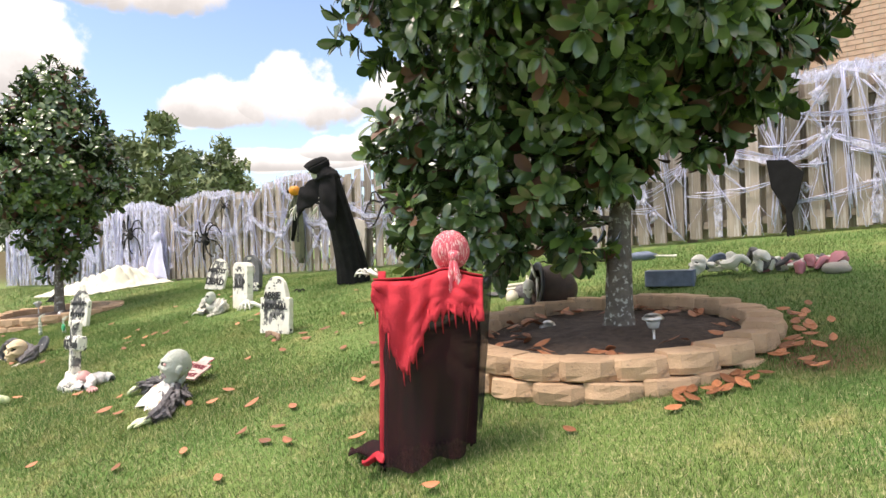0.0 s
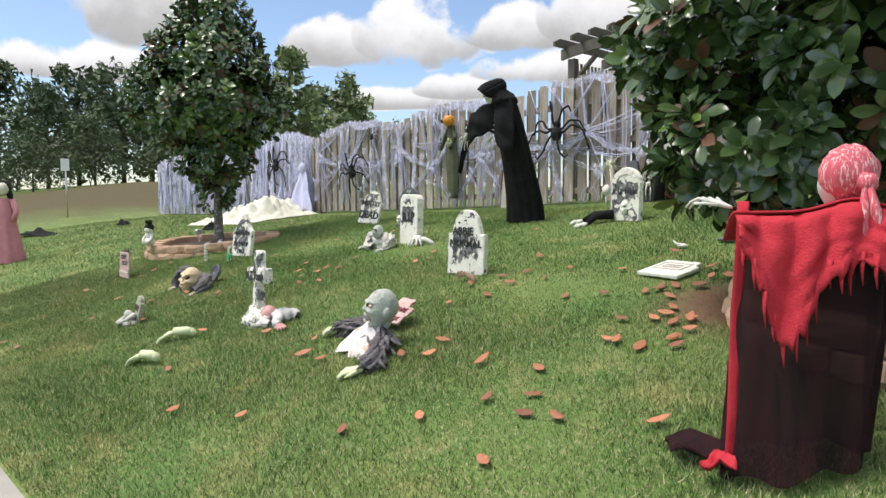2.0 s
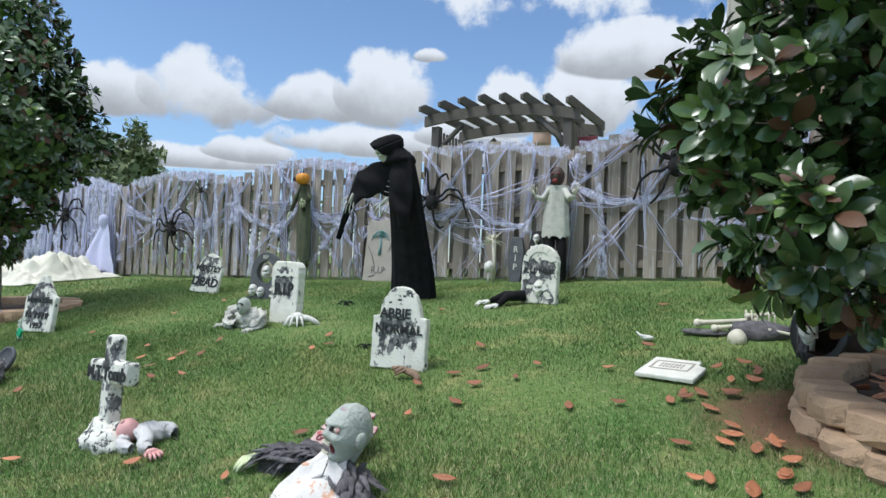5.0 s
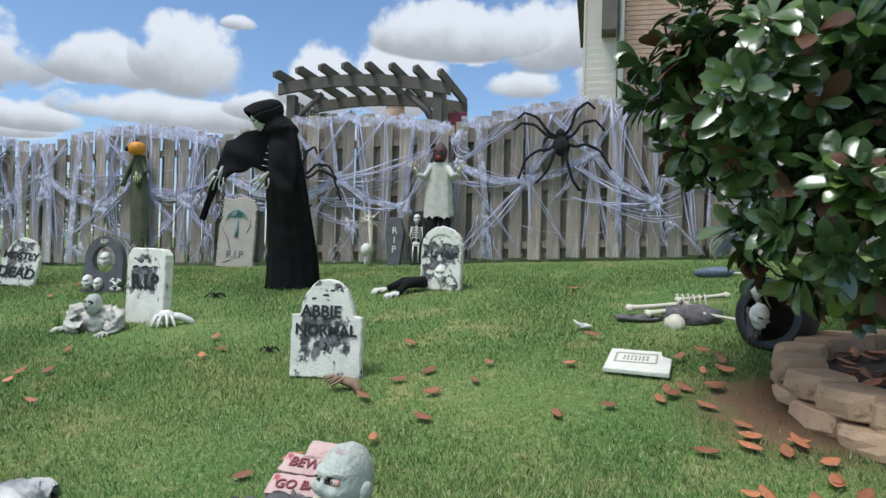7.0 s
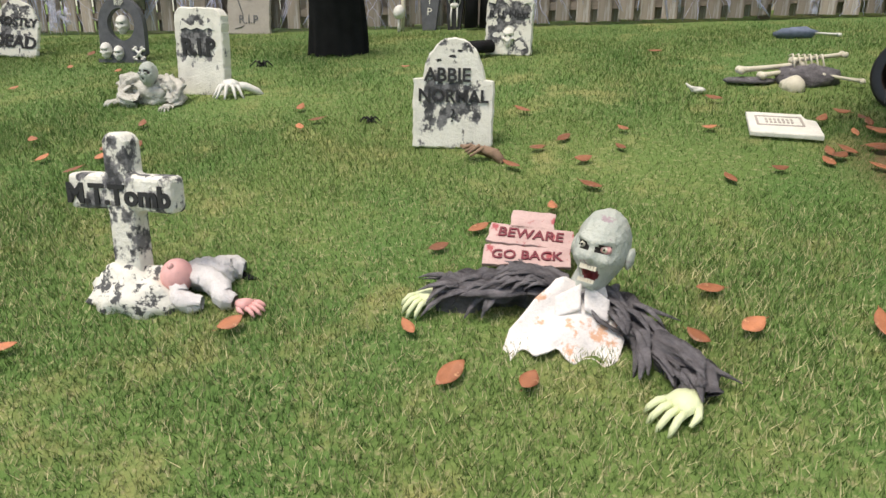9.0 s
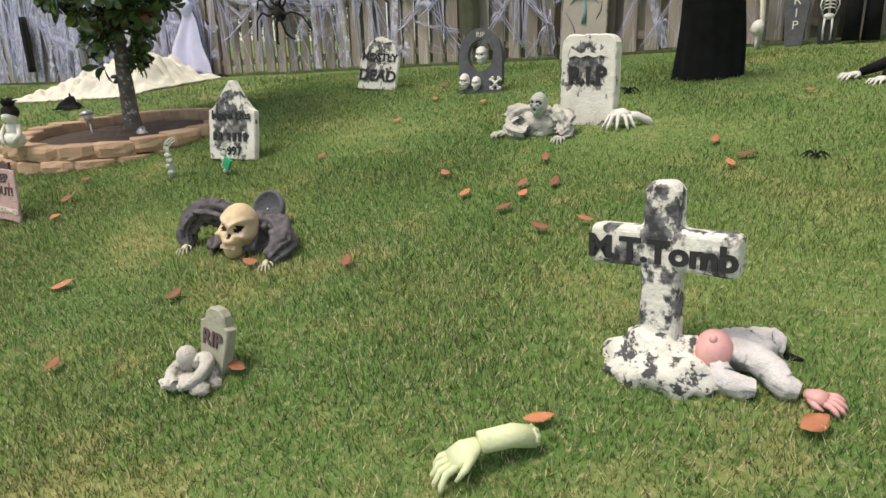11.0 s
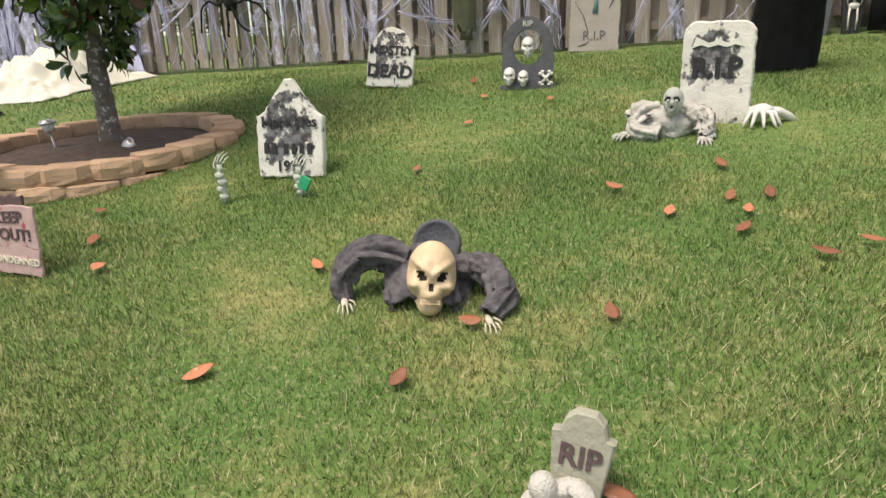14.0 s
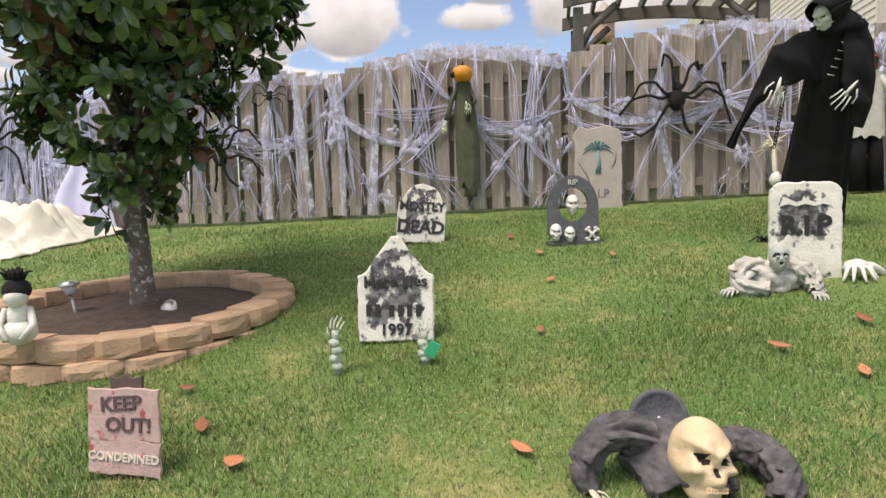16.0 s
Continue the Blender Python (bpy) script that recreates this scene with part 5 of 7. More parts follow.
# ---- the hooded reaper ----
def reaper():
    LEAN = Matrix(((1, 0, 0.13, 0), (0, 1, -0.09, 0), (0, 0, 0.965, 0), (0, 0, 0, 1)))
    g = Geo()
    g.at = LEAN

    def robe(u, v):
        a = 2 * math.pi * u
        k = v ** 1.3
        f = 1 + 0.05 * (1 - 0.5 * v) * math.sin(a * 8 + 2 * math.sin(a * 3)) + 0.03 * math.sin(a * 13 + v * 3) + 0.04 * noise.noise(Vector((math.cos(a) * 2, math.sin(a) * 2, v * 3)))
        rx, ry = 0.255 - 0.10 * v, 0.18 - 0.06 * v
        return Vector((-0.15 * k + rx * f * math.cos(a), -0.33 * k + ry * f * math.sin(a), 1.5 * v + (0.014 * math.sin(a * 7) if v == 0 else 0)))
    g.grid(robe, 72, 30)
    g.ball((-0.15, -0.33, 1.47), (0.185, 0.125, 0.095), 20, 12, 0.12, 4)
    hd = Vector((-0.255, -0.40, 1.625))
    R = Matrix.Rotation(radians(-59), 3, "Z") @ Matrix.Rotation(radians(30), 3, "X")
    prof = [(-0.125, 0.092), (-0.09, 0.104), (-0.03, 0.108), (0.04, 0.102), (0.10, 0.078), (0.14, 0.04), (0.155, 0.004)]

    def hood(u, v):
        t = v * 6
        i = min(int(t), 5)
        y, r = (prof[i][k] + (prof[i + 1][k] - prof[i][k]) * (t - i) for k in (0, 1))
        a = 2 * math.pi * u
        sag = 1.25 if math.sin(a) < 0 and v > 0.35 else 1.0
        brim = -0.035 * max(math.sin(a), 0) * (1 - v) ** 2 + 0.05 * max(-math.sin(a), 0) * (1 - v) ** 2
        return hd + R @ Vector((r * 0.92 * math.cos(a), y + brim, r * math.sin(a) * sag + 0.006 * math.sin(a * 5 + v * 8)))
    g.grid(hood, 30, 18, 0.008)
    g.tube([hd + R @ Vector((0, 0.10, -0.02)), Vector((-0.20, -0.35, 1.60)), Vector((-0.16, -0.33, 1.52)), Vector((-0.15, -0.33, 1.44))], [0.07, 0.09, 0.13, 0.17], 18, wob=0.12)
    g.m = 1
    skull(g, Matrix.Translation(hd) @ R.to_4x4() @ Matrix.Translation((0, -0.055, -0.145)), 0.215, 1, 2)

    def panel(upper, lower, puff):
        U, W = [Vector(p) for p in upper], [Vector(p) for p in lower]

        def fn(u, v):
            t = u * 4
            i = min(int(t), 3)
            p = U[i].lerp(U[i + 1], t - i).lerp(W[i].lerp(W[i + 1], t - i), v)
            b = math.sin(math.pi * v)
            return p + Vector((0, -puff * b - 0.018 * math.sin(u * 15 + v * 5) * b, -0.01 * math.sin(u * 21)))
        g.grid(fn, 30, 14, 0.035)
    g.m = 0
    panel([(-0.22, -0.36, 1.51), (-0.45, -0.40, 1.44), (-0.60, -0.42, 1.36), (-0.69, -0.43, 1.06), (-0.775, -0.42, 0.655)],
          [(-0.20, -0.34, 1.10), (-0.33, -0.40, 1.12), (-0.49, -0.44, 1.07), (-0.63, -0.44, 0.95), (-0.765, -0.42, 0.64)], 0.02)
    panel([(-0.03, -0.34, 1.53), (0.06, -0.37, 1.32), (0.095, -0.40, 1.10), (0.105, -0.42, 0.92), (0.06, -0.44, 0.76)],
          [(-0.16, -0.42, 1.45), (-0.13, -0.46, 1.25), (-0.12, -0.48, 1.06), (-0.03, -0.47, 0.92), (0.05, -0.44, 0.77)], 0.03)
    g.m = 1
    bone_hand(g, (-0.54, -0.535, 1.12), (-0.10, -0.15, -0.8), 1.35, -1, 0.12, 0.55, (0.2, -1, 0.1))
    bone_hand(g, (-0.06, -0.60, 1.06), (-0.55, -0.10, -0.75), 1.35, 1, 0.12, 0.55, (0.2, -1, 0.1))
    for i in range(5):
        c = Vector((-0.16 - 0.012 * i, -0.455 + 0.002 * i, 1.36 - 0.055 * i))
        g.tube([c, c + Vector((0.05, 0.01, -0.012))], [0.003, 0.002], 5)
    thing("grim_reaper_figure", g, [BLACK_CLOTH, BONE_WHITE, EYE_DARK], ground_pose(-6.58, 6.64, 0, 0, 0, 0.01), "tall hooded figure in long black robe with bony fingers, leaning forward", "figure")
    g = Geo()
    g.at = LEAN
    for i in range(18):
        z = 1.06 - i * 0.026
        R2 = Matrix.Rotation(radians(90 * (i % 2) + 20), 3, "Z")
        pts = [Vector((-0.50, -0.545, z)) + R2 @ Vector((0.013 * math.cos(6.283 * k / 10), 0, 0.019 * math.sin(6.283 * k / 10))) for k in range(11)]
        g.tube(pts, 0.0045, 5)
    thing("chain", g, BLACK_PLASTIC, ground_pose(-6.58, 6.64), "dark plastic chain hanging from a bony grip", "chain")


reaper()


# ---- pirate in a red shawl ----
def pirate():
    g = Geo()
    A, B = Vector((-0.21, -0.14, 0)), Vector((0.19, 0.12, 0))
    dr = (B - A).normalized()
    nr = Vector((dr.y, -dr.x, 0))

    def skirt(u, v):
        a = 2 * math.pi * u
        hw = 0.225 - 0.015 * (1 - v)
        dep = 0.10 + 0.05 * (1 - v)
        f = 1 + 0.07 * (1.2 - v) * math.sin(a * 9 + 2 * math.sin(a * 2)) + 0.05 * math.sin(a * 3 + 1) + 0.05 * noise.noise(Vector((math.cos(a) * 3, math.sin(a) * 3, v * 4)))
        z = 0.82 * v + (0.05 * (math.cos(a) + 0.3) + 0.02 * math.sin(a * 6)) * (1 - v) ** 3
        return dr * (hw * math.cos(a) * f - 0.045 * (1 - v)) + nr * dep * math.sin(a) * f + Vector((0, 0, z))
    g.grid(skirt, 72, 24)
    g.m = 1

    def over(u, v):
        return dr * (0.265 - 0.07 * (1 - v) + 0.025 * math.sin(u * 9 + v * 3)) + nr * (0.12 - 0.24 * u) + Vector((0, 0, 0.16 + 0.68 * v))
    g.grid(over, 10, 12)
    g.m = 2
    # red border of the robe
    g.grid(lambda u, v: dr * (-0.255 + 0.02 * v + 0.035 * u) + nr * (0.045 + 0.012 * math.sin(v * 9)) + Vector((0, 0, 0.88 * v)), 3, 14, 0.006)
    g.grid(lambda u, v: dr * (-0.33 + 0.10 * u) + nr * (0.10 - 0.07 * v + 0.03 * math.sin(u * 8)) + Vector((0, 0, 0.012 + 0.03 * u + 0.015 * math.sin(v * 6 + u * 4))), 8, 5, 0.008)

    # ragged shawl over shoulders and back
    def shawl(u, v):
        x = -0.25 + 0.495 * u
        drop = 0.02 + v * (0.06 + 0.27 * math.exp(-((u - 0.27) / 0.17) ** 2) + 0.12 * min(u * 2, 1) + (0.06 * (noise.noise(Vector((u * 40, 2, 0)))) if v > 0.7 else 0))
        bulge = 0.10 + 0.075 * math.sqrt(v) + 0.012 * math.sin(u * 30 + v * 4) + 0.02 * noise.noise(Vector((u * 7, v * 6, 4)))
        return dr * x + nr * bulge + Vector((0, 0, 0.85 + 0.04 * math.exp(-((u - 0.68) / 0.2) ** 2) - drop))
    g.grid(shawl, 44, 16, 0.008)
    g.grid(lambda u, v: dr * (-0.25 + 0.495 * u) + nr * (0.10 - 0.21 * v) + Vector((0, 0, 0.85 + 0.04 * math.exp(-((u - 0.68) / 0.2) ** 2) - 0.10 * v * v)), 24, 6, 0.008)
    for i in range(16):
        u = 0.03 + 0.06 * i
        p = Vector(shawl(u, 1.0))
        g.tube([p + Vector((0, 0, 0.04)), p + Vector((0, 0, -0.02)), p + Vector((0.004, 0, -0.05 - 0.03 * random.random()))], [0.012, 0.008, 0.002], 5, flat=0.4)
    hc = dr * 0.10 + Vector((0, 0, 0.965))
    g.m = 3
    g.ball(hc, (0.082, 0.10, 0.092), 28, 18, 0.08, 6)
    kn = hc + nr * 0.10 + dr * 0.02 + Vector((0, 0, -0.03))
    g.ball(kn, (0.03, 0.03, 0.03), 10, 8, 0.2, 4)
    for s in (-1, 1):
        g.tube([kn, kn + nr * 0.02 + dr * 0.015 * s + Vector((0, 0, -0.09)), kn + nr * 0.03 + dr * (0.025 * s + 0.01) + Vector((0, 0, -0.24))], [0.022, 0.032, 0.022], 10, flat=0.5, wob=0.25)
    g.m = 4
    skull(g, Matrix.Translation(hc + Vector((0, 0, -0.135)) - nr * 0.025 - dr * 0.015) @ Matrix.Rotation(math.atan2(-nr.y, -nr.x) + math.pi / 2 - 0.5, 4, "Z"), 0.19, 4, 5)
    g.m = 4
    bone_hand(g, dr * -0.245 + Vector((0, 0, 0.86)), -dr * 0.5 + Vector((0, 0, 0.2)) - nr * 0.7, 1.0, 1, 0.5, 0.6)
    g.m = 0
    g.grid(lambda u, v: dr * (-0.42 + 0.22 * u) - nr * (0.02 + 0.20 * v) + Vector((0, 0, 0.015 + 0.02 * math.sin(u * 7 + v * 5))), 10, 8, 0.008)
    thing("pirate_figure", g, [SHEER, SHEER_EDGE, RED_CLOTH, PINK_STRIPE, BONE_WHITE, EYE_DARK], ground_pose(-2.01, 2.52, 0), "figure in sheer black robe, ragged red shawl and striped pink headscarf", "figure")


pirate()


# ---- figures on the fence ----
def pumpkin_figure():
    g = Geo()

    def pump(q):
        a = math.atan2(q.y, q.x)
        k = 1 - 0.07 * abs(math.cos(a * 5))
        return Vector((q.x * k, q.y * k, q.z * (1 - 0.15 * math.exp(-(q.x ** 2 + q.y ** 2) * 300))))
    g.ball((0, -0.05, 1.50), (0.115, 0.105, 0.10), 30, 14, shape=pump)
    g.m = 2
    g.tube([(0, -0.05, 1.59), (0.01, -0.05, 1.63)], [0.012, 0.008], 6)
    g.ball((-0.10, -0.11, 1.49), (0.03, 0.03, 0.035), 8, 6)
    g.m = 1

    def body(u, v):
        a = 2 * math.pi * u
        r = 0.075 + 0.05 * math.sin(v * 2.3) + 0.012 * math.sin(a * 7 + v * 3)
        return Vector((r * math.cos(a) + 0.05 * v, r * 0.55 * math.sin(a), 1.42 - 1.12 * v + (0.05 * math.sin(a * 5) if v > 0.95 else 0)))
    g.grid(body, 24, 16)
    for x in (-1, 1):
        g.tube([(x * 0.05, 0, 1.38), (x * 0.13, -0.02, 1.22), (x * (0.17 if x < 0 else 0.05), -0.08, 1.02)], [0.04, 0.045, 0.05], 8, flat=0.6, wob=0.3)
        g.m = 3
        bone_hand(g, (x * (0.18 if x < 0 else 0.04), -0.10, 1.0 if x < 0 else 1.20), (x * 0.2, -0.2, -1), 0.9, x, 0.2, 0.7)
        g.m = 1
    g.tube([(0.06, 0, 0.35), (0.06, 0, 0.18)], [0.07, 0.09], 8, flat=0.6, wob=0.3)
    thing("pumpkin_head_figure", g, [ORANGE, OLIVE, EYE_DARK, GLOW_SKIN], pose(-9.52, 8.22, 2.79 - 1.50), "hanging figure with orange pumpkin head and olive rags on the fence", "figure")


pumpkin_figure()


def masked_figure():
    g = Geo()
    z0 = 1.28
    g.m = 0
    g.ball((0, 0, z0), (0.085, 0.09, 0.12), 16, 12, 0.12, 5)
    g.m = 1
    for x in (-0.035, 0.035):
        g.ball((x, -0.082, z0 + 0.03), (0.02, 0.015, 0.014), 8, 6)
    g.ball((0, -0.085, z0 - 0.06), (0.035, 0.02, 0.03), 10, 6)
    g.m = 2

    def shirt(u, v):
        a = 2 * math.pi * u
        r = 0.13 + 0.035 * v + 0.012 * math.sin(a * 6)
        return Vector((r * math.cos(a), r * 0.5 * math.sin(a), z0 - 0.11 - 0.62 * v + (0.06 * noise.noise(Vector((u * 22, 0, 0))) if v > 0.93 else 0)))
    g.grid(shirt, 30, 12)
    for x in (-1, 1):
        g.tube([(x * 0.09, 0, z0 - 0.16), (x * 0.17, -0.03, z0 - 0.27), (x * 0.24, -0.09, z0 - 0.25)], [0.06, 0.055, 0.04], 10, flat=0.7, wob=0.2)
        g.m = 3
        bone_hand(g, (x * 0.24, -0.10, z0 - 0.24), (x * 0.35, -0.3, 0.8), 0.9, x, 0.6, 0.9, (0, -1, 0.3))
        g.m = 2
    g.m = 4
    for x in (-0.06, 0.06):
        g.tube([(x, 0, z0 - 0.68), (x * 1.3, 0, z0 - 0.9), (x * 1.3, 0, 0.02)], [0.075, 0.075, 0.08], 8, flat=0.7, wob=0.15)
    thing("ghoul_figure", g, [BROWN_POT, RED_FLESH, WHITE_CLOTH, BONE, BLACK_CLOTH], pose(-5.52, 8.14, gz(-5.52, 8.14)), "masked ghoul in torn pale shirt and black trousers", "figure")


masked_figure()


def pink_figure():
    g = Geo()

    def gown(u, v):
        a = 2 * math.pi * u
        r = (0.30 - 0.20 * v) * (1 + 0.08 * math.sin(a * 9) * (1 - v))
        return Vector((r * math.cos(a), r * 0.8 * math.sin(a), 1.15 * v))
    g.grid(gown, 36, 14)
    for x in (-1, 1):
        g.tube([(x * 0.12, 0, 1.12), (x * 0.20, -0.04, 0.92), (x * 0.19, -0.15, 0.75)], [0.055, 0.05, 0.045], 8)
    g.m = 1
    g.ball((0, 0, 1.32), (0.09, 0.1, 0.12), 14, 10)
    g.m = 2
    g.ball((0, 0.03, 1.34), (0.105, 0.10, 0.125), 14, 10, 0.1, 5)
    g.tube([(0.04, 0.05, 1.35), (0.09, 0.03, 1.2), (0.10, 0.0, 1.0)], [0.06, 0.05, 0.02], 8)
    thing("gowned_mannequin", g, [PINK_CLOTH, BONE, BLACK_FUR], ground_pose(-15.35, 2.75, 60), "mannequin in long pink gown with dark hair on the lawn", "mannequin")


pink_figure()


# ---- spiders ----
def spider(x, z, s, label, turn=0.0, y=8.26):
    root = tagged(new("toy_spider"), label, "spider", "furry spiders")
    root.matrix_basis = pose(x, y, z, 0, turn, 0)
    g = Geo()
    g.ball((0, -0.04 * s, -0.03 * s), (0.085 * s, 0.07 * s, 0.105 * s), 16, 12, 0.12, 9)
    g.ball((0, -0.04 * s, 0.095 * s), (0.05 * s, 0.045 * s, 0.05 * s), 12, 8, 0.12, 9)
    part("body", g, BLACK_FUR, root)
    for i in range(8):
        sd = -1 if i < 4 else 1
        k = i % 4
        a = radians((58, 22, -18, -62)[k] + random.uniform(-14, 14))
        d = Vector((sd * math.cos(a), 0, math.sin(a)))
        L = s * random.uniform(0.40, 0.56)
        bend = Vector((0, 0, 0.17 * s * (1 if k < 3 else -0.6) * random.uniform(0.5, 1.1)))
        g = Geo()
        pts = [Vector((0, -0.04 * s, 0.04 * s)), d * L * 0.3 + Vector((0, -0.09 * s, 0)), d * L * 0.55 + bend * 0.7 + Vector((0, -0.08 * s, 0)), d * L * 0.8 + bend * 0.5 + Vector((sd * 0.03, -0.04 * s, 0)), d * L * 1.08 - bend * 0.9]
        fine = [pts[int(t)].lerp(pts[min(int(t) + 1, 4)], t - int(t)) for t in np.linspace(0, 3.999, 14)]
        g.tube(fine, [0.018 * s * (1 - 0.03 * j) for j in range(14)], 7, wob=0.45)
        part("leg", g, BLACK_FUR, root)


spider(-7.30, 2.44, 1.05, "large furry black toy spider clinging to the fence", 4)
spider(-12.40, 2.03, 1.0, "black furry toy spider low on the webbed fence", -8)
spider(-15.42, 2.28, 1.05, "black toy spider behind cobweb on the far fence", 12)
spider(-4.16, 2.80, 1.12, "big black toy spider high on the fence with crooked legs", -6)
spider(-11.76, 2.68, 0.42, "small black toy spider near the fence top", 20)
spider(1.2, 2.6, 0.9, "black toy spider on the webbed fence", 10)

# ---- brick house, pergola ----
def build_house():
    zb = 1.4
    root = tagged(new("house"), "two-storey house of tan brick with cream siding behind the fence", "house")
    root.matrix_basis = pose(-4.0, 11.5, zb)
    g = Geo()
    g.box((7.0, 7.05, 4.0), (14.0, 13.9, 8.0))
    part("wall", g, MORTAR, root)
    g = Geo()
    for r in range(62):
        z = 0.9 + r * 0.076
        for c in range(32):
            x = 0.63 + (c + 0.5 * (r % 2)) * 0.21
            g.box((x, 0.095, z), (0.2, 0.03, 0.066))
    part("brick", g, BRICK, root, "tan brick courses", kind="stuff")
    for i in range(45):
        g = Geo()
        g.box((0.24, 0.082, 0.9 + i * 0.11), (0.50, 0.03, 0.112), Matrix.Rotation(0.12, 3, "X"))
        part("siding_board", g, SIDING, root)
        g = Geo()
        g.box((-0.012, 7.0, 0.9 + i * 0.11), (0.03, 13.9, 0.112), Matrix.Rotation(0.12, 3, "Y"))
        part("siding_board", g, SIDING, root)
    g = Geo()
    g.tube([(0.555, 0.04, 0.5), (0.555, 0.04, 6.5)], 0.045, 8)
    part("downpipe", g, TRIM, root, "cream downpipe")
    g = Geo()
    g.box((0.36, -0.12, 4.25), (0.22, 0.40, 1.2))
    part("eave_return", g, WOOD_GREY, root)
    g = Geo()
    g.add([(-0.5, -0.5, 8.0), (14.5, -0.5, 8.0), (14.5, 14.5, 8.0), (-0.5, 14.5, 8.0), (4.0, 7, 11), (10, 7, 11)], [(0, 1, 5, 4), (1, 2, 5), (2, 3, 4, 5), (3, 0, 4), (3, 2, 1, 0)], False)
    part("roof", g, SHINGLE, root)


build_house()


def build_pergola():
    root = tagged(new("pergola"), "grey timber pergola with curved beams behind the fence", "pergola")
    zb = 1.45
    x0, x1 = -8.42, -5.80
    root.matrix_basis = pose((x0 + x1) / 2, 9.85, zb)
    h = (x1 - x0) / 2
    for y in (0.0, 1.25):
        g = Geo()
        n = 16
        vs = []
        for i in range(n + 1):
            u = -1 + 2 * i / n
            for yy in (-0.03, 0.03):
                for dz in (-0.085, 0.085):
                    vs.append((u * h, y + yy, 2.45 + 0.13 * (1 - u * u) + dz - 0.035 * u))
        fs = [(0, 1, 3, 2), (4 * n, 4 * n + 2, 4 * n + 3, 4 * n + 1)]
        for i in range(n):
            a, b = 4 * i, 4 * i + 4
            fs += [(a, b, b + 1, a + 1), (a + 2, a + 3, b + 3, b + 2), (a, a + 2, b + 2, b), (a + 1, b + 1, b + 3, a + 3)]
        g.add(vs, fs, False)
        part("beam", g, WOOD_GREY, root)
        for x in (-1.12, 1.12):
            g = Geo()
            g.box((x, y + 0.07, 1.2), (0.13, 0.13, 2.4))
            part("post", g, WOOD_GREY, root)
            g = Geo()
            s = -1 if x > 0 else 1
            g.tube([(x, y + 0.07, 1.85), (x + s * 0.16, y + 0.07, 2.14), (x + s * 0.48, y + 0.07, 2.42)], 0.055, 4)
            part("brace", g, WOOD_GREY, root)
    for i in range(8):
        u = -0.93 + 1.86 * i / 7
        g = Geo()
        g.slab([(-0.35, -0.07), (1.6, -0.07), (1.6, 0.07), (-0.2, 0.07), (-0.35, 0.0)], 0.045, 0.004)
        part("rafter", g, WOOD_GREY, root, m=pose(u * h, 0, 2.60 + 0.13 * (1 - u * u) - 0.035 * u, 0, 0, 90))
    for x in (-1.12, 1.12):
        for i in range(9):
            g = Geo()
            g.box((x, 0.2 + 0.11 * i, 1.6), (0.03, 0.035, 1.5))
            part("slat", g, WOOD_GREY, root)


build_pergola()


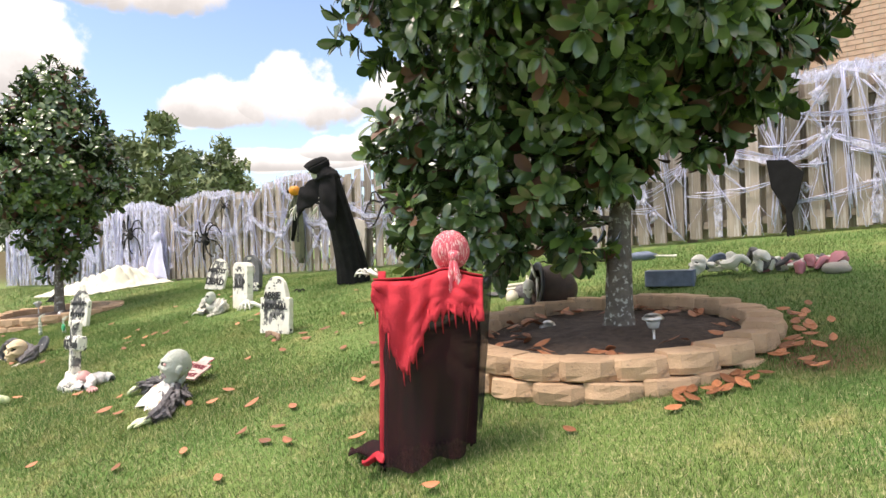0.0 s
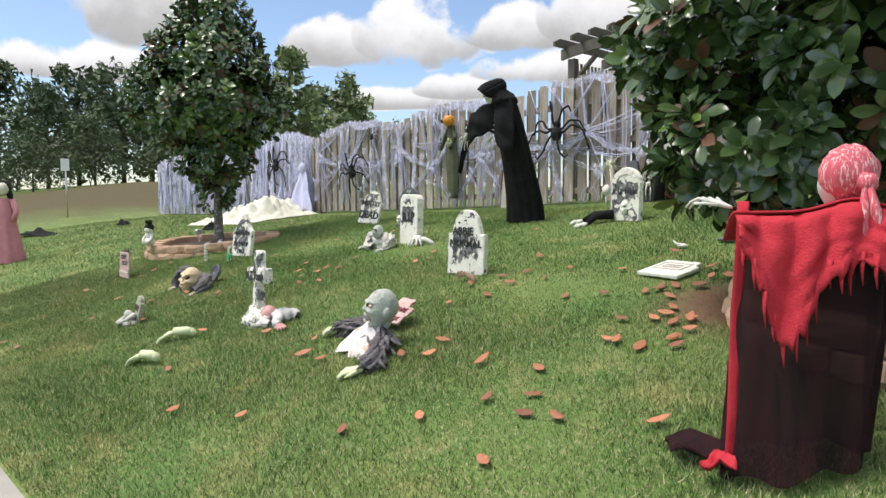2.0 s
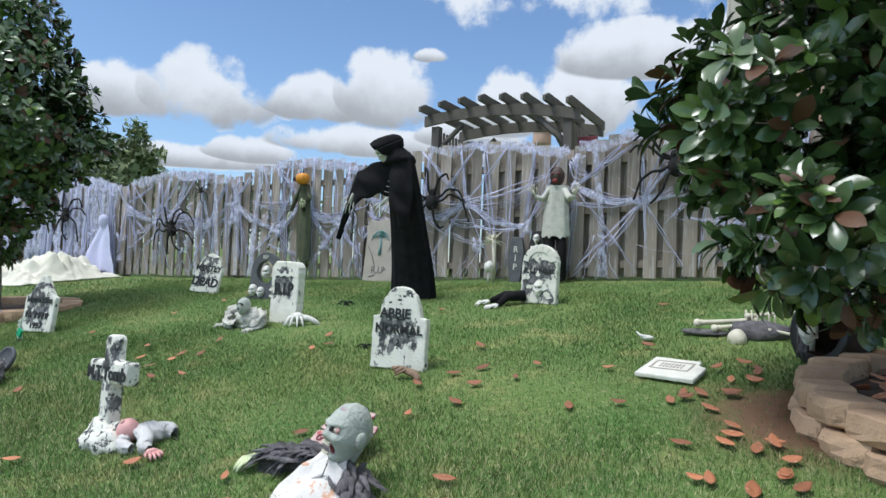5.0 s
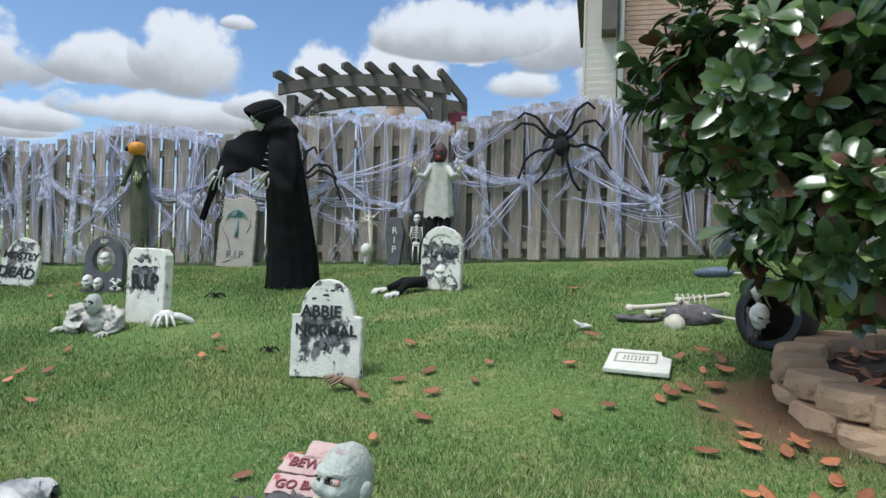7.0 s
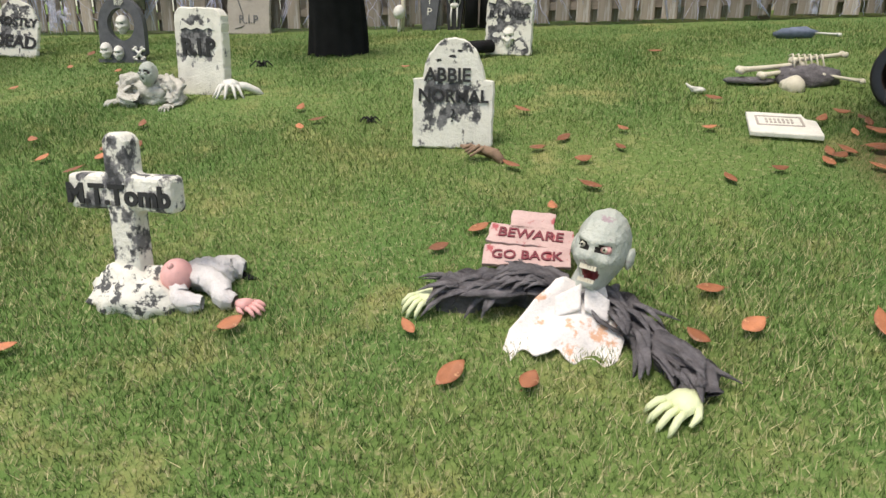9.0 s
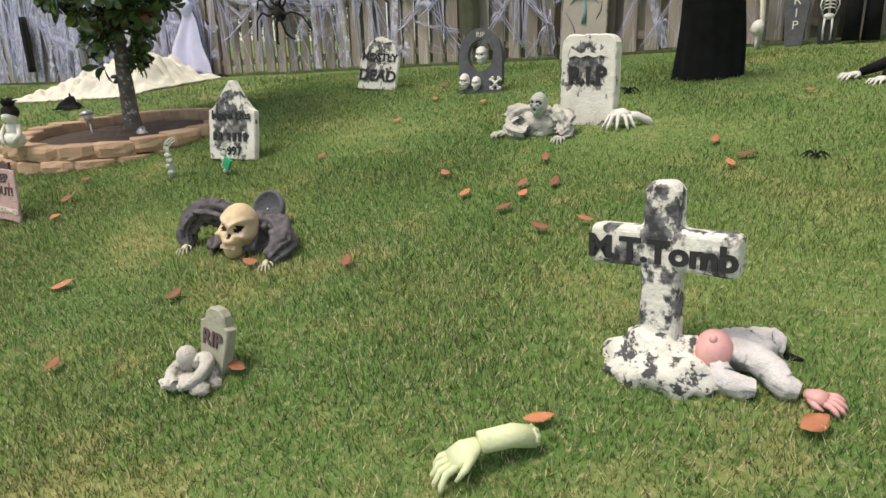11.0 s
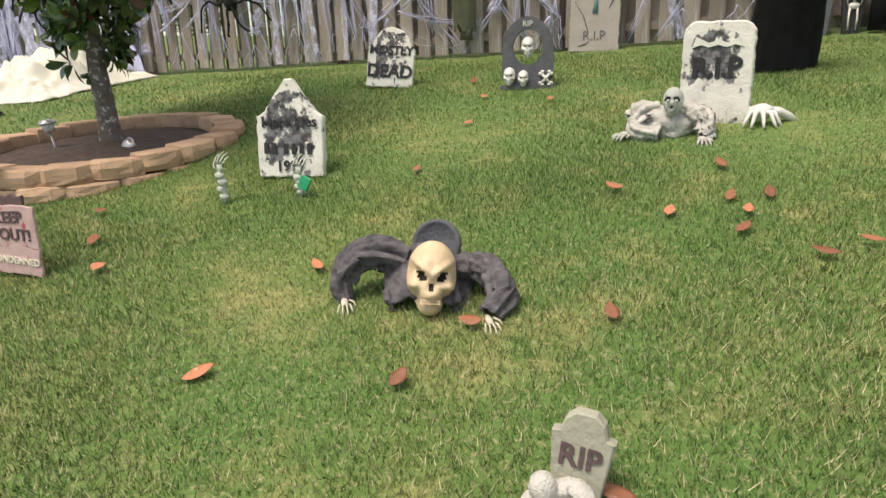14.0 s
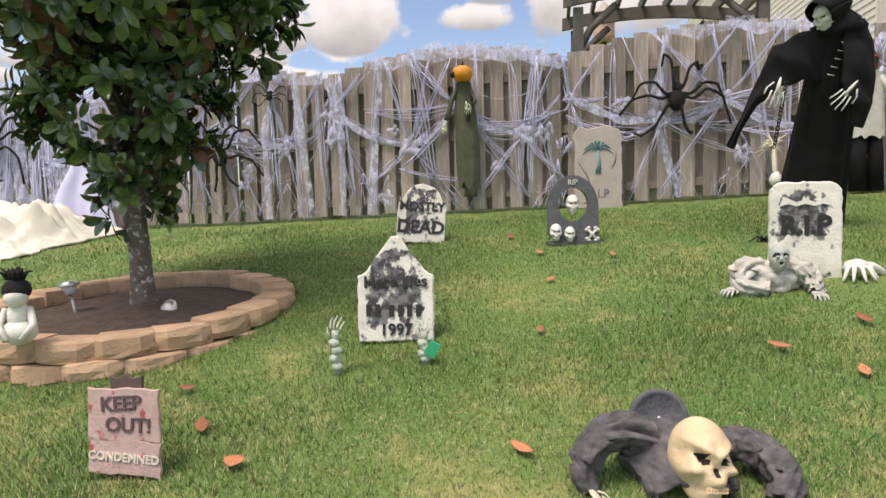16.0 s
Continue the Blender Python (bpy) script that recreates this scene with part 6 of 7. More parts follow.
# ---- crawling figures and small props on the lawn ----
def crawling_zombie():
    root = tagged(new("zombie_prop"), "screaming grey zombie torso with stained shirt crawling on the grass", "zombie prop")
    root.matrix_basis = ground_pose(-4.62, 2.72, 0, 12)
    hc = Vector((0.10, 0.065, 0.235))
    R = Matrix.Translation(hc) @ Matrix.Rotation(radians(-24), 4, "Z") @ Matrix.Rotation(radians(-24), 4, "X")
    g = Geo()
    sculpt_head(g, R @ Matrix.Diagonal((0.93, 1, 1, 1)), 0.255, [(0.13, 0.05, 0.085, 0.055, -0.06, 1, 0.2), (0.13, 0.125, 0.11, 0.035, 0.06, None, 0.25), (0, -0.03, 0.035, 0.075, 0.045, None, 0), (0, -0.09, 0.05, 0.03, 0.05, None, 0),
                              (0.045, -0.105, 0.016, 0.014, -0.03, 1, 0), (0, -0.27, 0.115, 0.095, -0.2, 2, 0), (0.20, -0.10, 0.06, 0.05, 0.05, None, 0), (0.22, -0.26, 0.05, 0.09, -0.03, None, 0),
                              (0, -0.43, 0.09, 0.05, 0.05, None, 0), (0, 0.24, 0.16, 0.012, -0.012, None, 0), (0, 0.29, 0.18, 0.012, -0.012, None, 0), (0.2, -0.01, 0.07, 0.012, -0.02, None, 0.3)], 0, 0.22, (56, 48), 0.03)
    g.at = R
    for x in (-1, 1):
        g.ball((x * 0.086, 0.012, -0.005), (0.012, 0.026, 0.034), 12, 8, 0.2, 6)
    g.m = 3
    for i in range(6):
        x = (i - 2.5) * 0.0085
        g.box((x, -0.096 + 6 * x * x, -0.048), (0.008, 0.010, 0.013), taper=0.8)
        g.box((x, -0.090 + 6 * x * x, -0.088), (0.0075, 0.009, 0.011), taper=0.8)
    g.ball((-0.034, -0.083, 0.013), 0.010, 10, 8)
    g.m = 4
    g.ball((0.034, -0.083, 0.013), (0.020, 0.012, 0.014), 12, 8)
    g.m = 3
    g.ball((0.035, -0.090, 0.013), 0.009, 10, 8)
    g.m = 1
    for x in (-0.034, 0.035):
        g.ball((x, -0.097, 0.013), 0.004, 8, 6)
    g.at = Matrix.Identity(4)
    part("head", g, [ZOMBIE_SKIN, EYE_DARK, RED_FLESH, BONE, PINK_SKIN], root, "bald grey head with gaping mouth")
    g = Geo()
    g.tube([hc + Vector((0.005, 0.03, -0.05)), Vector((0.06, 0.05, 0.11)), Vector((0.04, 0.04, 0.03))], [0.05, 0.05, 0.065], 16, wob=0.08)
    part("neck", g, ZOMBIE_SKIN, root)
    g = Geo()

    def bib(u, v):
        w = 0.07 + 0.10 * min(v * 1.6, 1)
        e = (0.02 * math.sin(u * 23) + 0.03 * noise.noise(Vector((u * 9, 1, 0)))) * max(v - 0.7, 0) * 3
        return Vector((0.04 - 0.05 * v + (u - 0.5) * 2 * w, 0.03 - (0.21 + e) * v, 0.125 * (1 - v) ** 1.4 + 0.016 + 0.010 * math.sin(u * 9 + v * 5) + 0.012 * noise.noise(Vector((u * 4, v * 5, 2))) - 0.05 * v * abs(u - 0.5)))
    g.grid(bib, 32, 24, 0.005)
    for x in (-1, 1):
        g.grid(lambda u, v: Vector((0.05 + x * (0.005 + 0.075 * u), -0.005 - 0.02 * u - 0.06 * v + 0.02 * u * v, 0.155 - 0.04 * u - 0.055 * v)), 8, 6, 0.006)
    part("shirt", g, STAINED, root, "white collared shirt with rusty stains")
    g = Geo()
    g.tube([(0.05, -0.02, 0.128), (0.10, -0.075, 0.075), (0.17, -0.10, 0.05)], [0.012, 0.012, 0.008], 8, flat=0.5)
    part("tie", g, GREY_CLOTH, root)
    for k, (pts, rad) in enumerate((([(0.0, 0.07, 0.06), (-0.12, 0.09, 0.075), (-0.26, 0.075, 0.055), (-0.37, 0.07, 0.04), (-0.42, 0.07, 0.035)], [0.055, 0.05, 0.052, 0.046, 0.026]),
                                    ([(0.11, 0.05, 0.06), (0.19, -0.03, 0.05), (0.25, -0.13, 0.035), (0.35, -0.24, 0.045), (0.36, -0.32, 0.035)], [0.06, 0.05, 0.036, 0.05, 0.03]))):
        g = Geo()
        sleeve_of(g, pts, rad, 60, 30, 0.8, 3.0 * k)
        part("sleeve", g, GREY_CLOTH, root, "torn charcoal sleeve")
        g = Geo()
        P = [Vector(p) for p in pts]
        for i in range(34):
            t = random.uniform(0.1, 3.2)
            a, b = P[int(t)], P[int(t) + 1]
            d = (b - a).normalized()
            q = Vector((-d.y, d.x, 0)).normalized()
            c = a.lerp(b, t - int(t))
            ang = random.uniform(0.15, 2.99)
            r = rad[int(t)] * 1.02
            off = q * math.cos(ang) * r + Vector((0, 0, math.sin(ang) * r))
            L = random.uniform(0.05, 0.12)
            flare = q * math.cos(ang) * random.uniform(0.02, 0.06) + Vector((0, 0, random.uniform(-0.04, 0.0)))
            g.tube([c + off * 0.9, c + off * 1.1 + d * L * 0.4, c + off * 1.08 + d * L * 0.8 + flare * 0.6, c + off * 0.9 + d * L * 1.1 + flare * 1.4], [0.012, 0.017, 0.012, 0.003], 6, flat=0.4, wob=0.4)
        part("tatter", g, GREY_CLOTH, root, "loose torn strips", kind="stuff")
    for a, d, sc, cu in (((-0.41, 0.07, 0.04), (-0.5, -0.55, -0.05), 0.85, 0.45), ((0.35, -0.32, 0.04), (-0.75, -0.6, -0.1), 1.0, 0.35)):
        g = Geo()
        bone_hand(g, a, d, sc, 1, cu, 1.4)
        part("hand", g, GLOW_SKIN, root, "pale green rubber hand")
    # warning board lying behind
    root = tagged(new("warning_sign"), "pinkish board sign reading BEWARE GO BACK, propped on the grass", "sign", "board signs")
    root.matrix_basis = pose(-4.75, 2.95, gz(-4.75, 2.95) + 0.07, -60, 0, -4)
    for z, w, k in ((0.115, 0.30, 2), (0.02, 0.30, -3), (0.19, 0.16, 1)):
        g = Geo()
        g.slab(worn([(-w / 2, -0.045), (w / 2, -0.045), (w / 2, 0.045), (-w / 2, 0.045)], 0.004), 0.014, 0.002)
        part("board", g, PINK_WOOD, root, m=pose(0, 0, z, 0, k, 0))
    lettering(root, "BEWARE", 0, -0.011, 0.097, 0.06, DARK_RED, 0.001, 2)
    lettering(root, "GO BACK", 0, -0.011, 0.0, 0.055, DARK_RED, 0.001, -3)


crawling_zombie()


def skull_crawler():
    root = tagged(new("skull_crawler_prop"), "tan scowling skull prop in grey rags clawing out of the grass", "zombie prop")
    root.matrix_basis = ground_pose(-8.105, 3.05, 8, 8) @ Matrix.Scale(0.95, 4)
    g = Geo()
    skull(g, pose(-0.01, -0.05, -0.01, -24, 8, 10), 0.28, 0, 1, None, 0.7, (60, 48))
    part("head", g, [SKULL_TAN, EYE_DARK], root, "tan angry skull head")
    g = Geo()

    def chest(u, v):
        a = math.pi * u
        r = 0.17 + 0.02 * math.sin(a * 7 + v * 3)
        return Vector((-0.05 + (r - 0.02 * v) * math.cos(a) + 0.02 * v, 0.17 - 0.22 * v, -0.01 + (0.19 - 0.12 * v ** 1.5) * math.sin(a) ** 0.7 + 0.012 * math.sin(u * 26 + v * 4) + 0.01 * noise.noise(Vector((u * 5, v * 6, 0)))))
    g.grid(chest, 48, 20, 0.012)
    part("robe", g, GREY_CLOTH, root)
    for k, (pts, rad) in enumerate((([(-0.13, 0.14, 0.13), (-0.22, 0.13, 0.165), (-0.32, 0.10, 0.155), (-0.375, 0.05, 0.085), (-0.36, 0.02, 0.0)], [0.055, 0.062, 0.055, 0.042, 0.03]),
                                    ([(0.07, 0.13, 0.10), (0.16, 0.11, 0.125), (0.235, 0.05, 0.115), (0.262, -0.02, 0.065), (0.225, -0.085, 0.02)], [0.05, 0.053, 0.055, 0.056, 0.042]))):
        g = Geo()
        sleeve_of(g, pts, rad, 50, 36, 0.42, 2.0 * k)
        part("sleeve", g, GREY_CLOTH, root, "draped grey sleeve")
    for a, d in (((-0.36, 0.01, 0.015), (0.3, -0.9, -0.1)), ((0.22, -0.10, 0.025), (0.35, -0.9, -0.15))):
        g = Geo()
        bone_hand(g, a, d, 0.62, 1, 0.3, 0.7)
        part("hand", g, BONE, root, "bony fingers")
    root = tagged(new("grave_marker"), "round dark grey plastic disc with raised rim on the grass", "grave marker")
    root.matrix_basis = pose(-8.185, 3.34, gz(-8.185, 3.34) + 0.085, 68, 0, 0)
    g = Geo()
    g.lathe([(0.001, 0.010), (0.082, 0.010), (0.087, 0.018), (0.100, 0.018), (0.105, 0.0), (0.098, -0.012), (0.001, -0.012)], 36)
    part("disc", g, GREY_STONE, root)
    g = Geo()
    g.ball((0, 0, 0.012), (0.008, 0.008, 0.005), 10, 6)
    part("bolt", g, STEEL, root, "small steel bolt")


skull_crawler()


def pale_zombie():
    root = tagged(new("mummy_prop"), "pale mummy torso prop crawling beside a tombstone", "zombie prop")
    root.matrix_basis = ground_pose(-7.22, 4.98, 0, 10) @ Matrix.Scale(0.9, 4)
    g = Geo()
    sculpt_head(g, pose(-0.10, -0.06, 0.215, -18, 0, -6), 0.18, [(0.135, 0.06, 0.115, 0.10, -0.07, 1, 0), (0, -0.05, 0.03, 0.06, 0.03, None, 0), (0, -0.21, 0.065, 0.06, -0.08, 1, 0), (0.12, 0.17, 0.12, 0.03, 0.04, None, 0)], 0, 0.22, (36, 30), 0.04)
    g.m = 0
    for x in (-0.024, 0.024):
        g.ball((-0.105 + x, -0.125, 0.238), (0.012, 0.010, 0.011), 8, 6)
    part("head", g, [ZOMBIE_SKIN, EYE_DARK], root, "pale grey head with dark eye rings")
    g = Geo()
    g.ball((-0.12, 0.02, 0.06), (0.20, 0.13, 0.115), 40, 24, 0.3, 4)
    part("robe", g, WHITE_CLOTH, root)
    for k, (pts, rad) in enumerate((([(-0.18, 0.03, 0.13), (-0.28, 0.0, 0.12), (-0.34, -0.05, 0.07), (-0.27, -0.11, 0.04), (-0.17, -0.14, 0.03)], [0.065, 0.068, 0.06, 0.055, 0.04]),
                                    ([(-0.02, 0.02, 0.13), (0.05, -0.02, 0.13), (0.10, -0.07, 0.09), (0.10, -0.12, 0.04), (0.08, -0.16, 0.02)], [0.06, 0.062, 0.055, 0.05, 0.03]))):
        g = Geo()
        sleeve_of(g, pts, rad, 44, 30, 0.65, 1.7 * k)
        part("sleeve", g, WHITE_CLOTH, root)
    for a, d in (((0.08, -0.16, 0.025), (0.1, -1, 0)), ((-0.36, -0.07, 0.02), (-0.6, -0.8, 0))):
        g = Geo()
        bone_hand(g, a, d, 0.8, 1, 0.3, 1.2)
        part("hand", g, WHITE_CLOTH, root)
    g = Geo()
    g.ball((0, 0, 0.10), (0.085, 0.065, 0.055), 14, 10, 0.25, 4)
    for a in (-0.9, -0.45, 0.1, 0.7, 1.2):
        d = Vector((math.sin(a), -math.cos(a), 0))
        g.tube([Vector((0, 0, 0.11)), d * 0.09 + Vector((0, 0, 0.10)), d * 0.125 + Vector((0, 0, 0.04)), d * 0.15 + Vector((0, 0, 0.005))], [0.020, 0.016, 0.012, 0.007], 8)
    g.tube([(0.0, 0.0, 0.10), (0.12, 0.04, 0.10), (0.20, 0.08, 0.06), (0.24, 0.10, 0.02)], [0.04, 0.035, 0.03, 0.02], 8, wob=0.2)
    thing("skeletal_claw_prop", g, BONE_WHITE, ground_pose(-6.84, 5.08, 0) @ Matrix.Scale(0.8, 4), "large pale skeletal claw prop on the grass", "claw prop")
    g = Geo()
    for k, (x, y, tx) in enumerate(((-0.12, 0.02, -1), (0.02, -0.12, -0.5))):
        g.m = 0
        g.tube([(0.2, 0.1, 0.08), (x * 0.3 + 0.06, y * 0.4 + 0.03, 0.09), (x, y, 0.03)], [0.05, 0.045, 0.03], 9, wob=0.25)
        g.m = 1
        bone_hand(g, (x, y, 0.03), (tx, -0.8, -0.05), 1.0, 1, 0.35, 1.1)
    thing("reaching_arms_prop", g, [BLACK_CLOTH, BONE_WHITE], ground_pose(-5.42, 6.36, 0, 10), "pair of pale reaching forearms in black sleeves", "hand prop")


pale_zombie()


def fallen_doll():
    g = Geo()
    g.ball((0, 0, 0.075), (0.062, 0.066, 0.062), 20, 14)
    g.ball((0, -0.03, 0.128), 0.014, 10, 6)
    g.m = 1
    g.ball((0.08, 0.09, 0.045), (0.11, 0.075, 0.055), 30, 18, 0.22, 4)
    sleeve_of(g, [(0.05, 0.04, 0.06), (0.12, 0.02, 0.065), (0.18, -0.02, 0.055), (0.22, -0.06, 0.04), (0.265, -0.065, 0.03)], [0.045, 0.046, 0.042, 0.040, 0.024], 30, 18, 0.18)
    sleeve_of(g, [(0.01, -0.03, 0.05), (0.04, -0.075, 0.035), (0.09, -0.095, 0.03), (0.14, -0.085, 0.025)], [0.036, 0.036, 0.034, 0.026], 24, 16, 0.25, 1.0)
    sleeve_of(g, [(0.10, 0.10, 0.05), (0.15, 0.15, 0.045), (0.20, 0.16, 0.03)], [0.055, 0.05, 0.035], 20, 16, 0.2, 2.0)
    g.m = 0
    bone_hand(g, (0.28, -0.065, 0.03), (0.9, -0.3, 0), 0.75, -1, 0.2, 1.6)
    g.m = 2
    g.grid(lambda u, v: Vector((0.05 + 0.22 * u, 0.12 + 0.07 * v, 0.012 + 0.012 * math.sin(u * 8 + v * 5))), 10, 4, 0.006)
    thing("fallen_doll", g, [PINK_SKIN, DOLL_CLOTH, BLACK_CLOTH], ground_pose(-5.925, 2.75, 0, 10) @ Matrix.Diagonal((0.86, 0.9, 1, 1)), "bald pink baby doll in white clothes face down on grass", "doll")


fallen_doll()


def severed_hand(x, y, rz, label):
    g = Geo()
    g.tube([(0, 0.16, 0.05), (0, 0.10, 0.075), (0, 0.0, 0.085)], [0.034, 0.036, 0.034], 12)
    g.ball((0, 0.165, 0.05), (0.032, 0.02, 0.035), 10, 8, 0.4, 6)
    bone_hand(g, (0, 0.0, 0.085), (0, -0.9, -0.35), 1.15, 1, 0.35, 1.35)
    thing("severed_hand_prop", g, GLOW_SKIN, ground_pose(x, y, rz, 10) @ Matrix.Scale(0.9, 4), label, "hand prop", "loose hand props")


severed_hand(-6.40, 2.20, -48, "pale green severed hand prop standing on its fingertips")
severed_hand(-6.11, 1.85, -72, "pale green severed hand prop lying near the pavement")


def rising_arm(x, y, h, tool):
    g = Geo()
    g.m = 0
    pts = [(0, 0, -0.02), (0.008, 0, h * 0.3), (-0.004, 0.0, h * 0.62)]
    g.tube(pts, [0.024, 0.017, 0.020], 8, wob=0.3)
    for k, z in enumerate((0.15, 0.3, 0.45, 0.58)):
        g.ball((0.006 * (-1) ** k, -0.004, h * z), (0.026, 0.023, 0.022), 12, 8, 0.3, 5)
    bone_hand(g, (-0.004, 0, h * 0.6), (0.1, -0.1, 1), 0.66, 1, 1.1, 0.9, (0, -1, 0))
    if tool:
        g.m = 1
        g.box((0.045, -0.03, h * 0.45), (0.055, 0.02, 0.07), Matrix.Rotation(0.5, 3, "Y"))
    thing("rising_arm_prop", g, [PALE_BONE, GREEN_PLASTIC], ground_pose(x, y), "skeletal forearm rising from the grass" + (" with a green tag" if tool else ""), "hand prop", "rising arm props")


rising_arm(-9.57, 3.87, 0.26, False)
rising_arm(-9.17, 3.99, 0.17, True)
g = Geo()
for k in range(5):
    g.tube([(0.05, 0.03, 0.02), (0.0 - 0.02 * k, -0.01 + 0.008 * k, 0.07 + 0.008 * (k % 2)), (-0.06 - 0.012 * k, -0.03 + 0.014 * k, 0.03 + 0.01 * k)], [0.012, 0.011, 0.007], 7, wob=0.2)
g.tube([(0.10, -0.04, 0.0), (0.06, 0.0, 0.04), (0.0, 0.0, 0.06)], [0.022, 0.024, 0.02], 8, wob=0.3)
thing("skeletal_hand_prop", g, material("brown bone", (0.30, 0.20, 0.13), (0.20, 0.13, 0.085), 0.7, 16, 70, 0.5), ground_pose(-5.02, 4.0, 10), "brown skeletal hand prop clawing up before a tombstone", "hand prop")


def keep_out():
    root = tagged(new("warning_sign"), "stained pink board sign reading KEEP OUT! CONDEMNED on a stake", "sign", "board signs")
    root.matrix_basis = ground_pose(-10.1, 3.05, 3, -4)
    g = Geo()
    g.slab([(-0.055, -0.05), (0.055, -0.05), (0.065, 0.37), (0.03, 0.36), (0.0, 0.375), (-0.03, 0.36), (-0.06, 0.37)], 0.016, 0.002)
    part("stake", g, BROWN_WOOD, root)
    for z, w, h, r in ((0.23, 0.28, 0.19, 0), (0.075, 0.28, 0.13, 4)):
        g = Geo()
        g.slab(worn([(-w / 2, -h / 2), (w / 2, -h / 2), (w / 2, h / 2), (-w / 2, h / 2)], 0.005, 0.03), 0.016, 0.003)
        part("board", g, PINK_WOOD, root, m=pose(0, -0.018, z, 0, r, 0))
    lettering(root, "KEEP", -0.005, -0.029, 0.248, 0.074, BROWN_WOOD, 0.0015, -3)
    lettering(root, "OUT!", 0.02, -0.029, 0.17, 0.074, BROWN_WOOD, 0.0015, 2)
    lettering(root, "CONDEMNED", 0.0, -0.029, 0.062, 0.043, CREAM_PAINT, 0.001, 4)


keep_out()


# ---- beds: lights and figurine ----
def solar_light(x, y, z, h, tilt):
    root = tagged(new("path_light"), "small steel solar path light stuck in the mulch", "garden light", "solar path lights")
    root.matrix_basis = pose(x, y, z, tilt[0], tilt[1], 0)
    g = Geo()
    g.tube([(0, 0, -0.06), (0, 0, h)], 0.008, 8)
    part("stake", g, STEEL, root)
    g = Geo()
    g.lathe([(0.001, h), (0.032, h), (0.046, h + 0.055), (0.001, h + 0.055)], 18)
    part("lens", g, CLEAR, root, "frosted lens")
    g = Geo()
    g.lathe([(0.064, h + 0.052), (0.066, h + 0.06), (0.045, h + 0.08), (0.028, h + 0.086), (0.001, h + 0.088)], 20)
    part("cap", g, STEEL, root, "brushed steel cap")


solar_light(-1.50, 4.02, 0.90, 0.13, (4, 0))
solar_light(-2.35, 4.35, 0.93, 0.05, (70, 20))
solar_light(-11.55, 4.65, 0.76, 0.17, (0, -10))
solar_light(-10.92, 4.78, 0.78, 0.04, (60, -25))


def figurine():
    g = Geo()
    g.ball((0, 0, 0.055), (0.075, 0.065, 0.06), 16, 10, 0.1, 4)
    g.ball((0, 0.005, 0.125), (0.05, 0.045, 0.07), 14, 10)
    g.ball((0, -0.01, 0.215), (0.05, 0.05, 0.05), 16, 12)
    for x in (-1, 1):
        g.tube([(x * 0.045, 0, 0.16), (x * 0.07, -0.04, 0.09), (x * 0.03, -0.08, 0.03)], [0.018, 0.017, 0.014], 8)
    g.m = 1
    g.ball((0, 0.005, 0.245), (0.060, 0.060, 0.055), 16, 10)
    g.ball((0, 0.005, 0.315), (0.035, 0.035, 0.026), 14, 8, 0.3, 6)
    for i in range(40):
        a, r = random.uniform(0, 6.28), random.uniform(0.005, 0.03)
        b = Vector((r * math.cos(a), r * math.sin(a), 0.295))
        g.tube([b, b + Vector((0.6 * b.x, 0.6 * b.y, 0.028)), b + Vector((1.0 * b.x + random.uniform(-0.02, 0.02), 1.0 * b.y, 0.035 + random.uniform(-0.01, 0.02)))], [0.010, 0.008, 0.002], 5)
    thing("garden_figurine", g, [FOAM_WHITE, BLACK_FUR], pose(-11.13, 3.73, 0.82, 0, 0, 25) @ Matrix.Scale(1.08, 4), "white seated garden figurine with fluffy black hat on planter edge", "figurine")


figurine()


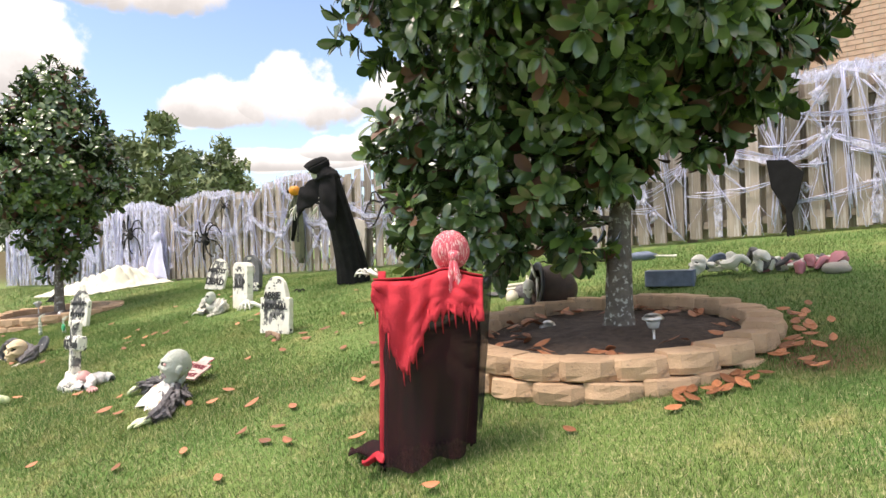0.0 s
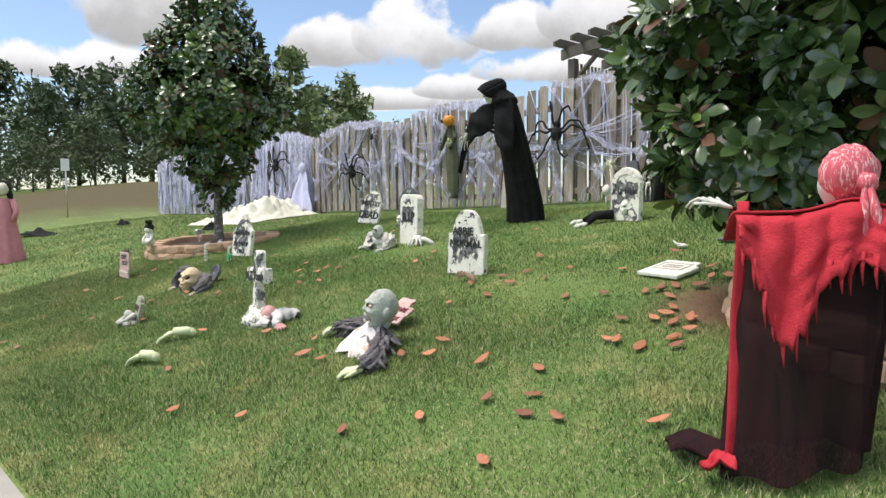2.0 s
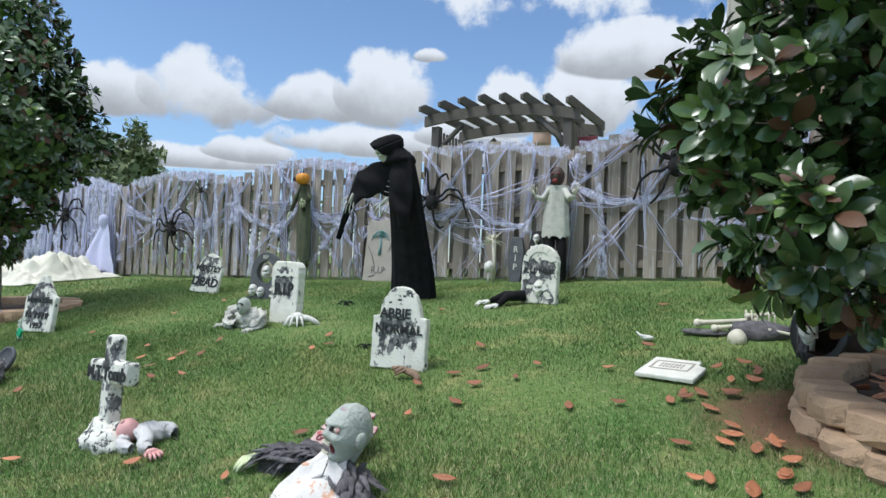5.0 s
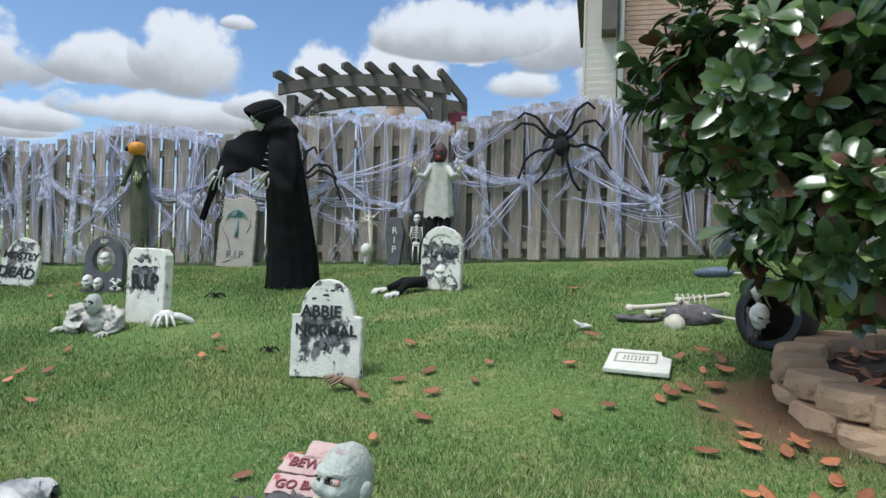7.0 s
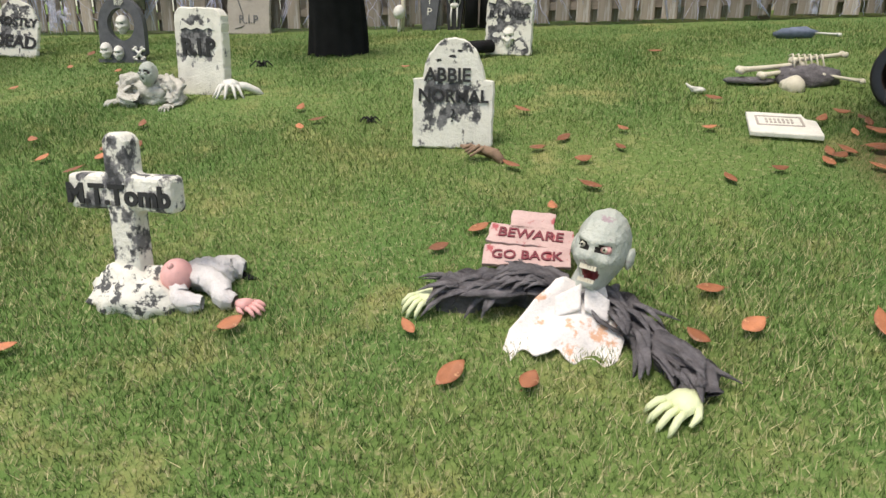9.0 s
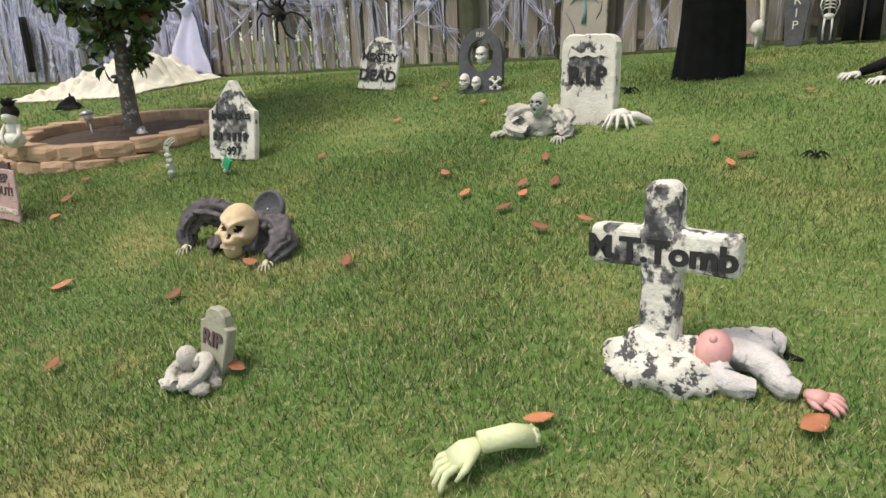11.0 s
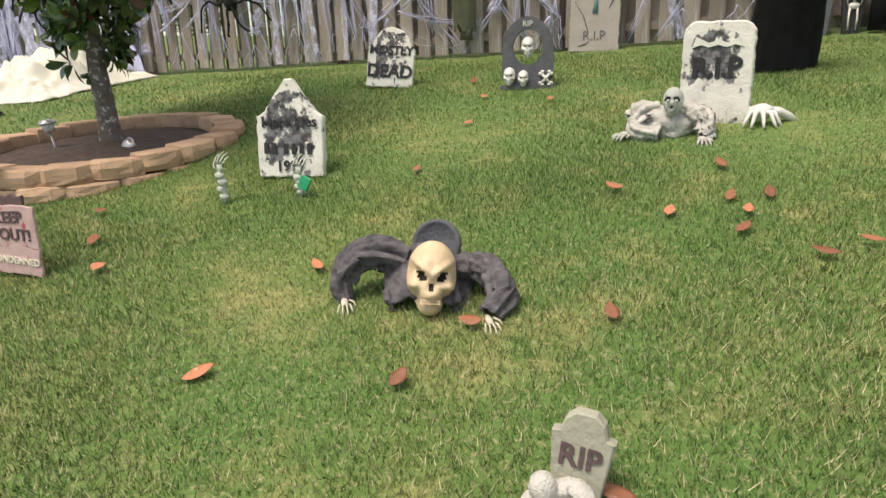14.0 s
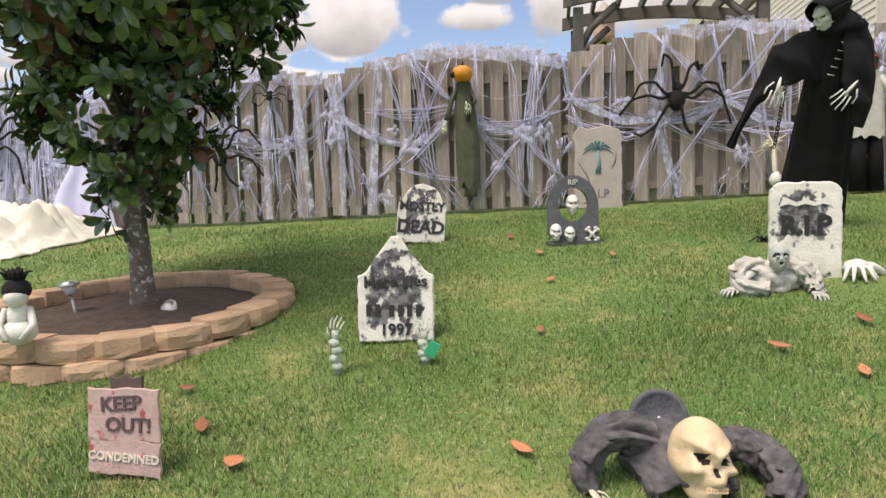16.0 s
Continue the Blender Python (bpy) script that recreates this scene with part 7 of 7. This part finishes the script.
# ---- sheets, rags and heaps ----
def ghost_sheet():
    g = Geo()

    def fn(u, v):
        x = -15.9 + 2.4 * u
        y = 6.2 + 1.95 * v + 0.3 * u * (1 - v)
        w = math.exp(-((u - 0.75) / 0.28) ** 2 - ((v - 0.55) / 0.30) ** 2) * 0.30 + math.exp(-((u - 0.35) / 0.25) ** 2 - ((v - 0.7) / 0.25) ** 2) * 0.22
        e = min(u, 1 - u, v, 1 - v)
        hgt = (w + 0.07 + 0.07 * noise.noise(Vector((u * 6, v * 6, 0))) + 0.15 * abs(noise.noise(Vector((u * 9, v * 8, 5)))) + 0.10 * noise.noise(Vector((u * 21, v * 19, 2)))) * min(1, e * 6 + 0.08) + 0.03 * math.sin(u * 22 + v * 13) * w
        xx = x + 0.14 * noise.noise(Vector((v * 5, u * 2, 3))) + 0.5 * (1 - v) * (u - 0.3) * -0.6
        return xx, y, gz(xx, y) + hgt + 0.006
    g.grid(fn, 80, 80, 0.01)
    thing("ghost_sheet", g, CREAM_SHEET, Matrix.Identity(4), "cream ghost sheet crumpled on the grass by the fence", "sheet")
    g = Geo()

    def cloth(u, v):
        w = 0.10 + 0.34 * v
        return Vector(((u - 0.5) * 2 * w + 0.02 * math.sin(v * 8), -0.05 - 0.12 * v - 0.05 * math.sin(u * 11) * v, -0.85 * v - 0.07 * abs(math.sin(u * 8)) * (v > 0.9)))
    g.grid(cloth, 26, 16, 0.006)
    g.ball((0, -0.06, 0.04), (0.10, 0.09, 0.12), 14, 10)
    thing("hanging_ghost", g, WEB, pose(-14.15, 8.22, 2.12), "ragged pale ghost cloth hanging on the webbed fence", "ghost")
    g = Geo()
    g.slab([(-0.20, 0.42), (0.02, 0.40), (0.17, 0.25), (0.10, -0.05), (0.04, -0.18), (0.06, -0.48), (-0.02, -0.50), (-0.02, -0.14), (-0.16, 0.1)], 0.03, 0.004)
    thing("black_rag", g, BLACK_CLOTH, pose(-1.47, 8.24, 2.03), "torn black cloth hanging on the fence", "cloth")
    g = Geo()
    g.grid(lambda u, v: Vector((-0.13 + 0.26 * u, -0.03 + 0.02 * math.sin(u * 12), -0.95 * v)), 10, 8, 0.01)
    thing("black_rag", g, BLACK_CLOTH, pose(-18.4, 8.22, 2.25), "narrow dark cloth hanging on the fence", "cloth")
    for x, y, w, d in ((-20.2, 4.35, 1.5, 0.5), (-13.65, 5.78, 0.26, 0.2), (-19.3, 6.05, 0.4, 0.25)):
        g = Geo()
        g.grid(lambda u, v: Vector(((u - 0.5) * w + 0.08 * noise.noise(Vector((v * 5, x, 0))), (v - 0.5) * d, (0.015 + 0.13 * math.sin(math.pi * u) * math.sin(math.pi * v) * (1 + noise.noise(Vector((u * 6, v * 6, x))))))), 18, 12, 0.01)
        thing("black_cloth", g, BLACK_CLOTH, ground_pose(x, y, 15), "crumpled black cloth on the grass", "cloth", "loose cloths")


ghost_sheet()


def bone(g, a, b, r):
    a, b = Vector(a), Vector(b)
    d = (b - a).normalized()
    s = d.cross(Vector((0, 0, 1))).normalized() * r
    g.tube([a, a.lerp(b, 0.15), a.lerp(b, 0.5), a.lerp(b, 0.85), b], [r * 1.1, r * 0.8, r * 0.7, r * 0.8, r * 1.1], 8)
    for p in (a, b):
        g.ball(p + s, r * 1.15, 8, 6)
        g.ball(p - s, r * 1.15, 8, 6)


def kettle_scene():
    root = tagged(new("kettle"), "big brown plastic witch kettle tipped over on the grass", "cauldron")
    root.matrix_basis = Matrix.Translation((-2.68, 4.98, gz(-2.68, 4.98) + 0.155)) @ Vector((-0.68, -0.70, 0.12)).to_track_quat("Z", "Y").to_matrix().to_4x4() @ Matrix.Scale(0.64, 4)
    g = Geo()
    g.lathe([(0.001, -0.32), (0.12, -0.30), (0.23, -0.22), (0.30, -0.08), (0.30, 0.06), (0.26, 0.17), (0.25, 0.20), (0.235, 0.20), (0.24, 0.16), (0.27, 0.05), (0.26, -0.08), (0.19, -0.2), (0.001, -0.27)], 36)
    part("pot", g, BROWN_POT, root)
    g = Geo()
    g.lathe([(0.235, 0.20), (0.30, 0.19), (0.325, 0.205), (0.325, 0.225), (0.30, 0.235), (0.235, 0.225)], 36)
    part("rim", g, BLACK_PLASTIC, root, "black rolled rim")
    spider(-2.64, gz(-2.6, 5.05) + 0.36, 0.42, "black toy spider perched on the kettle", 0, 5.03)
    g = Geo()
    for a, b, r in (((-0.42, 0.05, 0.07), (-0.05, 0.12, 0.10), 0.022), ((-0.30, 0.0, 0.05), (-0.02, 0.05, 0.09), 0.02), ((-0.1, 0.10, 0.13), (0.22, 0.18, 0.16), 0.018), ((0.05, -0.04, 0.07), (0.26, -0.10, 0.05), 0.014)):
        bone(g, a, b, r)
    for i in range(6):
        x = -0.10 + i * 0.035
        g.tube([(x, 0.04, 0.10), (x - 0.01, 0.10, 0.17), (x - 0.02, 0.15, 0.15)], [0.006, 0.006, 0.004], 5)
    g.m = 1
    g.ball((-0.02, 0.02, 0.04), (0.19, 0.12, 0.075), 16, 10, 0.35, 4)
    g.ball((-0.36, 0.02, 0.012), (0.16, 0.07, 0.02), 12, 6, 0.3, 5)
    g.m = 0
    skull(g, pose(-0.19, -0.06, 0.03, 100, 0, 30), 0.17, 0, 2)
    thing("skeleton_prop", g, [BONE, GREY_CLOTH, EYE_DARK], ground_pose(-3.10, 5.42, 0, 8), "heap of plastic skeleton bones and grey rags on the grass", "skeleton prop")
    g = Geo()
    skull(g, pose(0, -0.03, 0.1, 20, 0, 20), 0.15, 0, 1)
    g.m = 0
    bone_hand(g, (0.02, 0.05, 0.25), (-0.3, -0.2, 1), 1.0, 1, 0.2, 0.8)
    g.tube([(0.03, 0.06, 0.05), (0.03, 0.06, 0.26)], 0.016, 7)
    g.m = 2
    g.grid(lambda u, v: Vector((-0.05 + (0.10 - 0.05 * v) * u, 0.0 - 0.05 * v, 0.2 - 0.17 * v + 0.02 * math.sin(u * 12 + v * 4))), 10, 8, 0.008)
    thing("skeleton_prop", g, [BONE_WHITE, EYE_DARK, GREY_CLOTH], pose(-2.84, 4.92, gz(-2.84, 4.92) + 0.01), "white skeleton bits draped at the mouth of the kettle", "skeleton prop")
    g = Geo()
    g.ball((0, 0, 0.04), (0.17, 0.07, 0.05), 14, 8, 0.4, 4)
    g.m = 1
    bone(g, (0.05, -0.02, 0.05), (0.36, 0.03, 0.03), 0.014)
    thing("ragged_doll", g, [BLUE_RAG, BONE_WHITE], ground_pose(-2.72, 7.1, 0, 8), "blue-grey rag bundle with a loose bone", "prop")
    g = Geo()
    g.ball((0, 0, 0.02), (0.05, 0.022, 0.02), 10, 6, 0.3, 5)
    g.tube([(0.02, 0, 0.02), (-0.05, -0.01, 0.035), (-0.08, 0.0, 0.06)], [0.014, 0.012, 0.004], 6)
    thing("loose_bone", g, BONE_WHITE, ground_pose(-3.81, 5.22), "small curved white bone on the grass", "bone")
    g = Geo()
    g.slab([(-0.19, 0), (0.19, 0), (0.19, 0.13), (-0.19, 0.13)], 0.26, 0.012)
    thing("storage_box", g, BLUE_RAG, ground_pose(-1.92, 5.62, 12), "slate-blue lidded box behind the planter", "box")
    g = Geo()
    skull(g, pose(-0.42, -0.04, 0.0, -30, 0, -30), 0.19, 0, 3)
    for i in range(26):
        x = -0.32 + 0.038 * i
        g.m = (0, 0, 4, 0, 2)[i % 5] if x < 0.12 else (1, 2, 2, 1, 0)[i % 5]
        y, z, a = random.uniform(-0.13, 0.10), random.uniform(0.02, 0.13 if x < 0.2 else 0.09), random.uniform(0, 6.28)
        d = Vector((math.cos(a), 0.7 * math.sin(a), 0))
        L = random.uniform(0.06, 0.13)
        p = Vector((x, y, z))
        w = random.uniform(0.022, 0.042)
        sleeve_of(g, [p - d * L, p - d * L * 0.3 + Vector((0, 0, random.uniform(0, 0.08))), p + d * L * 0.4 + Vector((0, 0, random.uniform(0, 0.10))), p + d * L], [w * 0.5, w, w * 0.9, w * 0.4], 14, 10, 0.5, i)
    thing("skeleton_prop", g, [BONE_WHITE, PINK_CLOTH, GREY_CLOTH, EYE_DARK, BLUE_RAG], ground_pose(-1.38, 5.95, 6, 8), "heap of white skeletal limbs and pinkish rags on the grass", "prop")
    g = Geo()
    g.ball((0, 0, 0.035), (0.10, 0.08, 0.05), 14, 8, 0.15, 3)
    thing("stone", g, BEIGE_FOAM, ground_pose(-0.75, 5.83), "pale rounded stone on the grass", "stone")
    g = Geo()
    g.ball((0, 0, 0.005), (0.035, 0.022, 0.02), 10, 6)
    for i in range(8):
        a = i * 0.785
        g.tube([(0, 0, 0.02), (0.05 * math.cos(a), 0.05 * math.sin(a), 0.045), (0.10 * math.cos(a), 0.10 * math.sin(a), 0.004)], [0.006, 0.006, 0.004], 5)
    thing("toy_spider", g, [BLACK_FUR], ground_pose(-7.05, 6.08), "small black toy spider on the grass", "spider", "lawn spiders")
    thing("toy_spider", g, [BLACK_FUR], ground_pose(-5.74, 4.58) @ Matrix.Scale(0.7, 4), "small black toy spider on the grass", "spider", "lawn spiders")


kettle_scene()


def sign_post():
    root = tagged(new("sign_post"), "small white notice on a thin post at the wood edge", "sign")
    x, y = -26.1, 6.5
    root.matrix_basis = ground_pose(x, y, 60)
    g = Geo()
    g.tube([(0, 0, -0.1), (0, 0, 1.9)], 0.025, 8)
    part("post", g, STEEL, root)
    g = Geo()
    g.slab([(-0.13, 1.55), (0.13, 1.55), (0.13, 1.95), (-0.13, 1.95)], 0.02, 0.004)
    part("plate", g, SIGN_WHITE, root, "white plate", pose(0, -0.035, 0))


sign_post()


def fence_bits():
    g = Geo()
    for i in range(34):
        a, b = random.uniform(0, 6.28), random.uniform(-0.6, 1.2)
        d = Vector((math.cos(a) * math.cos(b), 0.4 * math.sin(a), math.sin(b)))
        g.tube([(0, 0, 0), d * 0.09, d * random.uniform(0.12, 0.2) + Vector((0, 0, -0.03))], [0.012, 0.008, 0.002], 5)
    g.tube([(0, 0, 0.05), (0.02, 0, -0.3), (0.0, 0.02, -0.52)], [0.03, 0.022, 0.02], 7, wob=0.3)
    thing("straw", g, BONE, pose(-6.36, 8.2, gz(-6.36, 8.2) + 0.52), "dry straw bundle standing against the fence", "straw")
    g = Geo()
    g.ball((0, 0, 0.07), (0.06, 0.05, 0.07), 12, 8, 0.3, 4)
    g.tube([(0, 0, 0.0), (0, 0, -0.13)], 0.015, 6)
    thing("skull_lamp", g, BONE_WHITE, pose(-6.37, 8.1, gz(-6.37, 8.1) + 0.13), "small pale skull on a stake by the fence", "skull")
    g = Geo()
    g.slab([(-0.14, -0.14), (0.14, -0.14), (0.14, 0.14), (-0.14, 0.14)], 0.05, 0.008)
    thing("red_board", g, DARK_RED, pose(-5.72, 10.0, 3.42), "dark red board fixed to the pergola post", "board")
    root = tagged(new("bird_house"), "terracotta bird house on a post behind the fence", "bird house")
    root.matrix_basis = pose(-7.67, 13.3, 1.4)
    g = Geo()
    g.tube([(0, 0, 0), (0, 0, 2.75)], 0.05, 8)
    part("post", g, WOOD_GREY, root)
    g = Geo()
    g.lathe([(0.001, 2.72), (0.17, 2.72), (0.19, 2.8), (0.18, 3.1), (0.001, 3.1)], 14)
    part("box", g, BRICK, root)
    g = Geo()
    g.lathe([(0.24, 3.08), (0.20, 3.14), (0.07, 3.36), (0.001, 3.42)], 14)
    part("roof", g, BEIGE_FOAM, root)


fence_bits()


# ---- fallen leaves ----
def leaf_meshes():
    out = []
    for k in range(5):
        g = Geo()
        L, W, c = random.uniform(0.09, 0.125), random.uniform(0.025, 0.033), random.uniform(0.002, 0.009)
        n = 7

        def fn(u, v):
            t = u
            w = W * math.sin(math.pi * min(t * 0.96 + 0.02, 1)) ** 0.8
            s = (v - 0.5) * 2
            return (t - 0.5) * L, s * w, c * 4 * (t - 0.5) ** 2 + 0.12 * w * abs(s) * (1 if k % 2 else -0.6) + (0.012 if not k % 2 else 0.003)
        g.grid(fn, n, 4, 0.0012)
        g.tube([(-L / 2, 0, c), (-L / 2 - 0.018, 0.003, c + 0.004)], [0.0014, 0.001], 4)
        out.append(g.mesh("fallen_leaf", DRY_LEAF))
    return out


def build_leaves():
    meshes = leaf_meshes()
    random.seed(21)
    by_walk = [(-7.47, 3.04), (-8.75, 2.53), (-8.07, 2.61), (-8.13, 2.09), (-6.32, 2.38), (-6.59, 3.63), (-6.76, 3.52), (-7.02, 3.7), (-6.99, 3.87), (-7.3, 3.84), (-7.55, 4.09), (-6.89, 4.05), (-6.23, 4.76), (-9.85, 2.52),
               (-8.67, 3.23), (-7.07, 4.4), (-4.93, 2.42), (-4.71, 2.41), (-5.09, 2.61), (-4.67, 3.46), (-4.95, 3.26), (-5.08, 3.1), (-4.51, 3.69), (-4.87, 3.89), (-6.05, 4.54), (-5.82, 5.91), (-10.22, 3.67), (-8.63, 4.33), (-7.93, 2.93), (-7.4, 2.3)]
    by_tree = [(-4.76, 4.13), (-4.63, 4.28), (-4.32, 4.43), (-4.35, 4.15), (-3.88, 4.46), (-3.93, 6.44), (-3.31, 3.52), (-2.88, 3.48), (-3.68, 3.91), (-3.91, 3.8), (-4.87, 4.75), (-3.76, 5.01), (-3.38, 4.07), (-3.33, 2.79),
               (-4.15, 2.91), (-4.06, 2.72), (-4.23, 2.65), (-3.69, 2.76), (-3.21, 3.22), (-1.5, 2.87), (-3.0, 2.03), (-3.79, 1.92), (-4.47, 1.76), (-3.09, 2.39), (-2.94, 2.42), (-1.85, 2.28), (-3.53, 2.17), (-3.35, 2.43)]
    pts = by_walk + by_tree
    while len(pts) < 74:
        x, y = random.uniform(-10, -1.4), random.uniform(1.2, 7.0)
        if math.hypot(x + 1.86, y - 4.26) > 1.35:
            pts.append((x, y))
    while len(pts) < 98:
        a, r = random.uniform(2.7, 3.9), 1.2 + abs(random.gauss(0, 0.16))
        pts.append((BED_A[0] + r * math.cos(a), BED_A[1] + r * math.sin(a)))
    while len(pts) < 142:
        a, r = random.uniform(-0.95, 0.6), 1.08 + abs(random.gauss(0, 0.10))
        pts.append((BED_A[0] + r * math.cos(a), BED_A[1] + r * math.sin(a)))
    for x, y in pts:
        big = random.uniform(0.7, 1.02)
        thing("fallen_leaf", random.choice(meshes), None, pose(x, y, gz(x, y) + 0.026, random.uniform(10, 24), random.uniform(-8, 8), 0) @ Matrix.Rotation(random.uniform(0, 6.28), 4, "Z") @ Matrix.Scale(big, 4), "curled orange-brown magnolia leaf lying on the grass", "leaf", "fallen leaves")
    for i in range(70):
        a, r = random.uniform(0, 6.28), random.uniform(0.52, 0.86)
        x, y = BED_A[0] + r * math.cos(a), BED_A[1] + r * math.sin(a)
        z = 0.87 + 0.19 * ((y - BED_A[1]) / 1.8 + 0.5) + 0.03
        thing("fallen_leaf", random.choice(meshes), None, pose(x, y, z, random.uniform(-25, 25), random.uniform(-25, 25), random.uniform(0, 360)), "dry brown magnolia leaf in the mulch", "leaf", "leaves in the planter")


build_leaves()
